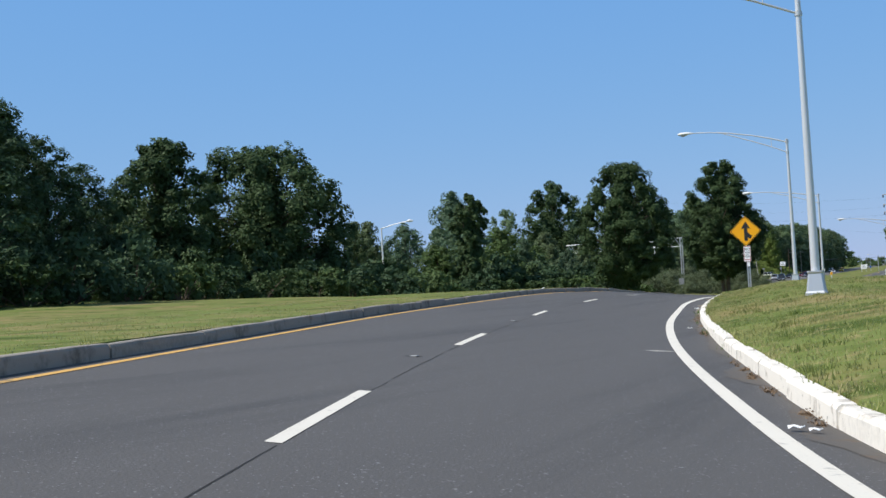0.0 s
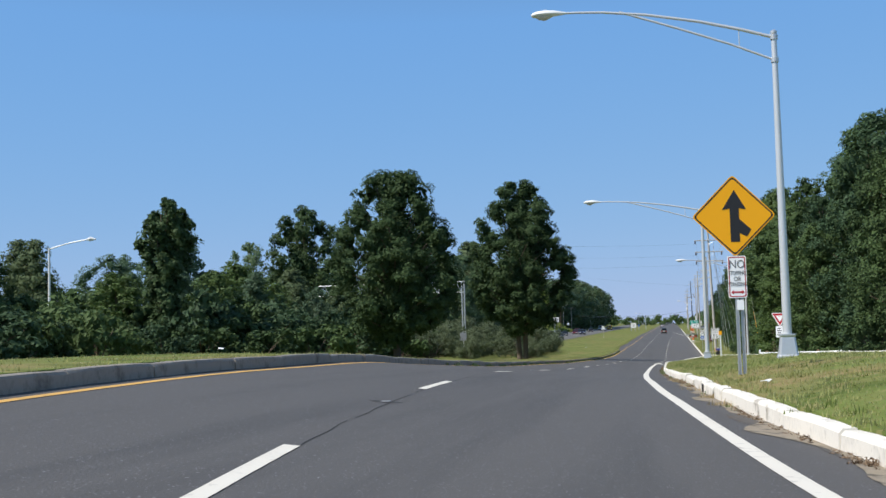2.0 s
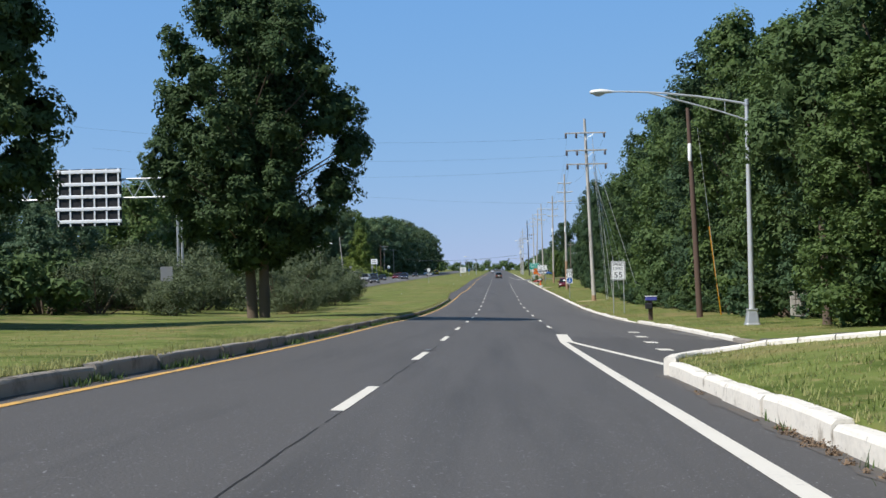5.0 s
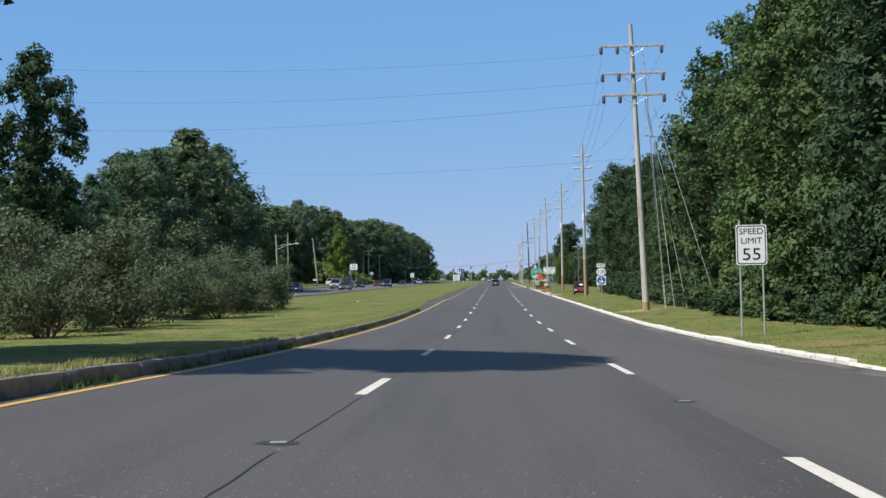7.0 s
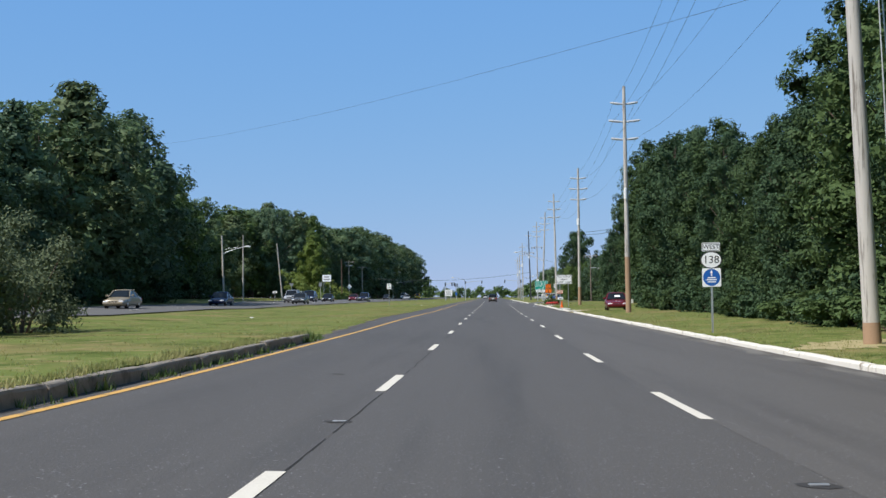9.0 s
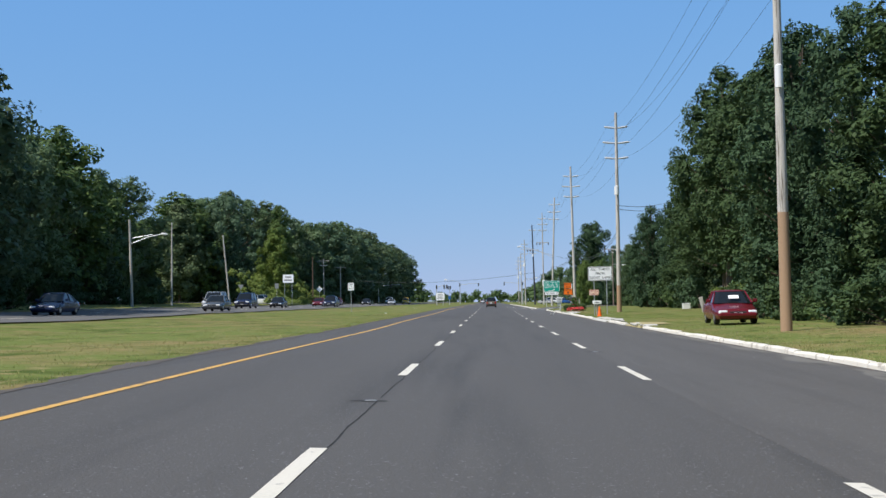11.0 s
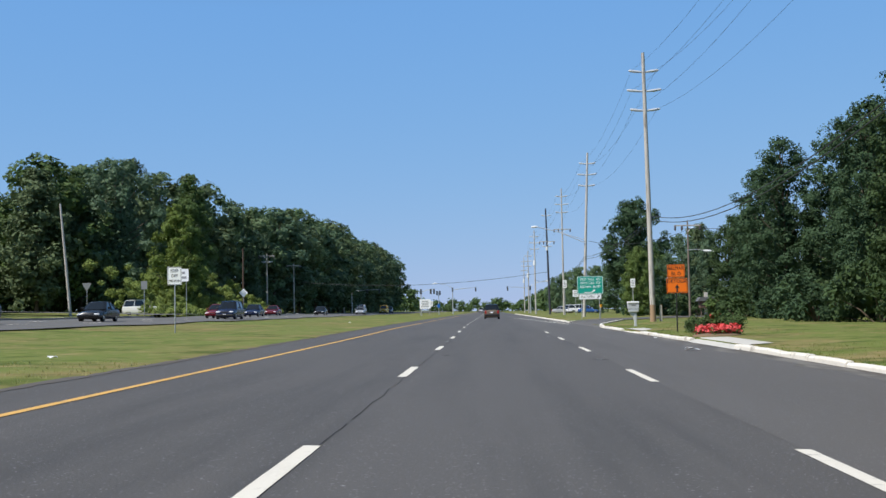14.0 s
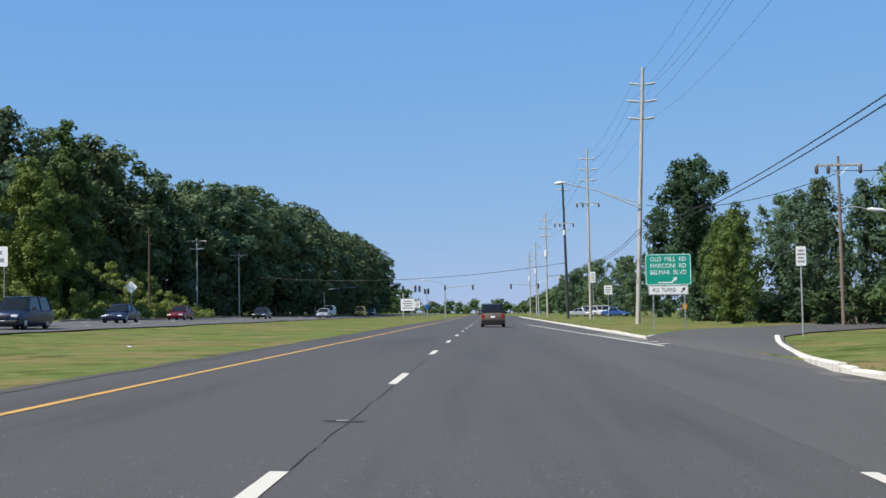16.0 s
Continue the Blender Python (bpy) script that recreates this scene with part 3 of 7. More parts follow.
# paler, dusty strip of the shoulder along the low kerb
part("gutter_strip", strip(141, 384, lambda y: right_edge(y) - ragged(y, 11, 0.35, 0.55), lambda y: right_edge(y) + 0.02, 0.003, 0.4, columns=3), "gutter_dust", road_ob, "pale dusty strip along the kerb")


# ---------------------------------------------------------------- kerbs, laid stone by stone
def kerb(label, mat, edge, y0, y1, side, high, length, gaps=()):
    """side: +1 when the grass lies to the right."""
    whole = tagged(thing("kerb", (0, 0, 0), label, "kerb"), kind="structure")
    rnd = random.Random(int(y0 * 7 + side))
    y = y0
    while y < y1 - 0.3:
        e = min(y1, y + length * rnd.uniform(0.75, 1.15))
        if not any(a < (y + e) / 2 < b for a, b in gaps):
            m, out, up, tip = Mesh(), rnd.gauss(0, 0.012), rnd.gauss(0, 0.012), rnd.gauss(0, 0.008)
            rings = []
            n = 4
            for i in range(n + 1):
                s = y + 0.012 + (e - y - 0.024) * i / n
                chip = 0.012 if i in (0, n) else 0.0
                x, z = edge(s) + side * out, road_z(edge(s), s) + up + tip * (i / n - 0.5)
                h = high - chip
                ring = [(0, -0.32), (0.015, h - 0.045), (0.03 + chip, h - 0.012), (0.06, h), (0.19, h), (0.2, -0.32)]
                rings.append([(x + side * a, s, z + b) for a, b in ring])
            m.loft(rings)
            part("kerb_stone", m, mat, whole)
        y = e
    return whole


kerb("low grey concrete kerb with joints, weeds at its foot", "grey_kerb", left_edge, -40, 221, -1, KERB, 3.4)
kerb("white-painted concrete kerb with worn chips", "white_kerb", right_edge, -20, 64.15, 1, 0.22, 3.0)
kerb("white-painted concrete kerb with broken joints and dirt", "white_kerb", right_edge, 64.5, 69.5, 1, 0.22, 2.4)
kerb("short chipped white-painted kerb stones", "white_kerb", right_edge, 69.6, 72.6, 1, 0.2, 0.9)
kerb("white-painted concrete kerb with worn chips", "white_kerb", right_edge, 72.9, 123.5, 1, 0.21, 2.6)
kerb("white-painted low kerb broken by driveways", "white_kerb", right_edge, 140, 384, 1, 0.13, 3.0,
     gaps=((165.5, 171.5), (205.4, 207.8), (290.5, 298.4), (308.6, 317.6), (342, 351), (365.4, 372.4)))
kerb("white-painted kerb dropped flush for a driveway", "white_kerb", right_edge, 365.4, 372.4, 1, 0.035, 3.5)
kerb("white-painted kerb lowered almost flush for a driveway", "white_kerb", right_edge, 165.5, 171.5, 1, 0.045, 3.0)
kerb("white-painted low kerb past the turning", "white_kerb", right_edge, 413, 640, 1, 0.13, 4.0)


def kerb_path(label, mat, points, high):
    """A kerb that bends away from the road, along plan points."""
    whole = tagged(thing("kerb", (0, 0, 0), label, "kerb"), kind="structure")
    for _ in range(2):
        # round off the corners
        cut = [points[0]]
        for (xa, ya), (xb, yb) in zip(points, points[1:]):
            cut += [(xa * 0.75 + xb * 0.25, ya * 0.75 + yb * 0.25), (xa * 0.25 + xb * 0.75, ya * 0.25 + yb * 0.75)]
        points = cut + [points[-1]]
    for (xa, ya), (xb, yb) in zip(points, points[1:]):
        d = Vector((xb - xa, yb - ya, 0)).normalized()
        s = Vector((d.y, -d.x, 0))
        m, rings = Mesh(), []
        for x, y, t in ((xa, ya, 0.012), (xb, yb, -0.012)):
            p = Vector((x, y, ground_z(x, y) - 0.1)) + d * t
            rings.append([tuple(p + s * a + Vector((0, 0, b))) for a, b in ((-0.1, -0.3), (-0.09, high - 0.03), (-0.06, high), (0.08, high), (0.1, high - 0.03), (0.1, -0.3))])
        m.loft(rings)
        part("kerb_stone", m, mat, whole)
    return whole


NOSE = [(-10.0, 123.4), (-9.6, 124.6), (-8.9, 124.7), (-7.4, 122.8), (-5.2, 119.8), (-2.4, 116.4), (1.0, 113), (5, 109.6)]
kerb_path("white-painted kerb round the tip of the grass island", "white_kerb", NOSE, 0.17)
FAR_KERB = [(-5.8, 139.8), (-5.6, 136.6), (-5.0, 133.8), (-3.6, 131.2), (-1.4, 128.6), (1.4, 126), (4.6, 123.4), (8, 120.8), (12, 118)]
kerb_path("grey concrete kerb of the joining side road", "grey_kerb", FAR_KERB, 0.1)
TURN_NEAR = [(-5.75, 384), (-5.62, 387), (-5.2, 389.8), (-4.7, 392.6), (-3.8, 397.5), (-2.3, 404)]
kerb_path("pale concrete kerb rounding the grass at the turning", "white_kerb", TURN_NEAR, 0.17)
kerb_path("low grey kerb sunk in grass along the slip road", "grey_kerb", [(-2.3, 404.1), (0.4, 409.6), (5, 415.1), (10, 420.1), (20, 428)], 0.09)
TURN_FAR = [(-5.85, 413), (-4.9, 416), (-3.4, 419.4), (-1.2, 423), (1.8, 427), (6, 432)]
kerb_path("white-painted kerb beyond the turning", "white_kerb", TURN_FAR, 0.13)


def paved(name, near, far, mat, label, lift):
    """Paving between two plan lines of as many points."""
    m, cols = Mesh(), 18
    for (xa, ya), (xb, yb) in zip(near, far):
        for j in range(cols + 1):
            x, y = xa + (xb - xa) * j / cols, ya + (yb - ya) * j / cols
            m.v.append((x, y, max(ground_z(x, y), road_z(min(x, -5.85), y)) + (lift if x > -5.8 or x < -20 else -0.008)))
    w = cols + 1
    m.f = [(i * w + j, i * w + j + 1, (i + 1) * w + j + 1, (i + 1) * w + j) for i in range(len(near) - 1) for j in range(cols)]
    m.k = [0] * len(m.f)
    return tagged(part(name, m, mat, smooth=True), label, name.replace("_", " "), kind="structure")


paved("side_road", [(-9.6, 124.8), (-7.4, 122.9), (-5.2, 119.9), (-2.4, 116.5), (1, 113.1), (5, 109.7), (14, 102)],
      [(-5.7, 137), (-5.0, 133.9), (-3.6, 131.3), (-1.4, 128.7), (1.4, 126.1), (4.6, 123.5), (14, 116.5)], "asphalt", "grey asphalt side road joining from the woods", 0.05)
paved("turning", [(-5.9, 384), (-5.4, 389.3), (-4.3, 393.5), (-3.6, 397.5), (-2.3, 403), (0.4, 409.5), (5, 415), (10, 420), (30, 436)],
      [(-5.9, 413), (-5.85, 413.3), (-4.9, 416), (-3.4, 419.4), (-1.2, 423), (1.8, 427), (6, 432), (12, 439), (30, 458)], "lane_asphalt", "grey asphalt slip road turning off", 0.05)
paved("driveway", [(-5.95, 342.3), (-5.5, 342.6), (-5.1, 343), (-4.7, 343.4)], [(-5.95, 350.7), (-5.5, 350.6), (-5.1, 350.4), (-4.7, 350)], "concrete", "pale concrete driveway apron", 0.02)
paved("driveway", [(-5.95, 308.4), (-5.5, 308.6), (-5.0, 309)], [(-5.95, 317.8), (-5.5, 317.4), (-5.0, 316.6)], "concrete", "pale concrete driveway apron with a worn lip", 0.03)
paved("driveway", [(-5.66, 299.5), (-5.35, 304), (-4.95, 307.4)], [(-5.66, 308.5), (-5.35, 308.6), (-4.95, 308.7)], "concrete", "broken pale concrete slab behind the kerb", 0.06)
paved("driveway", [(-5.66, 365.6), (-5.3, 366.2), (-4.9, 367.4)], [(-5.66, 372.2), (-5.3, 371.6), (-4.9, 370.6)], "concrete", "grey concrete driveway apron behind a dropped kerb", 0.012)
paved("driveway", [(-5.95, 205.2), (-5.5, 205.4), (-5.1, 205.9)], [(-5.95, 208), (-5.5, 207.8), (-5.1, 207.2)], "soil", "bare earth gap in the kerb", 0.04)
paved("driveway", [(-45.4, 423), (-50, 428), (-60, 430), (-80, 431)], [(-45.4, 446), (-50, 439), (-60, 436), (-80, 437)], "old_asphalt", "pale side street leaving the opposite carriageway", 0.09)
part("gore_line", strip(402, 470, lambda y: -6.8 - (y - 402) * 0.039, lambda y: -6.6 - (y - 402) * 0.039, 0.012, 3, columns=1), "white_line", road_ob, "white gore line")
for k in range(8):
    yk = 404 + 2.9 * k
    xl = -6.7 - (yk - 402) * 0.039
    m = Mesh().add([(xx, yy, road_z(xx, yy) + 0.011) for xx, yy in ((xl, yk), (-5.95, yk + 1.6), (-5.95, yk + 2.1), (xl, yk + 0.5))], [(0, 1, 2, 3)])
    part("gore_bar", m, "white_line", road_ob)

# castings and patches let into the asphalt
for x, y, w, l in ((-6.4, 18.5, 0.35, 0.25), (-9.2, 31.2, 0.35, 0.25), (-13.2, 57.6, 0.5, 0.35), (-14.08, 83.2, 0.45, 0.3), (-14.2, 106.5, 0.45, 0.3), (-14.15, 130.6, 0.45, 0.3), (-14.1, 155.1, 0.35, 0.3), (-10.55, 159.8, 0.3, 0.25),
                   (-10.5, 184, 0.45, 0.3), (-14.14, 201, 0.3, 0.25), (-10.62, 197.6, 0.35, 0.3), (-14.05, 249.5, 0.5, 0.3), (-10.4, 264, 0.5, 0.35), (-10.45, 288.5, 0.5, 0.3), (-10.4, 335, 0.5, 0.35),
                   (-14.1, 347.6, 0.5, 0.3), (-14.05, 372, 0.5, 0.3), (-10.4, 358, 0.5, 0.35)):
    m = Mesh()
    rnd = random.Random(int(y * 3))
    n = 9
    x = dash_x(y) - 0.02 if x < -12.8 else x
    pts = [(x + w / 2 * math.cos(a) * rnd.uniform(0.75, 1.1), y + l / 2 * math.sin(a) * rnd.uniform(0.75, 1.1)) for a in (2 * math.pi * i / n for i in range(n))]
    m.add([(px, py, road_z(px, py) + 0.004) for px, py in pts], [tuple(range(n))])
    part("road_patch", m, "patch", road_ob, "dark tar patch")
    part("marker_casting", Mesh().box((x, y, road_z(x, y) + 0.008), (0.13, 0.05, 0.014), cut=0.005), "sign_back", road_ob, "worn metal road stud")
for x, y, w, l in ((-10.62, 186.1, 0.3, 0.16), (-15.05, 208.1, 0.3, 0.25), (-14.8, 333.6, 0.33, 0.25), (-13.8, 336.2, 0.25, 0.5), (-14.75, 331.2, 0.15, 0.15), (-6.2, 306, 1.1, 0.4)):
    rnd = random.Random(int(y * 5))
    n = 12
    pts = [(x + w / 2 * math.cos(a) * rnd.uniform(0.6, 1.1), y + l / 2 * math.sin(a) * rnd.uniform(0.6, 1.1)) for a in (2 * math.pi * i / n for i in range(n))]
    part("road_patch", Mesh().add([(px, py, road_z(px, py) + 0.003) for px, py in pts], [tuple(range(n))]), "patch", road_ob, "dark tar patch")


# ---------------------------------------------------------------- street lamps
def street_lamp(x, y, base, top, reach, lift, label, bearing=180):
    t = thing("street_lamp", (x, y, base), label, "street lamp", "street lamps", 0)
    h = top - base
    m = Mesh()
    m.loft([[(sx * w, sy * w, z) for sx, sy in ((-1, -0.8), (-0.8, -1), (0.8, -1), (1, -0.8), (1, 0.8), (0.8, 1), (-0.8, 1), (-1, 0.8))] for w, z in ((0.27, -0.25), (0.27, 0.03), (0.24, 0.08), (0.18, 0.52), (0.2, 0.56), (0.2, 0.6))])
    part("pedestal", m, "galvanised", t, "dull cast metal base")
    part("shaft", Mesh().tube([(0, 0, 0.58), (0, 0, h * 0.5), (0, 0, h)], [0.115, 0.095, 0.07], 14), "lamp_metal", t, smooth=True)
    part("cap", Mesh().tube([(0, 0, h - 0.02), (0, 0, h + 0.04), (0, 0, h + 0.07)], [0.085, 0.085, 0.04], 12), "galvanised", t, smooth=True)
    c, s = math.cos(radians(bearing)), math.sin(radians(bearing))
    arm = [(c * d, s * d, h - 0.12 + lift * (1 - (1 - d / reach) ** 1.8)) for d in (0, reach * 0.15, reach * 0.35, reach * 0.6, reach * 0.8, reach * 0.93, reach)]
    part("arm", Mesh().tube(arm, [0.045, 0.043, 0.04, 0.036, 0.033, 0.03, 0.03], 10), "lamp_metal", t, smooth=True)
    brace = [(c * d, s * d, h - 0.72 + (lift + 0.52) * (d / (reach * 0.72)) ** 0.9) for d in (0, reach * 0.2, reach * 0.45, reach * 0.72)]
    part("brace", Mesh().tube(brace, 0.03, 10), "lamp_metal", t, smooth=True)
    d = reach * 0.16
    part("strut", Mesh().tube([(c * d, s * d, h - 0.12 + lift * (1 - 0.84 ** 1.8)), (c * d, s * d, h - 0.72 + (lift + 0.52) * (0.16 / 0.72) ** 0.9)], 0.014, 6), "lamp_metal", t)
    for z in (h - 0.12, h - 0.72):
        part("clamp", Mesh().tube([(0, 0, z - 0.06), (0, 0, z + 0.06)], 0.1, 12), "galvanised", t, smooth=True)
    head, rings = Mesh(), []
    for u, wide, zt, zb in ((-0.12, 0.035, 0.03, -0.03), (0.02, 0.06, 0.06, -0.05), (0.2, 0.13, 0.1, -0.06), (0.42, 0.17, 0.12, -0.08), (0.65, 0.16, 0.1, -0.08), (0.78, 0.09, 0.06, -0.06), (0.82, 0.02, 0.0, -0.02)):
        px, py, pz = c * (reach + u), s * (reach + u), arm[-1][2]
        rings.append([(px - s * wide * math.cos(a), py + c * wide * math.cos(a), pz + (zt if math.sin(a) > 0 else -zb) * math.sin(a)) for a in (2 * math.pi * k / 12 for k in range(12))])
    hd = part("lamp_head", head.loft(rings), "lamp_white", t, "white cobra-head luminaire", smooth=True)
    lens, rings = Mesh(), []
    for u, wide, zb in ((0.2, 0.03, -0.05), (0.3, 0.12, -0.1), (0.45, 0.14, -0.17), (0.6, 0.12, -0.14), (0.7, 0.03, -0.07)):
        px, py, pz = c * (reach + u), s * (reach + u), arm[-1][2]
        rings.append([(px - s * wide * math.cos(a), py + c * wide * math.cos(a), pz - 0.04 + (0 if math.sin(a) > 0 else -zb - 0.04) * math.sin(a)) for a in (2 * math.pi * k / 12 for k in range(12))])
    part("lens", lens.loft(rings), "lamp_glass", hd, "clear refractor bowl", smooth=True)
    return t


METAL_LAMP = "tall pale aluminium street lamp with a trussed arm, on grass"
street_lamp(-2.12, 34.8, ground_z(-2.12, 34.8), 9.75, 5.6, 0.75, METAL_LAMP, 200)
street_lamp(-6.63, 74.9, 1.42, 9.85, 5.5, 1.05, METAL_LAMP)
street_lamp(-7.75, 108.8, 0.08, 8.4, 5.5, 0.72, METAL_LAMP, 178)
street_lamp(-3.2, 150, -1.25, 7.1, 5.0, 0.6, "aluminium street lamp at the edge of the woods")


# ---------------------------------------------------------------- signs on posts
def panel(parent, name, mat, c, w, h, border=None, shape="rect", label=""):
    """A thin sheet facing -y, centre c; border: material of an inset rim line."""
    if shape == "rect":
        r = 0.06 * min(w, h) + 0.01
        out = [(sx * (w / 2 - r) + r * math.cos(a), sz * (h / 2 - r) + r * math.sin(a)) for sx, sz, a0 in ((1, 1, 0), (-1, 1, 90), (-1, -1, 180), (1, -1, 270)) for a in (radians(a0 + 30 * k) for k in range(4))]
    elif shape == "diamond":
        r = w * 0.04
        out = [(math.cos(radians(a0)) * (w / 2 - r * 1.4) + r * math.cos(radians(a0 + b)), math.sin(radians(a0)) * (w / 2 - r * 1.4) + r * math.sin(radians(a0 + b))) for a0 in (0, 90, 180, 270) for b in (-45, -15, 15, 45)]
    elif shape == "triangle":
        out = [(math.cos(radians(a0)) * w * 0.54 + 0.04 * math.cos(radians(a0 + b)), math.sin(radians(a0)) * w * 0.54 + 0.04 * math.sin(radians(a0 + b)) + h * 0.12) for a0 in (30, 150, 270) for b in (-60, -20, 20, 60)]
    else:
        out = [(w / 2 * math.cos(2 * math.pi * k / 28), h / 2 * math.sin(2 * math.pi * k / 28)) for k in range(28)]
    x, y, z = c
    p = part(name, Mesh().prism([(x + a, z + b) for a, b in out], y - 0.004, y), mat, parent, label)
    part("sheet_back", Mesh().prism([(x + a, z + b) for a, b in out], y + 0.0005, y + 0.004), "sign_back", p)
    if border:
        n, inset = len(out), 0.018 if min(w, h) < 0.9 else 0.03
        k1, k2 = 1 - inset / (min(w, h) / 2), 1 - 2.2 * inset / (min(w, h) / 2)
        kx1, kx2, kz1, kz2 = 1 - inset / (w / 2), 1 - 2.0 * inset / (w / 2), 1 - inset / (h / 2), 1 - 2.0 * inset / (h / 2)
        if shape != "rect":
            kx1 = kz1 = k1
            kx2 = kz2 = k2
        pts = [(x + a * kx1, y - 0.0065, z + b * kz1) for a, b in out] + [(x + a * kx2, y - 0.0065, z + b * kz2) for a, b in out]
        part("border", Mesh().add(pts, [(i, (i + 1) % n, (i + 1) % n + n, i + n) for i in range(n)]), border, p)
    return p


def words(p, key, c, mat, wide=1.0, high=1.0):
    for verts, faces in TEXTS[key]:
        m = Mesh().add([(c[0] + x * wide, c[1] - 0.008 + y, c[2] + z * high) for x, y, z in verts], faces)
        part("letter", m, mat, p)


def bars(p, rows, c, w, h, mat):
    """Writing too small to read: plain bars."""
    for i in range(rows):
        z = c[2] + h / 2 - (i + 0.5) * h / rows
        part("text_bar", Mesh().box((c[0], c[1] - 0.008, z), (w * (0.9 if i % 2 else 0.7), 0.003, h / rows * 0.5)), mat, p)


def post(parent, x, y, z1, shape="channel", mat="galvanised"):
    """A post from the ground up to z1, in the thing's own coordinates."""
    m = Mesh()
    if shape == "channel":
        ring = [(-0.034, 0.0), (-0.015, 0.0), (-0.015, 0.03), (0.015, 0.03), (0.015, 0.0), (0.034, 0.0), (0.034, 0.006), (0.021, 0.006), (0.021, 0.036), (-0.021, 0.036), (-0.021, 0.006), (-0.034, 0.006)]
        m.loft([[(x + a, y + b, z) for a, b in ring] for z in (-0.4, z1)])
    else:
        m.tube([(x, y + 0.03, -0.4), (x, y + 0.03, z1)], 0.032, 10)
    return part("post", m, mat, parent)


def arrow(p, c, size, mat, turn=0):
    out = [(-0.1, -0.5), (0.1, -0.5), (0.1, 0.05), (0.32, 0.0), (0, 0.5), (-0.32, 0.0), (-0.1, 0.05)]
    a = radians(turn)
    pts = [(c[0] + size * (x * math.cos(a) + z * math.sin(a)), c[2] + size * (-x * math.sin(a) + z * math.cos(a))) for x, z in out]
    part("arrow", Mesh().prism(pts, c[1] - 0.0085, c[1] - 0.006), mat, p)


# merge warning with a no-stopping plate beneath
g = ground_z(-8.25, 67.1)
s = thing("road_sign", (-8.25, 67.1, g), "yellow merge warning diamond over a white plate on a steel post", "road sign", turn=4)
post(s, 0, 0.02, 3.9)
post(s, 0.1, 0.05, 2.0)
zc = 4.47 - g
p = panel(s, "warning_plate", "sign_yellow", (0, 0, zc), 1.62, 1.62, "sign_black", "diamond", "orange-yellow diamond sheet")
part("merge_arrow", Mesh().prism([(1.22 * a, zc + 1.22 * b) for a, b in ((-0.06, -0.42), (0.085, -0.42), (0.085, -0.28), (0.2, -0.34), (0.27, -0.23), (0.085, -0.05), (0.085, 0.12), (0.2, 0.1), (0.02, 0.42), (-0.18, 0.1), (-0.06, 0.12))], -0.009, -0.006), "sign_black", p)
p = panel(s, "plate", "sign_white", (0.02, 0, zc - 1.2), 0.36, 0.82, "sign_red", label="white no-stopping plate")
for (key, dz) in ((("NO", 0.16), 0.24), (("STOPPING", 0.085), 0.07), (("OR", 0.085), -0.045), (("STANDING", 0.085), -0.15)):
    words(p, key, (0.02, 0, zc - 1.2 + dz), "bar_grey", 0.58 if len(key[0]) > 5 else 0.85)
part("double_arrow", Mesh().prism([(-0.11 + 0, zc - 1.5), (-0.06, zc - 1.46), (-0.06, zc - 1.485), (0.1, zc - 1.485), (0.1, zc - 1.46), (0.15, zc - 1.5), (0.1, zc - 1.54), (0.1, zc - 1.515), (-0.06, zc - 1.515), (-0.06, zc - 1.54)], -0.0085, -0.006), "sign_red", p)
panel(s, "small_plate", "sign_white", (0.06, 0.0, zc - 1.75), 0.14, 0.2)

# yield sign
g = ground_z(-2.1, 130.6)
s = thing("road_sign", (-2.1, 130.6, g), "red and white yield triangle over a small plate on a post", "road sign", turn=-18)
post(s, 0.06, 0.01, 2.7)
p = panel(s, "yield_plate", "sign_white", (0, 0, 2.25 - g), 1.1, 0.95, None, "triangle", "red triangle with a white edge and centre")
part("red_band", Mesh().prism([(-0.5, 2.66 - g), (0.5, 2.66 - g), (0, 1.83 - g)], -0.008, -0.004), "sign_red", p, "red band")
part("white_centre", Mesh().prism([(-0.27, 2.52 - g), (0.27, 2.52 - g), (0, 2.06 - g)], -0.011, -0.008), "sign_white", p)
bars(p, 1, (0, -0.006, 2.44 - g), 0.28, 0.07, "sign_pink")
p = panel(s, "plate", "sign_white", (-0.06, 0, 1.38 - g), 0.48, 0.8)
bars(p, 4, (-0.06, 0, 1.38 - g), 0.34, 0.6, "bar_grey")

# speed limit
g = ground_z(-4.8, 183.4)
s = thing("road_sign", (-4.8, 183.4, g), "white speed limit sign with black letters, on two steel posts", "road sign")
for x in (-0.34, 0.34):
    post(s, x, 0.01, 1.45 - g, "pipe")
p = panel(s, "plate", "sign_white", (0, 0, 0.7 - g), 0.93, 1.22, "sign_black")
for key, dz in ((("SPEED", 0.17), 0.40), (("LIMIT", 0.17), 0.12), (("55", 0.30), -0.30)):
    words(p, key, (0, 0, 0.7 - g + dz), "sign_black", 1.4 if key[0] == "55" else 1.12, 1.2 if key[0] == "55" else 1.05)

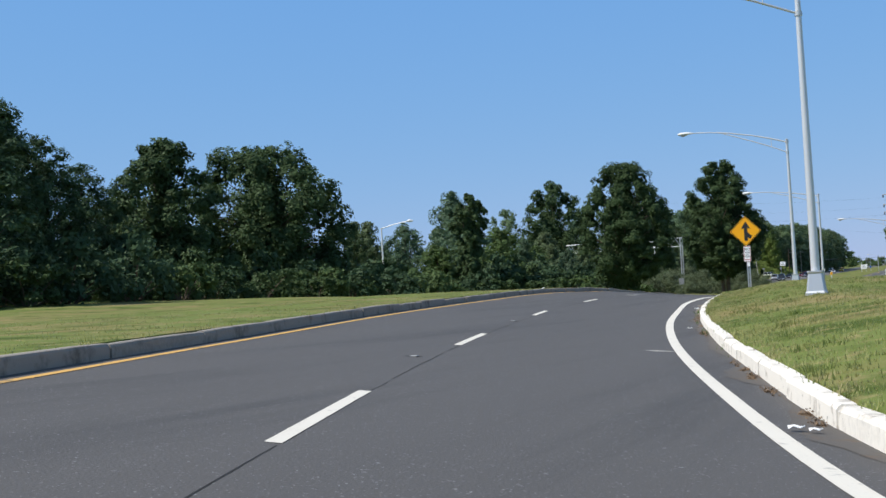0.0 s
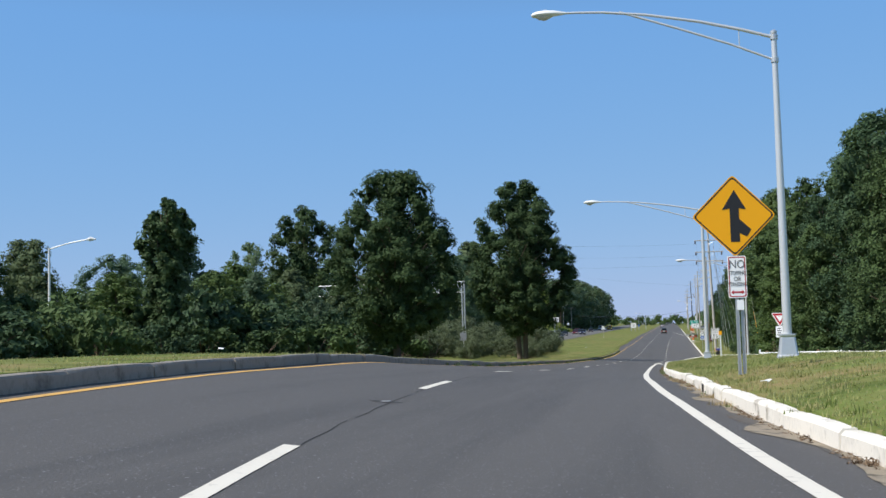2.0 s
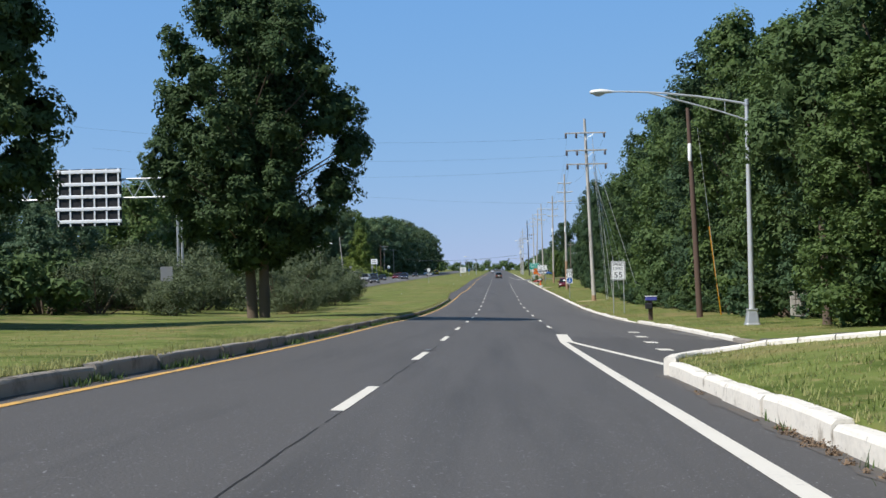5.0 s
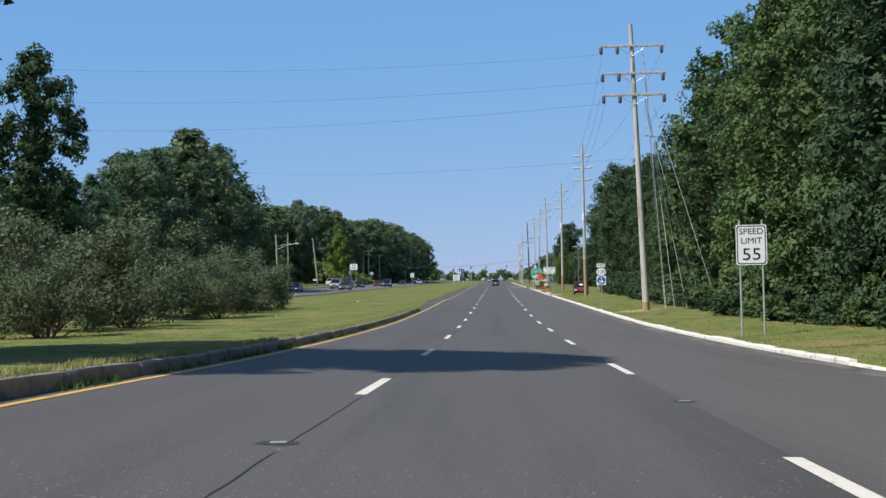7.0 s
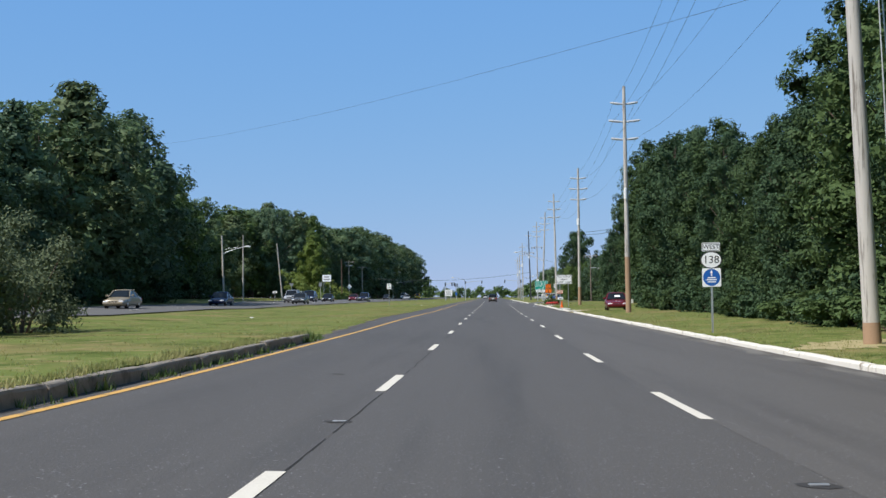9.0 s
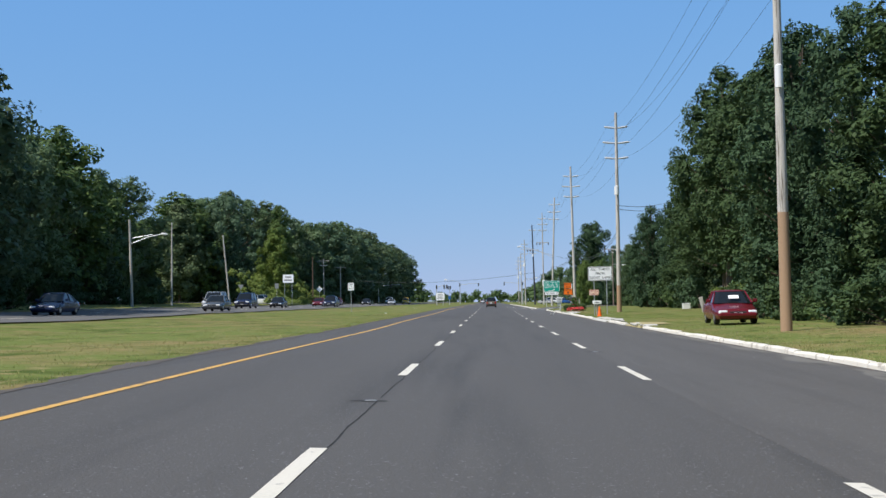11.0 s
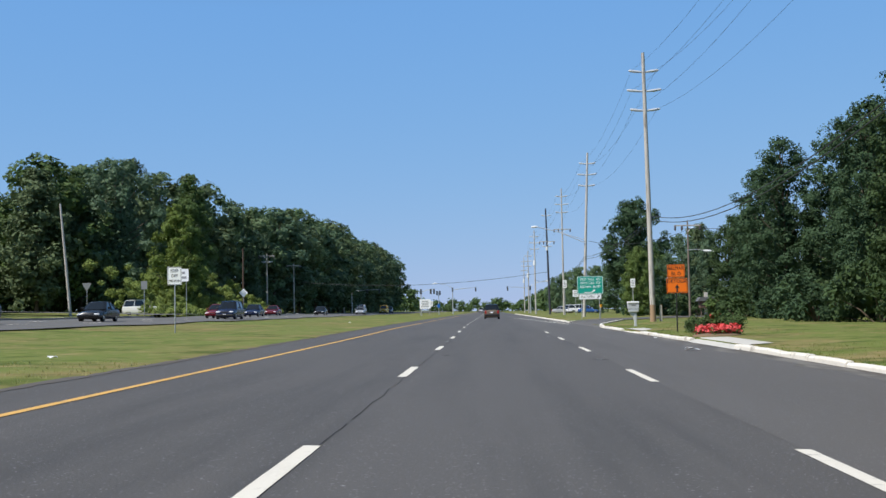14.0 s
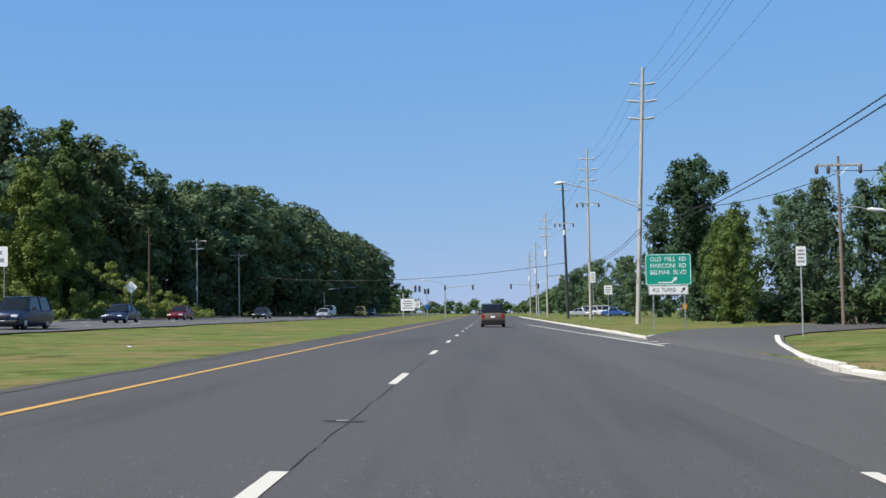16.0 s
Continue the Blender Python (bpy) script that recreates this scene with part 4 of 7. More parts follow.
# route marker
g = ground_z(-5.15, 231.3)
s = thing("road_sign", (-5.15, 231.3, g), "white oval route marker with a blue plate beneath, on one post", "road sign")
post(s, 0, 0.01, 0.7 - g)
p = panel(s, "direction_plate", "sign_white", (0, 0, 0.58 - g), 0.62, 0.3, "sign_black")
words(p, ("WEST", 0.15), (0, 0, 0.58 - g), "sign_black")
p = panel(s, "route_plate", "sign_black", (0, 0, 0.13 - g), 0.74, 0.6, None, "ellipse")
part("white_oval", Mesh().prism([(0.335 * math.cos(2 * math.pi * k / 24), 0.13 - g + 0.265 * math.sin(2 * math.pi * k / 24)) for k in range(24)], -0.0065, -0.0045), "sign_white", p)
words(p, ("138", 0.26), (0, 0, 0.13 - g), "sign_black")
p = panel(s, "evacuation_plate", "sign_white", (0, 0, -0.47 - g), 0.64, 0.64)
part("blue_disc", Mesh().prism([(0.29 * math.cos(2 * math.pi * k / 24), -0.47 - g + 0.29 * math.sin(2 * math.pi * k / 24)) for k in range(24)], -0.0065, -0.0045), "sign_blue", p)
arrow(p, (0, -0.001, -0.32 - g), 0.2, "sign_white")
bars(p, 3, (0, -0.001, -0.55 - g), 0.4, 0.22, "sign_white")

# all turns from right lane, with detour plate
g = ground_z(-4.5, 326.4)
s = thing("road_sign", (-4.5, 326.4, g), "large white lane sign on two posts with a faded detour plate", "road sign")
post(s, -0.47, 0.01, 1.25 - g)
post(s, 0.47, 0.01, 1.25 - g)
p = panel(s, "plate", "sign_white", (0, 0, 0.78 - g), 1.78, 1.04, "sign_black")
for key, dz in ((("ALL  TURNS", 0.19), 0.31), (("FROM", 0.19), 0.0), (("RIGHT  LANE", 0.19), -0.31)):
    words(p, key, (0, 0, 0.78 - g + dz), "sign_black", 0.98, 1)
p = panel(s, "detour_plate", "sign_pale", (-0.48, 0, -0.62 - g), 0.7, 0.42, "sign_red")
words(p, ("DETOUR", 0.17), (-0.48, 0, -0.53 - g), "sign_red", 0.72, 0.85)
words(p, ("AHEAD", 0.13), (-0.48, 0, -0.72 - g), "sign_red", 0.9, 1)

# orange detour assembly
g = ground_z(-4.68, 361)
s = thing("road_sign", (-4.68, 361, g), "two stacked orange detour signs with black letters, on a dark post", "road sign")
post(s, 0.0, 0.01, 0.5 - g, "pipe", "black_trim")
p = panel(s, "name_plate", "sign_orange", (0.0, 0, 0.33 - g), 0.76, 0.56, "sign_black")
words(p, ("BELMAR", 0.17), (0.0, 0, 0.45 - g), "sign_black", 0.78, 0.9)
words(p, ("BL D", 0.17), (0.0, 0, 0.21 - g), "sign_black", 0.85, 0.9)
p = panel(s, "detour_plate", "sign_orange", (0.03, 0, -0.3 - g), 0.9, 0.64, "sign_black")
words(p, ("DETOUR", 0.17), (0.03, 0, -0.12 - g), "sign_black", 0.88, 0.85)
arrow(p, (0.03, 0, -0.42 - g), 0.34, "sign_black")

# keep off median
g = ground_z(-27.7, 365.2)
s = thing("road_sign", (-27.7, 365.2, g), "white keep-off sign on a single post in the median", "road sign")
post(s, 0, 0.01, 1.1 - g, "pipe")
p = panel(s, "plate", "sign_white", (0, 0, 0.7 - g), 0.68, 0.86, "sign_black")
for key, dz in ((("KEEP", 0.14), 0.24), (("OFF", 0.14), 0.0), (("MEDIAN", 0.12), -0.24)):
    words(p, key, (0, 0, 0.7 - g + dz), "sign_black", 0.9, 1)

# green guide sign
g = ground_z(-2.98, 425.5)
s = thing("road_sign", (-2.98, 425.5, g), "green guide sign with white road names over a white turns plate", "road sign")
for x in (-0.85, 0.85):
    post(s, x, 0.01, 1.95 - g)
p = panel(s, "guide_plate", "sign_green", (0, 0, 1.02 - g), 2.5, 1.72, "sign_white")
for key, dz in ((("OLD  MILL  RD", 0.24), 0.56), (("MARCONI  RD", 0.24), 0.2), (("BELMAR  BLVD", 0.24), -0.16)):
    words(p, key, (0, 0, 1.02 - g + dz), "sign_white", 0.88, 1)
arrow(p, (0.32, 0, 0.46 - g), 0.42, "sign_white", 45)
part("arrow_tail", Mesh().box((-0.2, -0.0075, 0.32 - g), (0.75, 0.003, 0.06)), "sign_white", p)
p = panel(s, "turns_plate", "sign_white", (-0.02, 0, -0.1 - g), 2.15, 0.5, "sign_black")
words(p, ("ALL TURNS", 0.22), (-0.25, 0, -0.1 - g), "sign_black", 0.8, 1)
arrow(p, (0.78, 0, -0.1 - g), 0.36, "sign_black", 40)


def small_sign(x, y, top, w, h, label, mat="sign_white", rows=3, shape="rect", legs=1, turn=0, ink="bar_pale"):
    g = ground_z(x, y)
    s = thing("road_sign", (x, y, g), label, "road sign", turn=turn)
    for k in range(legs):
        post(s, (k - (legs - 1) / 2) * w * 0.7, 0.01, top - g - 0.05, "pipe")
    p = panel(s, "plate", mat, (0, 0, top - g - h / 2), w, h, None, shape)
    if rows:
        bars(p, rows, (0, 0, top - g - h / 2), w * 0.8, h * 0.75, ink)
    return s


small_sign(-1.5, 403.4, 1.05, 0.36, 0.7, "narrow white turn restriction sign on one post", rows=4)
small_sign(0.5, 494, 1.6, 0.9, 1.0, "white square sign on one post by the trees")
small_sign(-1.0, 496, 3.2, 0.6, 1.2, "tall white plate fixed beside a utility pole", rows=4)
small_sign(-46.0, 470.2, 2.36, 1.2, 1.2, "pale diamond warning sign seen on the opposite verge", rows=0, shape="diamond")
small_sign(-47.6, 443.2, 4.1, 1.85, 1.42, "large pale sign board on two posts", legs=2, rows=2)
small_sign(-46.2, 424, 2.25, 0.6, 0.8, "small grey sign back on a post", "sign_back", 0)
small_sign(-52, 424.5, 2.2, 0.9, 0.8, "pale triangle sign back near a leaning pole", "sign_back", 0, "triangle")
small_sign(-50.5, 398, 0.5, 0.8, 0.35, "small dark-topped sign on a post in the grass", rows=1)
small_sign(-25.6, 549, 1.2, 2.2, 1.9, "large pale guide sign on two posts in the median", legs=2, rows=4)
small_sign(-26.5, 590, 1.2, 1.0, 1.3, "small white sign in the median by the junction")
small_sign(-33, 178, 1.6, 0.75, 0.9, "pale grey sign back behind the shrubs", "sign_back", 0)

# yellow-topped marker post, junction box, guard rail
g = ground_z(-7.06, 108.3)
s = thing("marker_post", (-7.06, 108.3, g), "slim white marker post with a yellow reflector head", "marker post")
part("post", Mesh().box((0, 0, 0.5), (0.075, 0.03, 1.35), cut=0.008), "rail", s)
part("reflector", Mesh().box((0, -0.02, 1.24), (0.17, 0.06, 0.22), cut=0.015), "sign_yellow", s, "orange-yellow reflector")
g = ground_z(-0.1, 155.5)
s = thing("utility_box", (-0.1, 155.5, g), "weathered grey wooden utility board on the grass", "utility box")
for k in range(3):
    part("board", Mesh().box((0, 0, 0.25 + 0.36 * k), (0.75, 0.06, 0.33), cut=0.01), "pole_wood", s)
for x in (-0.3, 0.3):
    part("post", Mesh().box((x, 0.06, 0.45), (0.09, 0.06, 1.3)), "pole_wood", s)

s = thing("guard_rail", (0, 0, 0), "galvanised steel guard rail along the side road", "guard rail")
RAIL = [(-3.4, 132.6), (-0.2, 129.6), (3.0, 127.2), (6.4, 124.8), (9.8, 122.4), (13.4, 120)]
for (xa, ya), (xb, yb) in zip(RAIL, RAIL[1:]):
    d = Vector((xb - xa, yb - ya, 0))
    n = Vector((d.y, -d.x, 0)).normalized() * -1
    if n.y > 0:
        n = -n
    prof = [(0.0, 0.31), (0.02, 0.28), (0.07, 0.25), (0.07, 0.19), (0.01, 0.155), (0.07, 0.12), (0.07, 0.06), (0.02, 0.03), (0.0, 0.0), (-0.006, 0.0), (0.0, 0.04), (0.055, 0.07), (0.055, 0.11), (-0.006, 0.155), (0.055, 0.2), (0.055, 0.24), (0.0, 0.27), (-0.006, 0.31)]
    rings = []
    for x, y in ((xa, ya), (xb, yb)):
        rings.append([tuple(Vector((x, y, ground_z(x, y) + 0.28)) + n * a + Vector((0, 0, b))) for a, b in prof])
    part("rail", Mesh().loft(rings), "rail", s)
    for k in range(2):
        x, y = xa + d.x * (k + 0.25) / 2, ya + d.y * (k + 0.25) / 2
        part("post", Mesh().box((x - n.x * 0.08, y - n.y * 0.08, ground_z(x, y) + 0.2), (0.12, 0.15, 1.0)), "pole_foot", s)
xa, ya = RAIL[0]
part("end_plate", Mesh().box((xa - 0.02, ya, ground_z(xa, ya) + 0.58), (0.12, 0.2, 0.36), cut=0.02), "sign_white", s, "flared white end piece")


# ---------------------------------------------------------------- mailboxes, cone, flower bed
g = ground_z(-5.2, 164)
s = thing("mailbox", (-5.2, 164, g), "violet-blue mailbox with a white lid on a dark wooden post", "mailbox")
part("post", Mesh().box((0, 0, 0.4), (0.2, 0.2, 1.1), cut=0.02), "dark_pole", s)
b = part("box", Mesh().box((0.04, 0, 1.06), (0.56, 0.34, 0.2), cut=0.03), "paint_violet", s, "violet-blue box")
part("lid", Mesh().box((0.04, 0, 1.175), (0.58, 0.36, 0.035), cut=0.015), "lamp_white", b, "white lid")
part("newspaper_box", Mesh().box((-0.1, -0.18, 0.7), (0.34, 0.3, 0.28), cut=0.03), "black_trim", s, "black newspaper box")
g = ground_z(-4.62, 377.3)
s = thing("mailbox", (-4.62, 377.3, g), "pale grey plastic mailbox with a newspaper tube, on a moulded post", "mailbox")
part("post", Mesh().box((0.1, 0, 0.3), (0.15, 0.14, 1.3), cut=0.02), "light_grey", s)
part("bracket", Mesh().prism([(-0.22, 0.8), (-0.22, 0.72), (0.03, 0.5), (0.03, 0.8)], -0.05, 0.05), "light_grey", s)
b = part("box", Mesh().prism([(-0.29, 1.0), (0.3, 1.0), (0.3, 1.3), (-0.29, 1.3)], -0.15, 0.15), "light_grey", s)
part("lid", Mesh().box((0, 0, 1.36), (0.68, 0.36, 0.13), cut=0.04), "lamp_white", b, "pale domed lid")
part("door", Mesh().box((-0.305, 0, 1.16), (0.03, 0.28, 0.28), cut=0.01), "light_grey", b)
part("nameplate", Mesh().box((0.0, -0.154, 1.2), (0.24, 0.008, 0.05)), "bar_grey", b, "dark nameplate")
part("seam", Mesh().box((0.0, -0.152, 1.27), (0.6, 0.01, 0.02)), "bar_grey", b)
t = part("newspaper_tube", Mesh().box((0, 0, 0.89), (0.6, 0.3, 0.19), cut=0.05), "light_grey", s)
# thin dark sheet paints the shade in the tube's mouth
part("opening", Mesh().box((-0.297, 0, 0.89), (0.012, 0.22, 0.12)), "bar_grey", t)
s = thing("wooden_stub", (-1.45, 388.7, ground_z(-1.45, 388.7)), "short weathered wooden post beside a utility pole", "post")
part("post", Mesh().box((0, 0, 0.45), (0.16, 0.14, 1.3), cut=0.015), "pole_wood", s)
part("cap", Mesh().box((0, 0, 1.1), (0.18, 0.16, 0.03), cut=0.01), "pole_foot", s)
g = ground_z(-5.2, 321.6)
s = thing("mailbox", (-5.2, 321.6, g), "white curbside box on a post beside a traffic cone", "mailbox")
part("post", Mesh().box((0, 0, 0.35), (0.1, 0.1, 1.1)), "pole_wood", s)
part("box", Mesh().box((0, 0, 0.98), (0.62, 0.3, 0.26), cut=0.03), "lamp_white", s)
bars(s, 1, (0, -0.15, 0.98), 0.35, 0.12, "bar_grey")
g = ground_z(-5.1, 320.9)
s = thing("traffic_cone", (-5.1, 320.9, g), "plain orange plastic traffic cone on the grass", "traffic cone")
part("base", Mesh().box((0, 0, 0.02), (0.38, 0.38, 0.04), cut=0.015), "plastic_orange", s)
part("cone", Mesh().tube([(0, 0, 0.03), (0, 0, 0.4), (0, 0, 0.72)], [0.15, 0.085, 0.03], 16), "plastic_orange", s, smooth=True)


# broken storm inlet and bare earth where the kerb has failed
paved("worn_verge", [(-5.9, 292.2), (-5.4, 291.8), (-4.9, 292.4), (-4.2, 293.4)], [(-5.9, 298), (-5.4, 298.6), (-4.9, 298), (-4.2, 296.6)], "straw", "bare straw-coloured earth by a broken kerb", 0.03)
wear = random.Random(33)
rows = [(-5.6 + 0.14 * k, 218.4 + 0.1 * k, 2.4 * math.sin(0.12 + 2.9 * k / 24)) for k in range(25)]
paved("worn_verge", [(x, m - h * wear.uniform(0.45, 1.1)) for x, m, h in rows], [(x, m + h * wear.uniform(0.45, 1.1)) for x, m, h in rows], "straw", "bare straw-coloured earth round a utility pole", 0.008)
s = thing("storm_inlet", (-5.75, 291.4, road_z(-5.85, 291.4)), "broken concrete storm inlet in the kerb line", "storm inlet")
part("slab", Mesh().box((0.28, 0, 0.14), (0.5, 1.3, 0.09), cut=0.03), "concrete", s)
part("side_wall", Mesh().box((0.22, 0.6, 0.0), (0.45, 0.2, 0.28), cut=0.02), "concrete", s)
part("side_wall", Mesh().box((0.22, -0.6, 0.0), (0.45, 0.2, 0.28), cut=0.02), "concrete", s)
# solid black block stands for the shade inside the inlet
part("opening", Mesh().box((0.24, 0, 0.0), (0.4, 0.98, 0.18)), "sign_black", s, "black block for the shaded hole")
r = random.Random(21)
for k in range(9):
    q = 0.06 + 0.1 * r.random()
    t = tagged(part("concrete_fragment", Mesh().box((0, 0, q * 0.2), (q, q * 1.5, q * 0.7), pose(0, 0, 0, r.uniform(-20, 20), r.uniform(-20, 20), r.uniform(0, 90)), cut=q * 0.15), "concrete", at=(-5.7 + r.uniform(-0.2, 0.5), r.uniform(292.5, 297), road_z(-5.85, 294) + 0.1)), "broken lump of pale concrete by the kerb", "rubble", "concrete rubble")
# kerb of the opposite carriageway
whole = tagged(thing("kerb", (0, 0, 0), "pale concrete kerb along the opposite carriageway", "kerb"), kind="structure")
for y0 in range(330, 520, 5):
    if 420 < y0 < 446:
        continue
    part("kerb_stone", strip(y0 + 0.02, y0 + 4.98, lambda y: OPP_A - 0.2, lambda y: OPP_A, 0.2, 2.5, opposite_level, 1), "concrete", whole)
    part("kerb_stone", Mesh().box((OPP_A + 0.0, y0 + 2.5, opposite_level(OPP_A, y0 + 2.5) + 0.1), (0.02, 4.96, 0.2)), "grey_kerb", whole)


# ---------------------------------------------------------------- utility poles and wires
def utility_pole(x, y, top, label, arms=((1.3, 1.0), (2.6, 1.15), (3.9, 1.0)), lean=(0, 0), shaft="pole_wood", thick=0.19, foot=2.0, knobs="pale_insulator", can=None, arm_mat="pale_insulator", base=None):
    g = ground_z(x, y) if base is None else base
    h = top - g
    s = thing("utility_pole", (x, y, g), label, "utility pole", "utility poles")
    at = lambda z: (lean[0] * z / h, lean[1] * z / h, z)
    f = foot or -0.2
    part("shaft", Mesh().tube([at(f), at(h * 0.5), at(h)], [thick * 0.97, thick * 0.8, thick * 0.58], 12), shaft, s, smooth=True)
    if foot:
        part("foot", Mesh().tube([at(-0.3), at(f * 0.5), at(f + 0.02)], [thick * 1.08, thick * 1.03, thick * 0.985], 12), "pole_foot", s, "rusty brown treated foot", smooth=True)
    for drop, half in arms:
        px, py, pz = at(h - drop)
        if half > 1.2:
            a = part("crossarm", Mesh().box((px, py - thick * 0.8, pz), (half * 2, 0.1, 0.13), cut=0.015), "pole_wood", s)
            for k in (-1, 1):
                part("brace", Mesh().tube([(px + k * half * 0.45, py - thick * 0.85, pz - 0.05), (px, py - thick * 0.75, pz - 0.6)], 0.018, 6), "galvanised", a)
            ends = (-half * 0.95, -half * 0.45, half * 0.9)
            for e in ends:
                part("insulator", Mesh().tube([(px + e, py - thick, pz - 0.5), (px + e, py - thick, pz - 0.42), (px + e, py - thick, pz - 0.1), (px + e, py - thick, pz + 0.02)], [0.03, 0.11, 0.1, 0.03], 8), "insulator", a, "dark hanging insulator", smooth=True)
        else:
            for e in (-1, 1):
                part("insulator", Mesh().tube([(px + e * thick * 0.5, py, pz), (px + e * half * 0.55, py, pz + 0.05), (px + e * half * 0.9, py, pz + 0.1), (px + e * half, py, pz + 0.12)], [0.06, 0.095, 0.085, 0.04], 8), arm_mat, s, "pale post insulator", smooth=True)
    if can:
        for z, w, hh in can:
            part("transformer", Mesh().tube([(at(z)[0] - thick * 0.4, -thick - w, z - hh / 2), (at(z)[0] - thick * 0.4, -thick - w, z + hh / 2 - 0.06), (at(z)[0] - thick * 0.4, -thick - w, z + hh / 2)], [w, w, w * 0.5], 12), "lamp_white", s, "white cylindrical transformer", smooth=True)
    return [tuple(Vector((x, y, g)) + Vector(at(h - d))) for d, _ in arms]


ROW = [(-3.6, 219, 14.95), (-2.85, 277, 14.1), (-1.96, 337.3, 14.55), (-2.0, 388.5, 15.74), (-1.75, 449.5, 17.0), (-0.75, 503, 18.2), (-3.1, 560, 15.2), (-2.7, 615, 13.6), (-2.1, 672, 14.4)]
LEAN = [(-0.5, 0), (0.0, 0), (0.1, 0), (-0.2, 0), (0.85, 0), (0.0, 0), (0, 0), (0, 0), (0, 0)]
ARMS = ((1.3, 1.0), (2.6, 1.15), (3.9, 1.0))
hooks = [utility_pole(*ROW[0], "tall grey wooden transmission pole with three dark crossarms", ((1.35, 1.95), (3.0, 1.95), (4.3, 1.95)), LEAN[0], thick=0.21, foot=0.5)]
for k in range(1, len(ROW)):
    hooks.append(utility_pole(*ROW[k], "tall weathered wooden pole with pale post insulators", ARMS + (((6.6, 1.4),) if k == 5 else ()), lean=LEAN[k], thick=0.19 if k < 5 else 0.17, foot=(0, 4.0, 2.2, 1.1)[k] if k < 4 else 0, can=[(10.7, 0.3, 1.0)] if k == 6 else [(9.6, 0.3, 1.1)] if k > 6 else [(10.2, 0.2, 0.75)] if k == 2 else [(8.6, 0.13, 0.8)] if k == 1 else None))
utility_pole(-2.4, 166.5, 9.0, "short dark brown creosoted pole with a pale box", (), (-0.35, 0), "dark_pole", 0.17, False, can=[(8.4, 0.1, 0.9)])
utility_pole(-1.7, 529, 17.2, "blue-black creosoted pole with a braced crossarm and transformer", ((1.35, 0.9), (6.1, 1.4), (7.0, 0.85)), (-0.4, 0), "black_pole", 0.22, False, can=[(12.1, 0.2, 0.7)])
utility_pole(6.8, 427, 7.2, "brown wooden pole with a crossarm at the edge of the trees", ((0.5, 1.3),), (0, 0), "brown_pole", 0.12, False)
s = thing("street_lamp", (6.8, 426.9, 4.3), "small white bracket lamp fixed to a wooden pole", "street lamp")
part("arm", Mesh().tube([(0, -0.1, 0), (0.8, -0.1, 0.05), (1.5, -0.1, -0.1)], 0.03, 6), "lamp_metal", s, smooth=True)
part("lamp_head", Mesh().tube([(1.4, -0.1, -0.1), (1.65, -0.1, -0.12), (2.3, -0.1, -0.2), (2.5, -0.1, -0.24)], [0.04, 0.12, 0.12, 0.04], 8), "lamp_white", s, smooth=True)
g = ground_z(-1.9, 427)
s = thing("marker_post", (-1.9, 427, g), "short post with a yellow marker plate behind a guide sign", "marker post")
part("post", Mesh().box((0, 0, 0.5), (0.06, 0.04, 1.4)), "galvanised", s)
part("reflector", Mesh().box((0, -0.03, 1.25), (0.21, 0.02, 0.3), cut=0.006), "sign_yellow", s, "yellow marker plate")
utility_pole(-54.0, 425.6, 10.1, "grey leaning wooden pole on the opposite verge", (), (-1.0, 0), foot=False, thick=0.16)
utility_pole(-56.5, 400, 10.5, "grey wooden pole among the trees", (), (0.1, 0), foot=False, thick=0.15)
utility_pole(-50.5, 540, 8.5, "grey wooden pole with a crossarm before the trees", ((0.4, 1.4),), foot=False, thick=0.15)
utility_pole(-52, 520, 9.5, "grey wooden pole with a crossarm at the wood's edge", ((0.4, 1.4), (1.5, 1.0)), foot=False, thick=0.15)
utility_pole(-50.5, 492, 9.0, "dark wooden pole in the shade of the trees", (), shaft="dark_pole", foot=False, thick=0.15)


def wire(name, a, b, sag, r, mat, label, n=14):
    a, b = Vector(a), Vector(b)
    pts = [a.lerp(b, i / n) - Vector((0, 0, 4 * sag * (i / n) * (1 - i / n))) for i in range(n + 1)]
    return tagged(part(name, Mesh().tube(pts, r, 5, False), mat), label, "cable")


for k in range(len(hooks) - 1):
    for lv in range(3):
        for e in (-1, 1):
            if e == 1 and lv == 1:
                continue
            w0, w1 = (1.75 if k == 0 else 0.8), 0.8
            a, b = Vector(hooks[k][lv]) + Vector((e * w0, 0, 0.1 if k else -0.45)), Vector(hooks[k + 1][lv]) + Vector((e * w1, 0, 0.12))
            wire("power_line", a, b, 1.1, 0.007, "cable", "thin dark overhead power line between poles")
for lv in range(3):
    wire("power_line", Vector(hooks[0][lv]) + Vector((-1.75, 0, -0.45)), (-60, 238 + 6 * lv, 18 - 1.8 * lv), 1.0, 0.006, "cable", "thin dark overhead power line crossing the road")
wire("power_line", (-3.3, 219, 6.9), (-55, 331, 17.6), 0.9, 0.006, "cable", "dark overhead cable slung across the road")
for k in range(2, 6):
    for drop in (0.0, 0.5):
        a, b = ROW[k], ROW[k + 1]
        wire("telephone_cable", (a[0] + 0.2, a[1], 4.8 - drop * 0.5), (b[0] + 0.2, b[1], 4.8 - drop * 0.5), 1.4 if k == 2 else 0.6, 0.022, "cable", "black telephone cable slung between poles")
for a, b, sag in (((-2.0, 337, 6.7), (9, 372, 10.2), 0.5), ((-2.0, 337, 6.4), (9, 372, 9.6), 0.5), ((6.6, 427, 6.4), (30, 424, 7.4), 0.5), ((-3.4, 219, 8.2), (9, 262, 13.5), 0.4), ((-1.0, 449, 6.6), (6.6, 427, 6.2), 0.8)):
    wire("telephone_cable", a, b, sag, 0.022, "cable", "black service cable running into the trees")
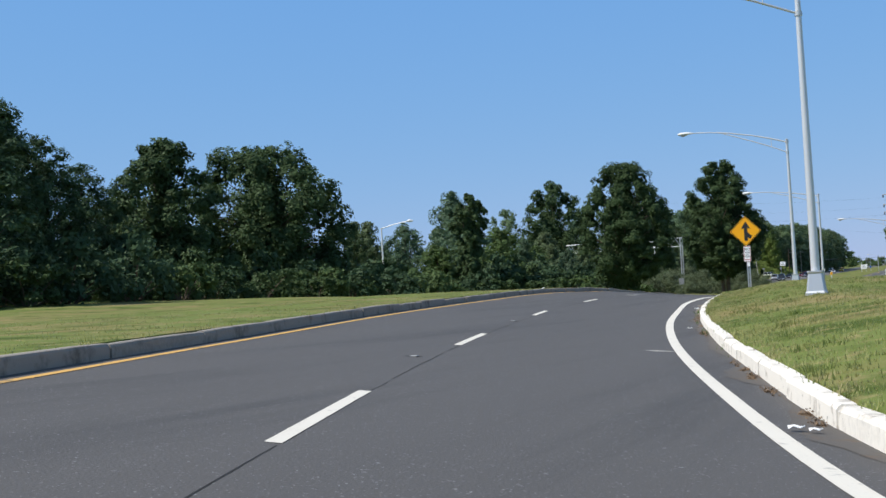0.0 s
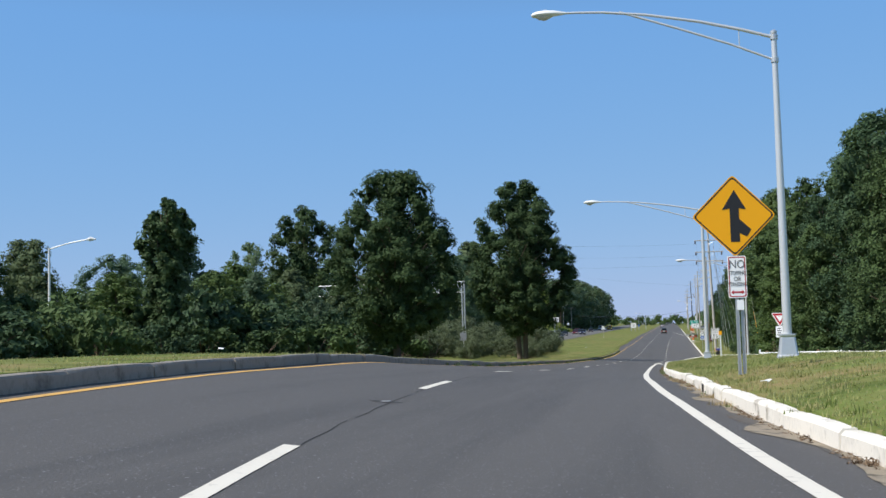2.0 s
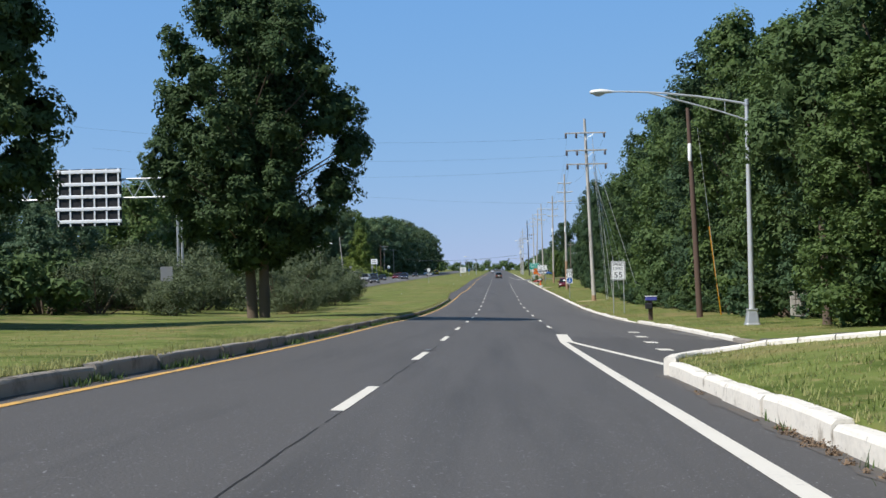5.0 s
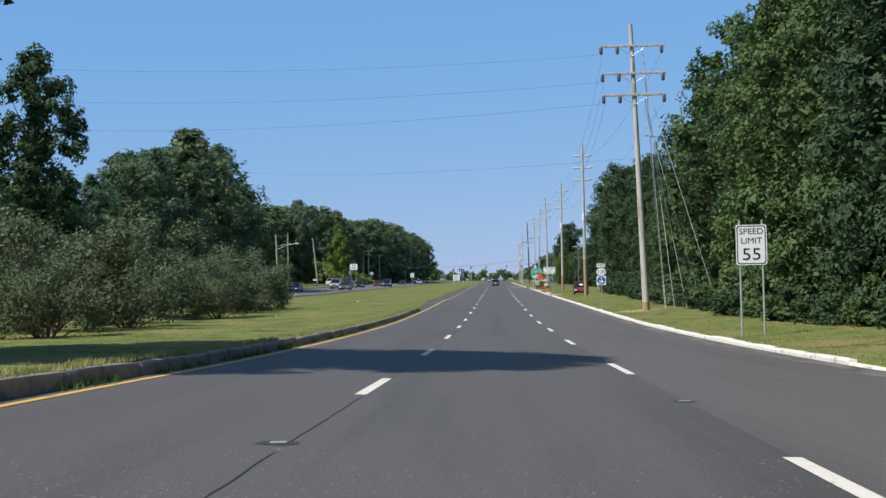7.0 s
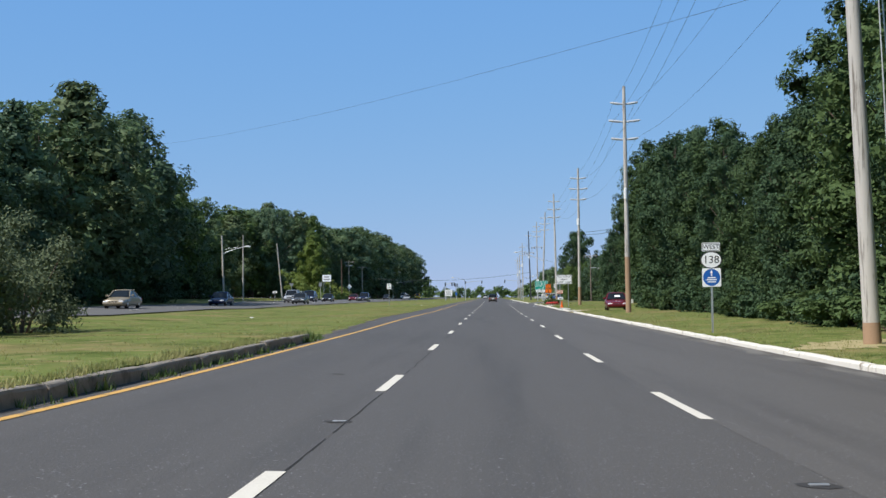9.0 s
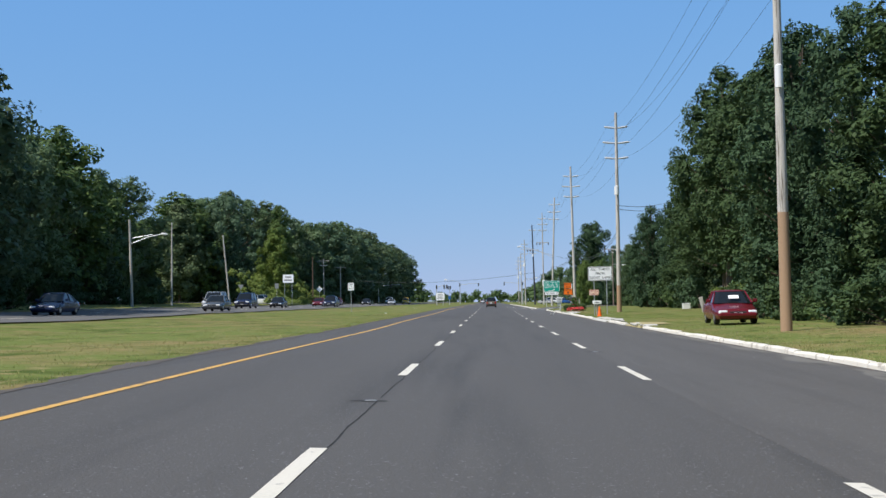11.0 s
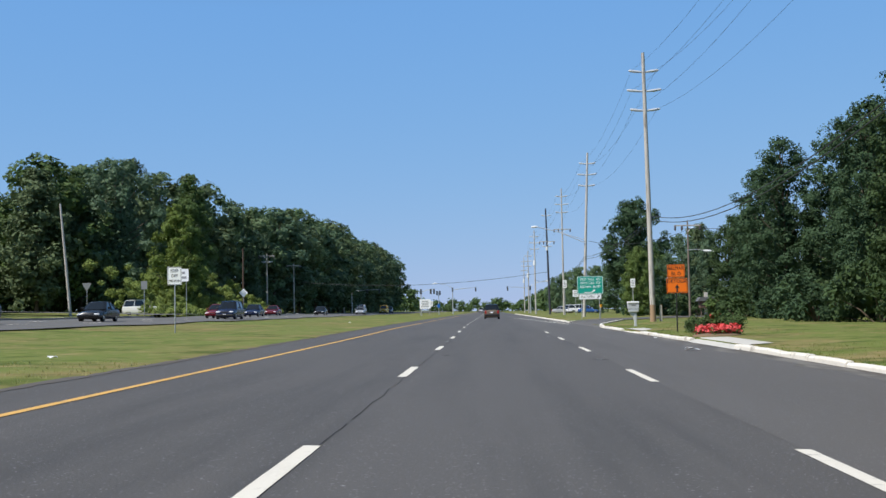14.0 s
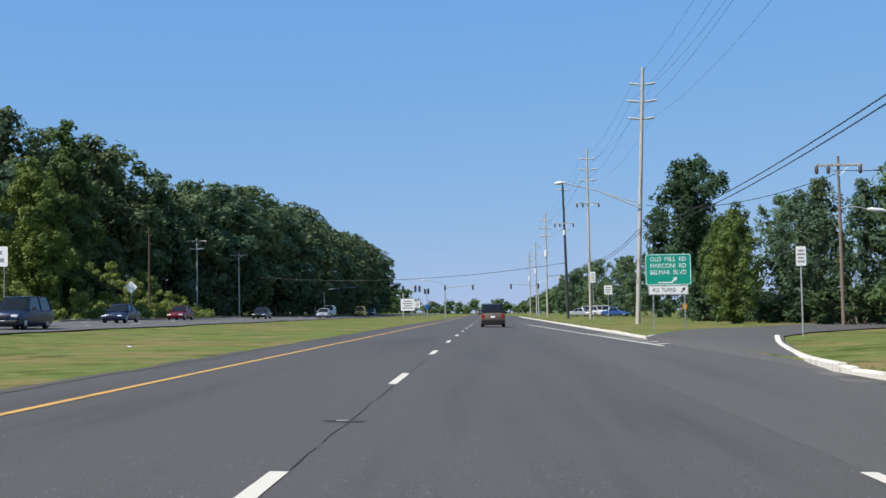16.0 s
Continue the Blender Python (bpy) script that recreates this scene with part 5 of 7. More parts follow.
for dx, dy, z0 in ((0.9, 4, 11.5), (1.6, 7, 12.6), (2.4, 8, 10.6), (3.4, 9, 9.8), (1.2, 10, 13.2), (4.2, 6, 11.9)):
    wire("guy_wire", (-3.4, 219, z0), (-3.2 + dx, 219 + dy * 0.3, ground_z(-3.2 + dx, 220)), 0.0, 0.019, "pale_cable", "pale steel guy wire staying the pole", 2)
wire("guy_wire", (-2.2, 167, 8.0), (-0.6, 170.5, ground_z(-0.6, 170)), 0, 0.012, "pale_cable", "pale steel guy wire staying the pole", 2)
wire("guy_guard", (-1.4, 168.9, 3.0), (-0.6, 170.5, ground_z(-0.6, 170)), 0, 0.035, "sign_yellow", "yellow plastic guard on a guy wire", 2)
for x, y, zt, reach, bear in ((-53.6, 372, 7.2, 3.4, 0), (-49.5, 612, 8, 4, 0), (-1.37, 449.3, 8.4, 5.6, 180)):
    if x < -40:
        s = thing("street_lamp", (x, y, ground_z(x, y)), "grey wooden lamp pole with a bracket lamp", "street lamp")
        hh = 10.0
        part("shaft", Mesh().tube([(0, 0, -0.3), (-0.25, 0, hh)], [0.17, 0.12], 10), "pole_wood", s, smooth=True)
    else:
        s = thing("street_lamp", (x, y, 0), "bracket street lamp fixed high on a utility pole", "street lamp")
        hh = 0
    z = zt - (ground_z(x, y) if x < -40 else 0)
    c = math.cos(radians(bear))
    part("arm", Mesh().tube([(0, 0, z - (1.0 if x < -40 else 2.0)), (c * reach * 0.55, 0, z - (0.3 if x < -40 else 0.65)), (c * reach, 0, z)], 0.045, 8), "lamp_metal", s, smooth=True)
    part("brace", Mesh().tube([(0, 0, z - (0.4 if x < -40 else 1.65)), (c * reach * 0.7, 0, z - (0 if x < -40 else 0.4))], 0.03, 6), "lamp_metal", s)
    part("lamp_head", Mesh().tube([(c * (reach - 0.1), 0, z), (c * (reach + 0.15), 0, z + 0.03), (c * (reach + 0.5), 0, z), (c * (reach + 0.75), 0, z - 0.03)], [0.04, 0.13, 0.15, 0.05], 10), "lamp_white", s, smooth=True)
for x, y, h in ((-62.9, 139.6, 10.2),):
    g = ground_z(x, y)
    s = thing("street_lamp", (x, y, g), "white distant street lamp among the trees", "street lamp")
    part("shaft", Mesh().tube([(0, 0, -0.3), (0, 0, h - g)], [0.14, 0.09], 8), "lamp_white", s)
    part("arm", Mesh().tube([(0, 0, h - g - 0.1), (1.8, 0, h - g + 0.35), (3.6, 0, h - g + 0.6)], 0.06, 6), "lamp_white", s)
    part("lamp_head", Mesh().tube([(3.5, 0, h - g + 0.6), (3.9, 0, h - g + 0.65), (4.4, 0, h - g + 0.6)], [0.06, 0.2, 0.06], 8), "lamp_white", s)

# overhead sign gantry of the far carriageway, behind the trees
s = thing("sign_gantry", (-34.4, 186, ground_z(-34.4, 186)), "steel sign gantry with a white ribbed sign back among trees", "sign gantry")
gz = ground_z(-34.4, 186)
for x in (0.0, 0.3):
    part("column", Mesh().tube([(x, 0, -0.3), (x, 0, 7.8 - gz)], 0.09, 8), "galvanised", s)
for z in (6.43, 7.72):
    for y in (0.0, 0.5):
        part("chord", Mesh().tube([(0.2, y, z - gz), (-18, y, z - gz)], 0.055, 6), "galvanised", s)
for k in range(12):
    part("lattice", Mesh().tube([(-1.5 * k, 0, 6.43 - gz), (-1.5 * k - 0.75, 0, 7.72 - gz)], 0.035, 5).tube([(-1.5 * k - 0.75, 0, 7.72 - gz), (-1.5 * k - 1.5, 0, 6.43 - gz)], 0.035, 5), "galvanised", s)
p = part("sign_board", Mesh().box((-6.1, -0.12, 6.5 - gz), (4.6, 0.05, 3.9), cut=0.02), "black_trim", s, "dark frame of a sign back")
for k in range(5):
    part("rib", Mesh().box((-6.1, -0.2, 4.85 - gz + 0.85 * k), (4.6, 0.12, 0.24), cut=0.03), "sign_white", p, "bright white rib")
for k in range(6):
    part("stiffener", Mesh().box((-8.2 + 0.84 * k, -0.19, 6.5 - gz), (0.1, 0.08, 3.9)), "sign_white", p, "white stiffener")

# traffic signals of the junction ahead
def signal(x, y, top, reach, label, spots=(0.55, 1.0), lamp=True):
    g = ground_z(x, y)
    s = thing("traffic_signal", (x, y, g), label, "traffic signal")
    h = top - g
    part("pole", Mesh().tube([(0, 0, -0.2), (0, 0, h)], [0.15, 0.1], 10), "galvanised", s, smooth=True)
    part("mast_arm", Mesh().tube([(0, 0, h - 0.5), (reach * 0.5, 0, h - 0.15), (reach, 0, h - 0.05)], [0.08, 0.065, 0.05], 8), "galvanised", s, smooth=True)
    if lamp:
        part("lamp_arm", Mesh().tube([(0, 0, h), (-reach * 0.3, 0, h + 0.9), (-reach * 0.7, 0, h + 1.2)], 0.05, 6), "galvanised", s, smooth=True)
        part("lamp_head", Mesh().tube([(-reach * 0.68, 0, h + 1.2), (-reach * 0.75, 0, h + 1.22), (-reach * 0.85, 0, h + 1.2)], [0.08, 0.2, 0.06], 8), "lamp_white", s)
    for d in spots:
        head = part("signal_head", Mesh().box((reach * d, -0.05, h - 0.45), (0.36, 0.3, 1.05), cut=0.03), "black_trim", s, "dark signal housing")
        for z in (-0.8, -0.45, -0.1):
            part("lens", Mesh().tube([(reach * d, -0.2, h + z), (reach * d, -0.28, h + z)], 0.12, 10), "bar_grey", head)
    return s


signal(-47.5, 612, 4.6, 7, "grey mast-arm traffic signal over the far lanes")
signal(-26.8, 556, 3.3, 2.7, "grey mast-arm traffic signal in the median", (0.0, 0.75, 1.0), False)
signal(-21.9, 610, 4.5, 5.8, "grey mast-arm traffic signal with a hanging head in the median", (0.0, 1.0))
signal(-2.4, 612, 4.6, -5.7, "grey mast-arm traffic signal by the near lanes", (0.0, 1.0))
g = ground_z(-24.3, 583)
s = thing("traffic_signal", (-24.3, 583, g), "slim signal post with stacked heads and a blue sign", "traffic signal")
part("pole", Mesh().tube([(0, 0, -0.2), (0, 0, 3.3 - g)], [0.09, 0.07], 8), "galvanised", s, smooth=True)
for dx in (-0.35, 0.3):
    part("signal_head", Mesh().box((dx, -0.1, 2.9 - g), (0.34, 0.28, 1.0), cut=0.03), "black_trim", s)
part("plate", Mesh().box((0, -0.12, 0.0 - g), (0.6, 0.03, 0.9), cut=0.008), "sign_blue", s, "blue and white plate")
wire("span_wire", (-50.5, 540, 5.0), (-1.9, 529, 5.6), 1.5, 0.035, "cable", "dark span wire across both carriageways")


# ---------------------------------------------------------------- trees
def leaves(name, clumps, count, size, mat, seed, flat=0.0, loose=0.42, inner=(0.16, 1.9)):
    """Many small leaf sprays on clumps (x, y, z, radius and, where given, the way the clump faces), with coarser ones deep inside."""
    r = np.random.RandomState(seed)
    c = np.array(clumps, float)
    w = c[:, 3] ** 2
    pick = r.choice(len(c), count, p=w / w.sum())
    face = c[pick, 4:7] if c.shape[1] > 4 else np.zeros((count, 3))
    d = r.normal(size=(count, 3))
    d /= np.linalg.norm(d, axis=1)[:, None]
    d = d + face * 0.75
    d /= np.linalg.norm(d, axis=1)[:, None]
    if c.shape[1] == 4:
        d[:, 2] = np.where(r.uniform(size=count) < 0.6, np.abs(d[:, 2]), d[:, 2])
    deep = r.uniform(size=count) < inner[0]
    rad = r.uniform(0, 1, count) ** 0.3 * c[pick, 3] * r.uniform(0.8, 1.14, count) * np.where(deep, 0.5, 1)
    p = c[pick, :3] + d * rad[:, None] * np.array([1, 1, 0.9]) - face * (c[pick, 3] * np.where(deep, 0.9, 0))[:, None]
    n = d * 0.62 + face * 0.4 + r.normal(size=(count, 3)) * loose + np.array([0, 0, 0.28 + flat])
    n /= np.linalg.norm(n, axis=1)[:, None]
    a = np.cross(n, r.normal(size=(count, 3)))
    a /= np.linalg.norm(a, axis=1)[:, None]
    b = np.cross(n, a)
    s = (size * r.uniform(0.6, 1.35, count) * np.where(deep, inner[1], 1))[:, None]
    q = s * r.uniform(0.55, 0.9, count)[:, None]
    v = np.stack([p - a * s - b * q, p - a * s * 0.6 + b * q, p + a * s * 1.1 + n * s * 0.2], axis=1).reshape(-1, 3)
    me = bpy.data.meshes.new(name)
    me.vertices.add(len(v))
    me.vertices.foreach_set("co", v.astype(np.float32).ravel())
    me.loops.add(3 * count)
    me.loops.foreach_set("vertex_index", np.arange(3 * count, dtype=np.int32))
    me.polygons.add(count)
    me.polygons.foreach_set("loop_start", np.arange(0, 3 * count, 3, dtype=np.int32))
    me.materials.append(MATS[mat])
    me.update(calc_edges=True)
    return me


def crown_clumps(seed, high, base, wide, number, clump, profile, peaks=1):
    """Rounded lobes set along the limbs, each carrying small clumps on its outer side, round a filled core."""
    r = random.Random(seed)
    out, lobes = [], max(9, number // 4)
    for k in range(lobes):
        u = (k + r.uniform(0.1, 0.9)) / lobes
        ang = k * 2.399 + r.uniform(-0.5, 0.5)
        size = clump * r.uniform(0.95, 1.5) * (0.72 if u > 0.86 else 1)
        off = wide * 0.17 * (1 if k % 2 else -1) if peaks > 1 and u > 0.78 else 0.0
        rr = max(0.0, wide * profile(u) - size * 0.7) * math.sqrt(r.uniform(0.5, 1.0)) * (0.6 if off else 1)
        mid = Vector((rr * math.cos(ang) + off, rr * math.sin(ang), min(high - size * 0.75, base + size * 0.4 + (high - base) * 0.97 * u)))
        away = Vector((mid.x - off, mid.y, 0)) / max(0.4, wide * profile(u)) + Vector((0, 0, 0.25 + 0.9 * max(0, u - 0.5)))
        for _ in range(8):
            f = Vector((r.gauss(0, 1), r.gauss(0, 1), r.gauss(0, 1))).normalized() + away * 0.9
            f.normalize()
            q = mid + f * size * r.uniform(0.62, 0.85)
            out.append((q.x, q.y, q.z, size * r.uniform(0.3, 0.5), f.x, f.y, f.z))
        out.append((mid.x, mid.y, mid.z, size * 0.62, away.x * 0.4, away.y * 0.4, away.z * 0.4))
    for k in range(number // 5):
        u = (k + 0.5) / (number // 5)
        rr, ang = wide * profile(u) * 0.35 * r.random(), r.uniform(0, 6.28)
        out.append((rr * math.cos(ang), rr * math.sin(ang), base + (high - base) * 0.86 * u, max(clump * 0.9, wide * profile(u) * 0.4), 0.0, 0.0, 0.3))
    return out


def limbs(seed, high, base, thick, clumps, stems=1):
    r = random.Random(seed)
    m = Mesh()
    tops = []
    for k in range(stems):
        dx = 0 if stems == 1 else (k - (stems - 1) / 2) * thick * 2.2
        sway = r.uniform(-0.4, 0.4) + dx * 1.6
        line = [(dx, 0, -0.4), (dx, 0, 0.15), (dx + sway * 0.25, r.uniform(-0.1, 0.1), base), (dx + sway * 0.7, r.uniform(-0.3, 0.3), high * 0.55), (dx + sway, r.uniform(-0.3, 0.3), high * 0.9)]
        m.tube(line, [thick * 1.5, thick * 1.05, thick * 0.85, thick * 0.5, thick * 0.1], 9)
        tops.append(line)
    for c in clumps[8:len(clumps) - len(clumps) // 12:9]:
        line = tops[r.randrange(stems)]
        z0 = max(base * 0.8, min(c[2] * 0.75, high * 0.8))
        f = min(1, z0 / (high * 0.9))
        a = Vector(line[2]).lerp(Vector(line[4]), max(0, (z0 - base) / max(0.1, high * 0.9 - base)))
        b = Vector(c[:3])
        mid = a.lerp(b, 0.5) + Vector((0, 0, -0.2))
        m.tube([a, mid, b], [thick * 0.3 * (1.1 - f * 0.7), thick * 0.18, 0.02], 5, False)
    return m


ROUND = lambda u: max(0.12, math.sin(math.pi * min(1, 0.18 + 0.8 * u)) ** 0.7)
EGG = curve([(-0.1, 0.5), (0.0, 0.62), (0.15, 0.88), (0.35, 1.0), (0.55, 0.9), (0.75, 0.68), (0.9, 0.42), (1.0, 0.22), (1.1, 0.2)])
OAK = lambda u: max(0.15, min(1, 0.55 + 2.0 * u) * (1 - max(0, u - 0.32) ** 1.25 * 1.45))
WALL = lambda u: max(0.2, 1 - 0.75 * max(0, u - 0.35) ** 1.3 * 1.9)
NARROW = lambda u: 0.5 + 0.5 * abs(math.sin(7 * u)) if u < 0.9 else 0.6


def tree(x, y, high, base, wide, label, seed, count, size, mat, profile, number=46, clump=None, thick=0.25, stems=1, peaks=1, group="", z=None, inner=(0.18, 2.0)):
    t = thing("tree", (x, y, ground_z(x, y) if z is None else z), label, "tree", group)
    cl = crown_clumps(seed, high, base, wide, number, clump or wide * 0.3, profile, peaks)
    part("trunk", limbs(seed, high, base, thick, cl, stems), "bark", t, smooth=True)
    part("crown", leaves("crown", cl, count, size, mat, seed, inner=inner), mat, t)
    return t


tree(-32.9, 144, 16.6, 2.3, 6.0, "broad dark green oak with a forked top on mown grass", 11, 120000, 0.1, "oak_leaf", EGG, 380, 0.95, 0.34, 1, 2, z=-0.62, inner=(0.3, 2.3))
tree(-24.5, 164.0, 18.2, 3.4, 5.6, "tall twin-stemmed dark green oak on mown grass", 12, 115000, 0.1, "oak_leaf", EGG, 350, 0.95, 0.27, 2, 2, z=-1.42, inner=(0.3, 2.3))
tree(-55.8, 99.5, 14.4, 0.6, 8.6, "huge spreading dark green tree at the wood's edge", 13, 64000, 0.15, "oak_leaf", ROUND, 260, 1.5, 0.4)
tree(-54.5, 81, 12.4, 0.6, 4.6, "rounded dark green tree behind roadside shrubs", 16, 30000, 0.14, "oak_leaf", ROUND, 120, 1.2, 0.3)
tree(-46.2, 126, 11.9, 0.5, 2.3, "dead trunk overgrown with dark green vines", 14, 18000, 0.14, "oak_leaf", NARROW, 80, 0.85, 0.3)
tree(-58.2, 199, 19.6, 3, 6.0, "tall rounded dark green tree behind the oaks", 15, 20000, 0.18, "oak_leaf", ROUND, 120, 1.4, 0.3)

protos, light = [], []
for k, (hi, ba, wi, mt, pf) in enumerate(((17, 1.6, 5.2, "grove_leaf", ROUND), (16, 1.0, 4.4, "maple_leaf", OAK), (18, 2.0, 6.0, "grove_leaf", ROUND), (13, 0.6, 4.6, "vine_leaf", ROUND), (15, 0.8, 4.2, "rust_leaf", OAK), (17, 1.4, 5.4, "maple_leaf", ROUND))):
    protos.append(tree(-62 - 9 * k, 232 + 3 * k, hi, ba, wi, "leafy green deciduous tree in dense woods", 30 + k, 8500, 0.175, mt, pf, 96, 1.45, 0.22, group="woodland trees"))
for k, (hi, wi, mt) in enumerate(((17, 5.4, "grove_leaf"), (15, 4.6, "maple_leaf"), (16, 5.0, "rust_leaf"))):
    light.append(tree(-75 - 9 * k, 560 + 8 * k, hi, 0.8, wi, "leafy green deciduous tree in distant dense woods", 40 + k, 4600, 0.24, mt, ROUND, 72, 1.6, 0.22, group="woodland trees"))
dark = []
for k, (hi, wi) in enumerate(((19, 5.0), (20, 5.6))):
    dark.append(tree(9 + 3.5 * k, 334 + 11 * k, hi, 4.2, wi, "tall dark-leaved tree with bare lower trunk by the lawn", 44 + k, 24000, 0.12, "oak_leaf", ROUND, 150, 1.25, 0.3, group="lawn trees"))
edges = []
for k, (hi, wi, mt, pf) in enumerate(((17, 4.0, "wood_leaf", WALL), (16, 3.8, "vine_leaf", WALL), (17.5, 4.4, "dusk_leaf", ROUND), (14, 3.9, "bright_leaf", ROUND), (16.5, 4.2, "wood_leaf", ROUND), (16.5, 4.2, "dusk_leaf", ROUND), (17, 4.4, "oak_leaf", ROUND))):
    edges.append(tree(9 + k * 0.5, 133 + 7 * k, hi, 0.4, wi, "vine-hung green tree in a dense roadside wall of leaves", 50 + k, 22000, 0.112, mt, pf, 130, 1.15, 0.22, group="roadside woodland trees"))


HEIGHTS = {}
for src in protos + light + dark + edges:
    HEIGHTS[src.name] = max(v.co.z for v in src.children[0].data.vertices)


def plant(sources, x, y, high, rnd, spread=1.0):
    src = rnd.choice(sources)
    k = high / HEIGHTS[src.name]
    w = k * rnd.uniform(0.85, 1.15) * spread
    return copy_thing(src, Matrix.LocRotScale((x, y, ground_z(x, y) - 0.1), Euler((0, 0, rnd.uniform(0, 6.28))), (w, w * rnd.uniform(0.9, 1.1), k)))


rnd = random.Random(5)
# wall of woods along the near verge
near_top = curve([(118, 13.5), (136, 13.5), (144, 14.2), (160, 17.4), (178, 18.6), (200, 17.6), (228, 18.4), (240, 16.2), (249, 13.6), (258, 11.4), (265, 11.5)])
y = 121
while y < 262:
    front = 2.9 + (1.6 if y < 132 else 0) + (1.0 if 255 < y < 300 else 0)
    plant((edges[:1] + edges[2:3] + edges[4:5] + edges[6:7]) if y < 165 else edges[:5] + edges[:3] if y < 236 else edges[2:3] + edges[4:], front + rnd.uniform(-0.5, 0.7), y, near_top(y) * rnd.uniform(0.86, 1.06), rnd)
    if rnd.random() < 0.5:
        plant(protos[:3], 8.5 + rnd.uniform(-1, 1.5), y + rnd.uniform(-2, 2), near_top(y) + 1 + rnd.uniform(-1.5, 2), rnd)
    y += rnd.uniform(5.0, 7.0)
plant(edges[1:2], -0.4, 144, 9.5, rnd, 1.25)
tree(-1.2, 147.2, 10.6, 4.4, 2.6, "leafy branches hanging round the shaft of a street lamp", 67, 14000, 0.11, "wood_leaf", ROUND, 60, 0.9, 0.16)
plant(edges[:1], 1.2, 138, 10.5, rnd, 1.1)
for k in range(8):
    plant(light, 15 + rnd.uniform(-1, 3), 116 + 20 * k, 17 + rnd.uniform(-2, 2), rnd, 1.2)
for x, y, h in ((5, 130, 17.5), (6, 140, 19.2), (6.4, 149, 19.6), (8, 136, 20), (6.5, 158, 18.6), (9.5, 124, 14.5), (13, 118, 15), (18, 112, 15), (24, 106, 15), (22, 120, 16), (30, 110, 17)):
    plant(edges[:1] + edges[2:3] + edges[6:], x, y, h, rnd)
# taller trees behind the pull-in and lawns
for x, y, h in ((5.4, 268, 12), (6.2, 275, 12.5), (5.6, 282, 14), (6.6, 290, 15.8), (5.8, 297, 16.2), (12, 285, 17), (4.6, 303, 17), (5.0, 310, 17.4), (6, 318, 17), (6.0, 331, 19.5), (9.6, 351, 19), (11, 326, 20.5), (12, 342, 20), (14, 358, 14), (9.5, 361, 14), (9.5, 370, 15), (9.2, 378, 13),
                (12, 385, 14), (13, 396, 14.5), (9.3, 399, 14), (9.6, 407, 12.2), (12, 412, 10), (9.5, 419, 9.3), (13, 425, 10.4), (10, 433, 9.4), (8.4, 441, 9.0), (15, 440, 11), (12, 450, 10.5), (6.8, 462, 7.5), (9, 470, 9),
                (15, 474, 12), (14, 498, 12), (9, 516, 10), (8, 535, 9.5), (9, 555, 10), (8, 580, 11), (9, 610, 11), (8, 640, 11), (9, 670, 12), (9, 720, 12), (20, 405, 15), (22, 430, 14)):
    # y 352 to 432: mostly dark-leaved copies, inner shade put into leaf colour
    plant(light if y > 500 else dark if 316 < y < 352 else edges[2:3] + edges[4:7] if 352 < y < 432 else protos if y > 340 else edges[2:3] + edges[5:] if x < 7 else protos[1:3], x, y, h + rnd.uniform(-0.6, 0.6), rnd)
tree(8.8, 487, 17.0, 3.2, 5.7, "tall dark spreading tree above the roadside shrubs", 66, 24000, 0.15, "dusk_leaf", ROUND, 110, 1.3, 0.32)
# bright-leaved copy for a sunlit tree, its light put into the leaf colour
plant(edges[3:4], 3.4, 440, 7.8, rnd, 0.9)
# woods beyond the opposite carriageway
skyline = curve([(225, 11), (262, 12.5), (273, 14.5), (286, 18.5), (300, 21), (322, 22), (345, 20.8), (370, 21.5), (388, 22), (405, 20), (421, 18.8), (431, 17.2), (444, 16.2), (456, 18), (470, 21.5), (492, 23.5), (512, 25), (545, 22.8), (600, 23), (780, 22.5)])
front_x = curve([(225, -53), (330, -56), (345, -66), (370, -69), (420, -69), (440, -66), (464, -72), (500, -70), (522, -63), (545, -56), (600, -53), (780, -52)])
y = 232
while y < 770:
    tall, x0 = skyline(y), front_x(y)
    if 425 < y < 462:
        y += 5
        continue
    far = y > 510
    plant(light if far else protos, x0 + rnd.uniform(-1.5, 1.5), y + rnd.uniform(-1, 1), tall * rnd.uniform(0.9, 1.05), rnd, 1.2)
    if rnd.random() < 0.55:
        plant(light, x0 - 8.5 + rnd.uniform(-1.5, 1.5), y + 3 + rnd.uniform(-2, 2), tall * rnd.uniform(0.8, 1.03), rnd, 1.25)
    y += rnd.uniform(6.5, 9.0)
for k in range(13):
    plant(light, -86 + rnd.uniform(-3, 3), 425 + 11 * k, (17.5 if k < 6 else 22) + rnd.uniform(-3, 2), rnd, 1.3)
# single trees that stand out from the wood's edge
tree(-64.5, 473.5, 21.6, 2, 7.8, "huge round-crowned dark green tree at the wood's edge", 61, 24000, 0.19, "maple_leaf", ROUND, 150, 1.5, 0.4, z=-0.9)
tree(-54.5, 467.3, 14.9, 0.8, 4.8, "sunlit yellow-green tree among tall weeds", 62, 22000, 0.13, "lit_leaf", OAK, 110, 1.1, 0.2, z=-1.3)
tree(-56, 481, 20.4, 1.5, 4.6, "tall pointed green tree behind a sunlit one", 63, 16000, 0.16, "vine_leaf", OAK, 90, 1.2, 0.26, z=-1.2)
for x, y, h in ((-66, 396, 15), (-66, 408, 12), (-67, 419, 11.5), (-60, 508, 10)):
    plant(protos[3:4] + protos[4:], x, y, h, rnd, 1.15)
tree(-51.5, 247, 21.5, 3, 5.0, "tall dark green tree behind the median shrubs", 64, 18000, 0.16, "oak_leaf", ROUND, 110, 1.3, 0.3, z=-1.2)
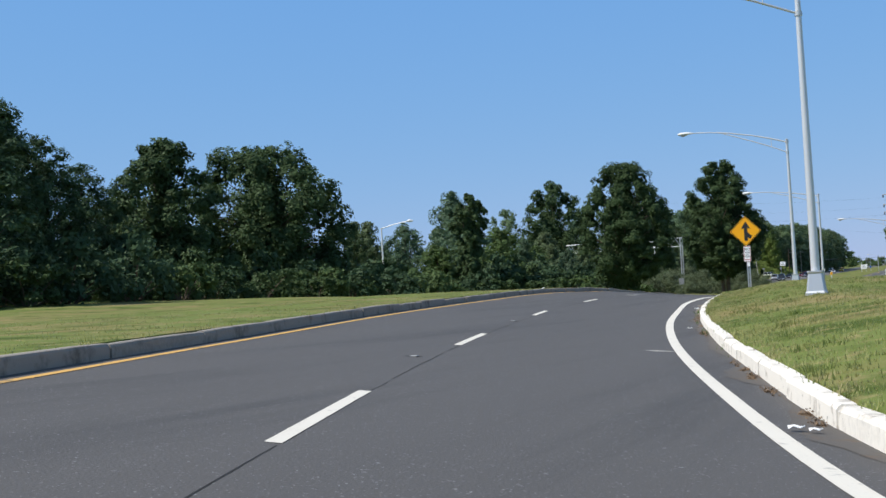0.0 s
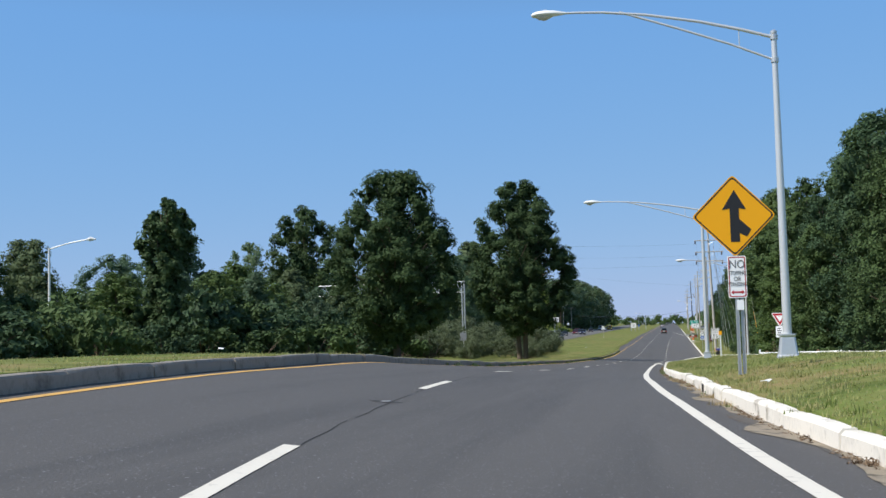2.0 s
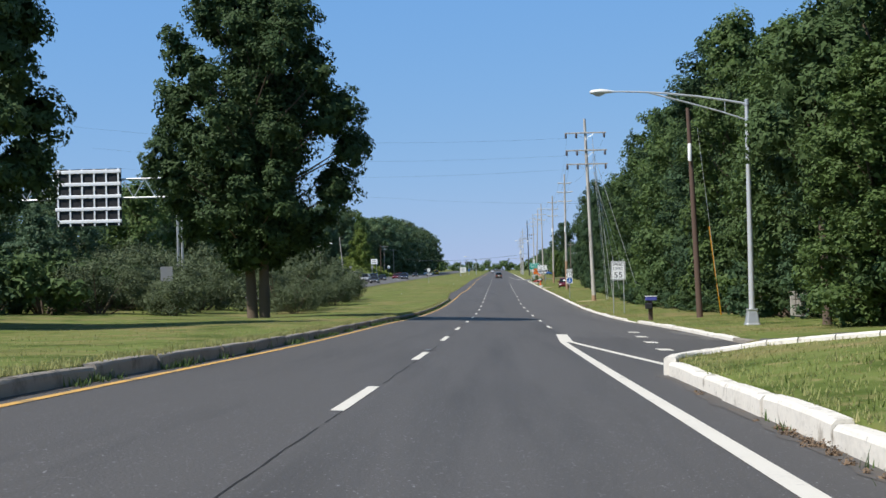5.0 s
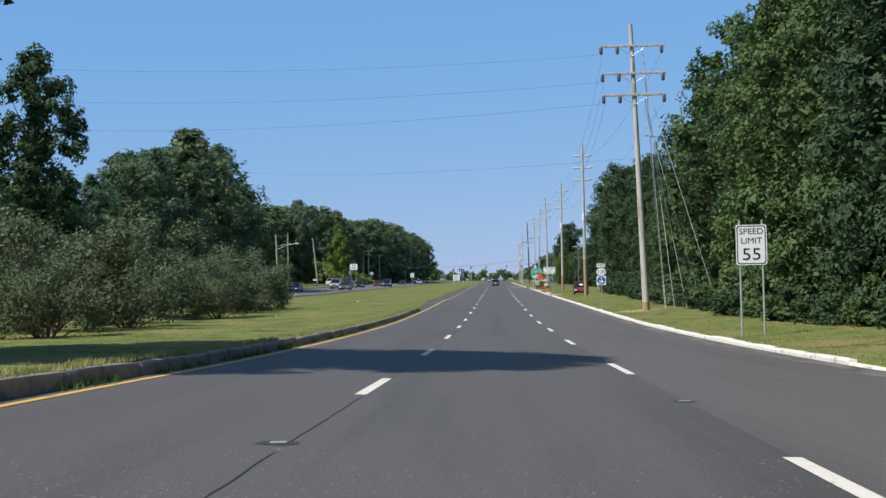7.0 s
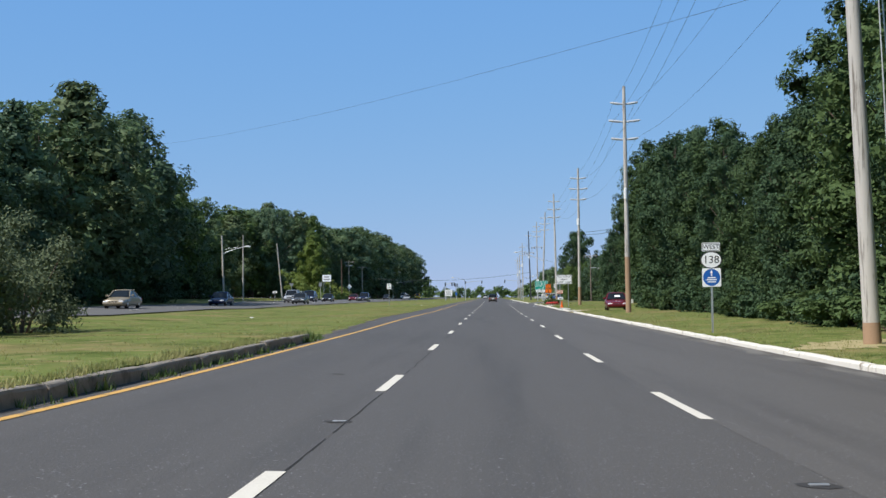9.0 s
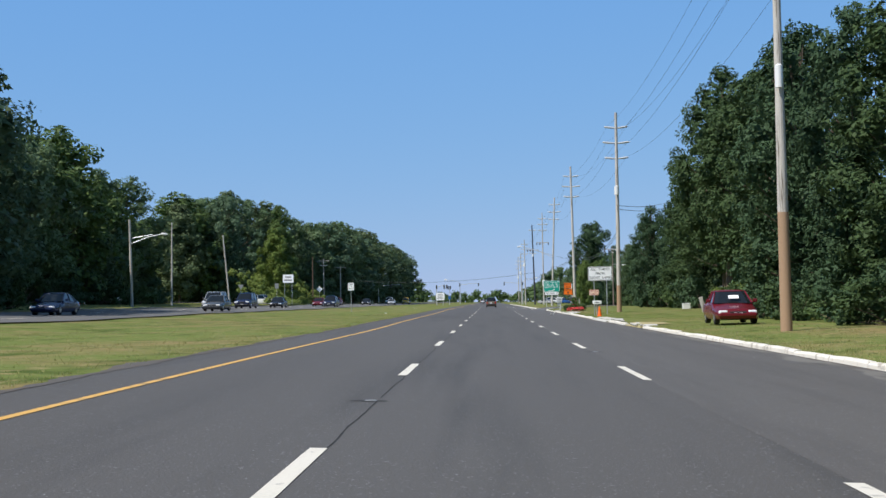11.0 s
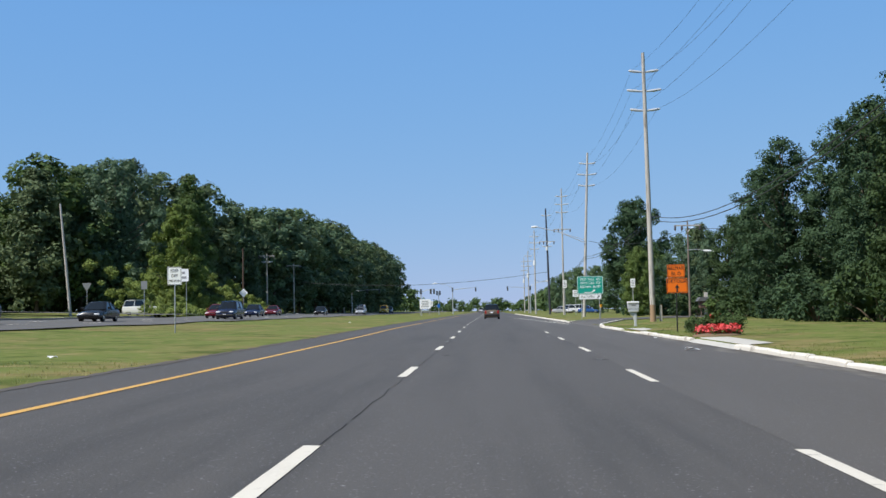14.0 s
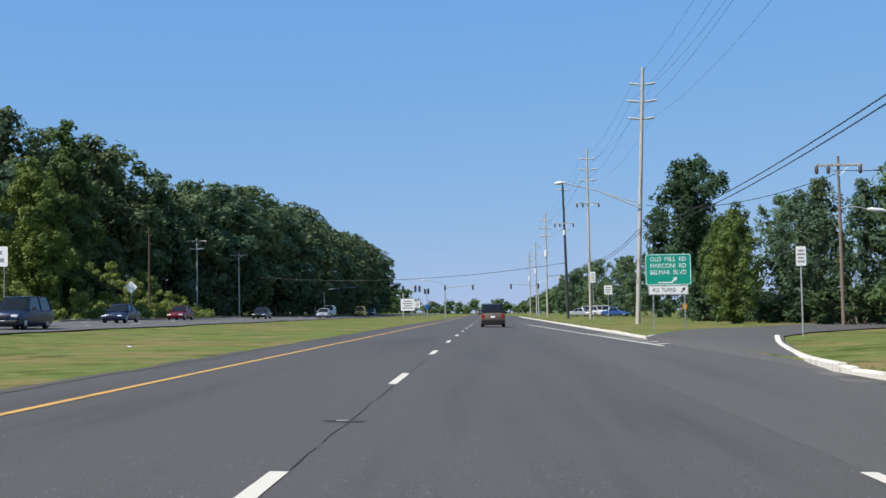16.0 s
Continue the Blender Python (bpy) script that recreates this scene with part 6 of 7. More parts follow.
# woods on the outer side of the ramp
# darker-leaved copies: this wood's shade is put into the leaf colour
shady = [edges[6], edges[2]]
for x, y, h in ((-50, 58, 12.5), (-52, 68, 9.5), (-60, 58, 15), (-62, 76, 11), (-64, 64, 15.5), (-44, 50, 11.5), (-50, 62, 10.5), (-54, 42, 12), (-54, 72, 8), (-57, 64.5, 14.2), (-62, 86, 9.5), (-66, 72, 13), (-66, 92, 12), (-62, 116, 9), (-58, 122, 8), (-68, 146, 11), (-60, 162, 14), (-66, 172, 17), (-52, 176, 8.5), (-72, 150, 11.5),
                (-80, 185, 13), (-70, 205, 13), (-50, 160, 8), (-47, 148, 8), (-49, 186, 9.5), (-60, 218, 14), (-52, 212, 12), (-46, 136, 7.5),
                (-50, 126, 6.5), (-52, 133, 7), (-46, 196, 9), (-48, 222, 12), (-43, 154, 7), (-45, 168, 8), (-42, 180, 7), (-55, 148, 9), (-56, 187, 11)):
    plant(shady if y < 125 else protos[1:2] + protos[3:], x, y, h, rnd, 1.2)


# ---------------------------------------------------------------- shrubs
def shrub(x, y, high, wide, label, seed, mat, count, size, group=""):
    r = random.Random(seed)
    cl = [(wide * math.sqrt(r.random()) * math.cos(a), wide * math.sqrt(r.random()) * math.sin(a), high * r.uniform(0.08, 0.8), high * r.uniform(0.16, 0.3)) for a in (r.uniform(0, 6.28) for _ in range(26))]
    t = thing("shrub", (x, y, ground_z(x, y)), label, "shrub", group)
    m = Mesh()
    for c in cl[::2]:
        m.tube([(c[0] * 0.1, c[1] * 0.1, -0.2), (c[0] * 0.5, c[1] * 0.5, c[2] * 0.5), c[:3]], [0.06, 0.04, 0.015], 5, False)
    part("stem", m, "bark", t)
    part("foliage", leaves("foliage", cl, count, size, mat, seed, inner=(0.17, 1.75)), mat, t)
    return t


OLIVE = "grey-green wild olive shrub growing on the median"
olive = [shrub(-27.6, 186, 4.2, 3.0, OLIVE, 71, "olive_leaf", 11000, 0.066, "median shrubs"), shrub(-29.5, 197, 4.6, 3.2, OLIVE, 72, "olive_leaf", 11000, 0.066, "median shrubs")]
for x, y, s in ((-31, 207, 1.15), (-28.2, 215, 0.85), (-28.6, 223.5, 0.9), (-28.7, 230, 0.86), (-32.5, 232, 1.0), (-33, 218, 1.0), (-34, 190, 1.1), (-36, 202, 1.2), (-26.4, 191.5, 0.62), (-25.6, 181, 0.5), (-33, 181, 0.9), (-38, 185, 1.0), (-31.5, 174, 0.7), (-36, 174, 0.85),
                (-26.6, 207, 0.55), (-40, 195, 1.2), (-30.5, 227, 0.75), (-38, 212, 1.1)):
    copy_thing(rnd.choice(olive), Matrix.LocRotScale((x, y, ground_z(x, y) - 0.05), Euler((0, 0, rnd.uniform(0, 6))), (s, s, s * rnd.uniform(0.85, 1.1))))
# leaves picked dark: shade under the trees is put into the undergrowth's colour
UNDER = "low tangled green shrub at the foot of the woods"
under = [shrub(-44, 92, 3.4, 2.8, UNDER, 73, "dusk_leaf", 2400, 0.145, "undergrowth"), shrub(-43, 84, 2.6, 2.6, UNDER, 74, "wood_leaf", 2400, 0.145, "undergrowth"), shrub(-45, 100, 3.0, 2.6, UNDER, 75, "oak_leaf", 2400, 0.14, "undergrowth")]


def scrub(x, y, s):
    copy_thing(rnd.choice(under), Matrix.LocRotScale((x, y, ground_z(x, y) - 0.05), Euler((0, 0, rnd.uniform(0, 6))), (s * rnd.uniform(0.85, 1.2), s * rnd.uniform(0.85, 1.2), s * rnd.uniform(0.8, 1.2))))


for k in range(26):
    scrub(-44 + rnd.uniform(-2.5, 1.5) + (2 if k < 6 else 0), 46 + 4.6 * k, rnd.uniform(0.7, 1.15))
    scrub(-50 + rnd.uniform(-2.5, 2.5), 48 + 4.6 * k, rnd.uniform(0.9, 1.5))
for k in range(16):
    scrub(-40.5 + rnd.uniform(-2, 2), 128 + 5.6 * k, rnd.uniform(0.9, 1.4))
    scrub(-45.5 + rnd.uniform(-2, 2), 128 + 5.6 * k, rnd.uniform(1.2, 1.7))
for k in range(44):
    y = 121 + 4.2 * k
    scrub(0.9 + rnd.uniform(-0.6, 0.8) + (2.0 if y < 133 else 0) + (1.0 if y > 255 else 0), y, rnd.uniform(0.4, 0.8))
for k in range(36):
    y = 300 + 5.0 * k + rnd.uniform(-1, 1)
    if 316 < y < 352:
        scrub(13 + rnd.uniform(-1, 1), y, rnd.uniform(1.0, 1.5))
        continue
    scrub(7.0 + rnd.uniform(-0.8, 1.5) - (2.5 if y < 320 else 0) + (2.0 if 385 < y < 440 else 0), y, rnd.uniform(0.6, 1.1))
for k in range(42):
    y = 235 + 7.0 * k
    if not 424 < y < 500:
        scrub(front_x(y) + 3.6 + rnd.uniform(-0.8, 0.8), y, rnd.uniform(0.8, 1.3))
reeds = []
for _ in range(260):
    y = rnd.uniform(438, 516)
    x = rnd.uniform(-57, -47.8)
    up = 0.7 + max(0, -48.5 - x) * 0.55
    reeds.append((x, y, rnd.uniform(0.1, up) + max(0, -48.5 - x) * 0.15, rnd.uniform(0.35, 0.8)))
t = tagged(thing("weeds", (0, 0, -1.35), "tall yellow-green weeds on the opposite verge", "weeds"), kind="stuff")
part("foliage", leaves("foliage", reeds, 60000, 0.105, "reed_leaf", 77), "reed_leaf", t)

hedge_row = []
for k in range(90):
    hedge_row.append((5.6 + rnd.uniform(-0.9, 0.9), rnd.uniform(314, 332), rnd.uniform(0.2, 1.9), rnd.uniform(0.35, 0.6)))
t = thing("hedge", (0, 0, ground_z(6, 310)), "loose bright green hedge at the edge of a lawn", "hedge")
part("foliage", leaves("foliage", hedge_row, 26000, 0.06, "lit_leaf", 86), "lit_leaf", t)
part("stem", Mesh().tube([(5.6, 315, -0.2), (5.6, 318, 0.6), (5.6, 324, 0.7), (5.6, 331, 0.4)], 0.05, 6).tube([(5.6, 323, -0.2), (5.6, 323.4, 1.2)], 0.05, 6), "bark", t)
# low weeds at the foot of the roadside woods
low = random.Random(17)
y = 174.0
while y < 262:
    s = low.uniform(0.26, 0.46)
    x = low.uniform(-0.5, 0.7) + (1.0 if y > 254 else 0)
    copy_thing(low.choice(under), Matrix.LocRotScale((x, y, ground_z(x, y) - 0.05), Euler((0, 0, low.uniform(0, 6))), (s * 1.2, s * 1.4, s)))
    y += low.uniform(2.0, 3.4)
# far woods closing the view ahead
belt = []
for k in range(560):
    x, y = -470 + 1.6 * k + rnd.uniform(-1, 1), 1000 + rnd.uniform(0, 60)
    belt.append((x, y, rnd.uniform(-1, 3.5), rnd.uniform(2.5, 4.0)))
for k in range(64):
    y, side = 742 + 8 * (k // 2), k % 2
    x = -54 - rnd.uniform(0, 14) if side else 9 + rnd.uniform(0, 14)
    for lv in range(5 if side else 3):
        belt.append((x + rnd.uniform(-1, 1), y + rnd.uniform(-1, 1), 0.2 + 2.2 * lv, rnd.uniform(2.0, 3.0)))
tagged(new("far_woods", leaves("far_woods", belt, 46000, 0.8, "wood_leaf", 78)), "distant dark green line of trees", "woods", kind="stuff")
hedge = []
for k in range(130):
    for x, y, top in ((rnd.uniform(15, 34), 100 + 2.8 * k, 3), (rnd.uniform(-100, -74), 30 + 3.8 * k, 3)):
        for lv in range(top):
            hedge.append((x + rnd.uniform(-0.8, 0.8), y + rnd.uniform(-0.8, 0.8), ground_z(x, y) + 1.0 + 2.8 * lv, rnd.uniform(2.0, 2.8)))
tagged(new("deep_woods", leaves("deep_woods", hedge, 90000, 0.42, "wood_leaf", 79)), "dim dense foliage deeper in the woods", "woods", kind="stuff")


# ---------------------------------------------------------------- cars
def section(y, half, z0, z1, crown=0.06, tuck=0.08):
    """One cross-section of a car's body, from sill to shoulder."""
    m = (z0 + z1) / 2
    return [(-half + tuck, y, z0), (-half + 0.02, y, z0 + 0.1), (-half, y, m), (-half + 0.02, y, z1 - 0.08), (-half + 0.1, y, z1), (-half * 0.4, y, z1 + crown),
            (half * 0.4, y, z1 + crown), (half - 0.1, y, z1), (half - 0.02, y, z1 - 0.08), (half, y, m), (half - 0.02, y, z0 + 0.1), (half - tuck, y, z0)]


WHEEL = Mesh().tube([(-0.11, 0, 0), (-0.09, 0, 0), (0.09, 0, 0), (0.11, 0, 0)], [0.27, 0.325, 0.325, 0.27], 20).data("tyre", "tyre", True)
RIM = Mesh().tube([(-0.115, 0, 0), (-0.1, 0, 0), (0.1, 0, 0), (0.115, 0, 0)], [0.18, 0.21, 0.21, 0.18], 14).data("rim", "rim", True)


def car(name, x, y, paint, label, style="sedan", turn=0.0, z=None, group="", roof=None):
    """A car whose front looks along -y; turn in degrees."""
    t = thing(name, (x, y, (ground_z(x, y) + 0.07) if z is None else z), label, "car", group, turn)
    tall = {"sedan": 1.42, "suv": 1.75, "van": 1.95}[style]
    long, half = {"sedan": (4.6, 0.88), "suv": (4.8, 0.93), "van": (4.9, 0.94)}[style]
    belt = tall * 0.62 if style == "sedan" else tall * 0.58
    hood = belt - (0.16 if style == "sedan" else 0.1)
    f, r = -long / 2, long / 2
    nose = [(f, half * 0.7, 0.36, hood - 0.28), (f + 0.1, half * 0.9, 0.24, hood - 0.14), (f + 0.5, half * 0.98, 0.2, hood - 0.05), (f + 1.25, half, 0.2, hood + 0.03), (f + 1.6, half, 0.2, belt)]
    tail = [(r - 0.9, half, 0.2, belt), (r - 0.35, half * 0.98, 0.22, belt - 0.02), (r - 0.08, half * 0.92, 0.28, belt - 0.06), (r, half * 0.8, 0.4, belt - 0.2)]
    if style != "sedan":
        tail = [(r - 0.9, half, 0.22, belt), (r - 0.3, half, 0.24, belt), (r - 0.05, half * 0.97, 0.3, belt), (r, half * 0.9, 0.38, belt - 0.06)]
    part("body", Mesh().loft([section(*q) for q in nose + tail]), "paint_" + paint, t, smooth=True)
    # glasshouse: sloping screens and sides, roof panel above
    if style == "sedan":
        base, top = (f + 1.35, r - 0.75), (f + 2.1, r - 1.45)
    else:
        base, top = (f + 1.3, r - 0.06), (f + 2.0, r - 0.35)
    hb, ht, zb, zt = half - 0.08, half - 0.26, belt - 0.02, tall - 0.06
    lower = [(-hb, base[0] + 0.12, zb), (-hb * 0.75, base[0], zb), (hb * 0.75, base[0], zb), (hb, base[0] + 0.12, zb), (hb, base[1] - 0.1, zb), (hb * 0.8, base[1], zb), (-hb * 0.8, base[1], zb), (-hb, base[1] - 0.1, zb)]
    upper = [(-ht, top[0] + 0.1, zt), (-ht * 0.75, top[0], zt), (ht * 0.75, top[0], zt), (ht, top[0] + 0.1, zt), (ht, top[1] - 0.08, zt), (ht * 0.8, top[1], zt), (-ht * 0.8, top[1], zt), (-ht, top[1] - 0.08, zt)]
    part("glasshouse", Mesh().loft([lower, upper]), "car_glass", t, "dark tinted glass")
    crown = [[(px * k, (py - (top[0] + top[1]) / 2) * k + (top[0] + top[1]) / 2, zz) for px, py, _ in upper] for k, zz in ((1.02, zt - 0.03), (1.03, zt + 0.005), (0.85, zt + 0.05), (0.4, zt + 0.065))]
    part("roof", Mesh().loft(crown), "paint_" + (roof or paint), t, smooth=True)
    pil = "paint_" + (roof or paint)
    for i in (0, 3, 4, 7):
        a, b = Vector(lower[i]), Vector(upper[i])
        part("pillar", Mesh().tube([a * 1.0, b], [0.045, 0.035], 6), pil, t)
    for sx in (-1, 1):
        ym = (base[0] + base[1]) / 2 + 0.1
        part("pillar", Mesh().tube([(sx * (hb + 0.004), ym, zb), (sx * (ht + 0.004), ym, zt)], 0.04, 6), pil, t)
        part("mirror", Mesh().box((sx * (half + 0.08), base[0] + 0.35, belt + 0.08), (0.2, 0.1, 0.15), cut=0.03), "paint_" + paint if style == "sedan" else "black_trim", t)
        part("headlight", Mesh().box((sx * half * 0.66, f + 0.12, hood - 0.22), (half * 0.42, 0.22, 0.16), cut=0.04), "head_lamp", t, "clear headlight")
        part("tail_light", Mesh().box((sx * half * 0.78, r - 0.06, belt - 0.2), (0.24, 0.14, 0.2 if style == "sedan" else 0.36), cut=0.03), "tail_red", t, "red tail light")
        for wy in (f + 0.85, r - 0.95):
            w = part("wheel", WHEEL, "tyre", t, at=(sx * (half - 0.13), wy, 0.325))
            part("rim", RIM, "rim", w)
    part("grille", Mesh().box((0, f + 0.02, hood - 0.26), (half * 0.75, 0.1, 0.14), cut=0.02), "black_trim", t)
    part("front_bumper", Mesh().box((0, f + 0.1, 0.4), (half * 1.75, 0.3, 0.2), cut=0.06), "paint_" + paint if style == "sedan" else "black_trim", t)
    part("rear_bumper", Mesh().box((0, r - 0.06, 0.48), (half * 1.85, 0.26, 0.24), cut=0.06), "paint_" + paint if style == "sedan" else "black_trim", t)
    part("number_plate", Mesh().box((0, r + 0.03, 0.78 if style != "sedan" else 0.7), (0.34, 0.02, 0.16)), "sign_white", t)
    part("number_plate", Mesh().box((0, f - 0.02, 0.42), (0.34, 0.02, 0.15)), "sign_white", t)
    part("chassis", Mesh().box((0, 0, 0.28), (half * 1.6, long * 0.9, 0.2), cut=0.04), "black_trim", t)
    return t


car("car", -12.5, 452, "tan", "tan sport utility vehicle with dark glass and black trim", "suv", 180, road_z(-12.5, 452), roof="black")
c = car("car", -2.65, 287.5, "maroon", "parked maroon sedan with a paper notice in its windscreen", "sedan", -3, ground_z(-2.65, 287.5) + 0.03)
part("notice", Mesh().box((0.05, -0.82, 1.12), (0.42, 0.02, 0.2), pose(0, 0, 0, -48, 0, 0)), "sign_white", c, "white paper notice")
TRAFFIC = "oncoming traffic"
for x, y, paint, style, text in ((-40.4, 279, "gold", "sedan", "pale gold sedan in the opposite lanes"), (-40.2, 311, "navy", "sedan", "dark blue sedan in the opposite lanes"),
                                 (-37.2, 343, "grey", "sedan", "dark grey sedan in the opposite lanes"), (-40.6, 357, "silver", "suv", "silver sport utility car in the opposite lanes"),
                                 (-40.3, 371, "navy", "suv", "dark blue sport utility car in the opposite lanes"), (-40.5, 393, "black", "sedan", "black sedan in the opposite lanes"),
                                 (-37.4, 422, "navy", "suv", "dark blue sport utility car in the opposite lanes"), (-40.4, 430, "maroon", "sedan", "dark red sedan in the opposite lanes"),
                                 (-40.4, 449, "navy", "sedan", "dark blue sedan in the opposite lanes"), (-43.4, 478, "maroon", "sedan", "dark red sedan in the opposite lanes"),
                                 (-40.4, 505, "black", "sedan", "black sedan in the opposite lanes"), (-37.4, 538, "silver", "sedan", "silver sedan in the opposite lanes"),
                                 (-40.3, 566, "white", "van", "white van in the opposite lanes"), (-37.5, 590, "yellow", "van", "yellow van in the opposite lanes"), (-40.4, 640, "grey", "suv", "dark grey car in the opposite lanes")):
    car("car", x, y, paint, text, style, 0, group=TRAFFIC)
for x, y, paint, style, text, turn in ((-52.3, 444.9, "white", "suv", "white sport utility car parked on the far verge", 70), (2.4, 556, "silver", "sedan", "silver sedan parked by the roadside", 60), (4.6, 557.5, "white", "suv", "white sport utility car parked by the roadside", 60),
                                       (6.6, 556.5, "white", "suv", "white sport utility car parked by the roadside", 60), (7.4, 551, "blue", "sedan", "blue sedan parked by the roadside", 65), (-66, 400, "white", "van", "white van parked behind the verge", 80)):
    car("car", x, y, paint, text, style, turn)
car("car", -17.0 + 1.2, 760, "white", "white car far ahead in the near lanes", "van", 180, road_z(-15.8, 760))

# ---------------------------------------------------------------- flower bed by the driveway
g = ground_z(-4.6, 352.4)
t = thing("flower_bed", (-4.6, 352.4, g), "bed of coral red flowers beside a concrete driveway", "flower bed")
part("soil", Mesh().tube([(0, 0, -0.1), (0, 0, 0.05), (0, 0, 0.1)], [0.95, 0.85, 0.55], 18), "soil", t, smooth=True)
r = random.Random(4)
fl = [(0.72 * math.sqrt(r.random()) * math.cos(a), 0.6 * math.sqrt(r.random()) * math.sin(a), r.uniform(0.12, 0.3), r.uniform(0.12, 0.22)) for a in (r.uniform(0, 6.28) for _ in range(60))]
part("blossom", leaves("blossom", fl, 2600, 0.05, "flower_red", 81), "flower_red", t, "coral red blossom")
part("foliage", leaves("foliage", [(a, b, c * 0.6, d) for a, b, c, d in fl], 900, 0.06, "vine_leaf", 82), "vine_leaf", t)
for dx, dy, s in ((-0.6, 0.6, 1.0), (0.6, 0.7, 1.2)):
    t = thing("boxwood", (-4.6 + dx, 352.4 + dy, g), "clipped dark green boxwood ball behind flowers", "shrub", "clipped boxwoods")
    part("foliage", leaves("foliage", [(0.28 * s * math.cos(k * 2.4), 0.28 * s * math.sin(k * 2.4), 0.22 * s + 0.05 * (k % 7), 0.25 * s) for k in range(14)], 2600, 0.035, "wood_leaf", 83), "wood_leaf", t)
    part("stem", Mesh().tube([(0, 0, -0.1), (0, 0, 0.35)], 0.03, 6), "bark", t)
t = thing("rose_bush", (-4.6, 353.2, g), "tall climbing rose bush with red blooms", "shrub")
part("stem", Mesh().tube([(0, 0, -0.1), (0.05, 0, 0.6), (0.1, 0, 1.2)], 0.025, 6).tube([(0, 0, -0.1), (-0.1, 0.05, 0.7), (0.2, 0, 1.3)], 0.02, 6), "bark", t)
part("foliage", leaves("foliage", [(0.1 * math.cos(k), 0.15 * math.sin(2 * k), 0.25 + 0.09 * k, 0.22) for k in range(12)], 900, 0.055, "vine_leaf", 84), "vine_leaf", t)
part("bloom", leaves("bloom", [(0.15 * math.cos(k * 2) + 0.05, 0.15 * math.sin(2 * k), 0.5 + 0.1 * k, 0.12) for k in range(5)], 90, 0.04, "flower_red", 85), "flower_red", t, "red blooms")
t = thing("mailbox", (-4.75, 353.9, ground_z(-4.75, 353.9)), "dark brown roofed mailbox on a weathered post among flowers", "mailbox")
part("beam", Mesh().box((0.05, 0, 0.75), (0.12, 0.12, 1.7)), "pole_wood", t)
part("box", Mesh().box((0.05, 0, 1.14), (0.5, 0.4, 0.26), cut=0.02), "dark_pole", t)
part("lid", Mesh().prism([(-0.3, 1.27), (0.4, 1.27), (0.3, 1.42), (-0.2, 1.42)], -0.28, 0.28), "bar_grey", t, "dark hipped roof")
t = thing("garden_shed", (9.8, 352.5, ground_z(9.8, 352.5)), "low dark red wooden shed in the shade of lawn trees", "shed")
for k in range(9):
    part("plank", Mesh().box((-0.9 + 0.225 * k, 0, 0.75), (0.215, 0.05, 1.7), cut=0.01), "shed_red", t)
part("side_wall", Mesh().box((-1.0, 0.75, 0.75), (0.06, 1.5, 1.7)), "shed_red", t)
# dark sheet on the planks stands for shade in an open doorway
part("door", Mesh().box((0.45, -0.04, 0.65), (0.6, 0.04, 1.3), cut=0.01), "bar_grey", t, "dark sheet for the shaded doorway")
part("roof", Mesh().prism([(-1.25, 1.55), (0, 2.1), (1.25, 1.55), (1.25, 1.63), (0, 2.19), (-1.25, 1.63)], -0.3, 1.6), "sign_back", t, "dull grey roof")
t = thing("lawn_crate", (5.6, 349.5, ground_z(5.6, 349.5)), "white box standing on the lawn before trees", "box")
part("box", Mesh().box((0, 0, 0.25), (0.7, 0.5, 0.5), cut=0.03), "lamp_white", t)
part("lid", Mesh().box((0, 0, 0.52), (0.76, 0.56, 0.05), cut=0.02), "sign_white", t)
t = thing("leaning_board", (2.3, 322, ground_z(2.3, 322)), "weathered grey board leaning in the lawn", "board")
part("board", Mesh().box((0, 0, 0.5), (0.28, 0.06, 1.3), pose(0, 0, 0, 0, -14, 0), cut=0.01), "pole_wood", t)
part("stake", Mesh().box((0.06, 0.06, 0.2), (0.06, 0.05, 0.8)), "pole_wood", t)

# litter on grass and road
for x, y, s in ((-7.3, 341.5, 0.4), (-22, 75, 0.18), (-23.5, 206, 0.16), (-24, 246, 0.2), (-19, 96, 0.14), (-0.5, 12.8, 0.15), (-0.34, 12.75, 0.12), (-4.75, 31.2, 0.14), (-6.9, 44, 0.2), (-8.1, 62.5, 0.16), (-21, 331, 0.18), (-22.5, 392, 0.2), (-6.4, 355.5, 0.15)):
    zz = max(ground_z(x, y), road_z(x, y)) + 0.02
    rr = random.Random(int(y))
    pts = [(s * rr.uniform(0.4, 0.6) * math.cos(a), s * rr.uniform(0.25, 0.4) * math.sin(a), rr.uniform(0, 0.25) * s) for a in (2 * math.pi * k / 7 for k in range(7))]
    m = Mesh().add(pts + [(a, b, c + 0.008) for a, b, c in pts], [tuple(reversed(range(7))), tuple(range(7, 14))] + [(k, (k + 1) % 7, (k + 1) % 7 + 7, k + 7) for k in range(7)])
    ob = part("litter", m, "sign_white", at=(x, y, zz))
    tagged(ob, "scrap of crumpled white paper litter", "litter", "scraps of litter")


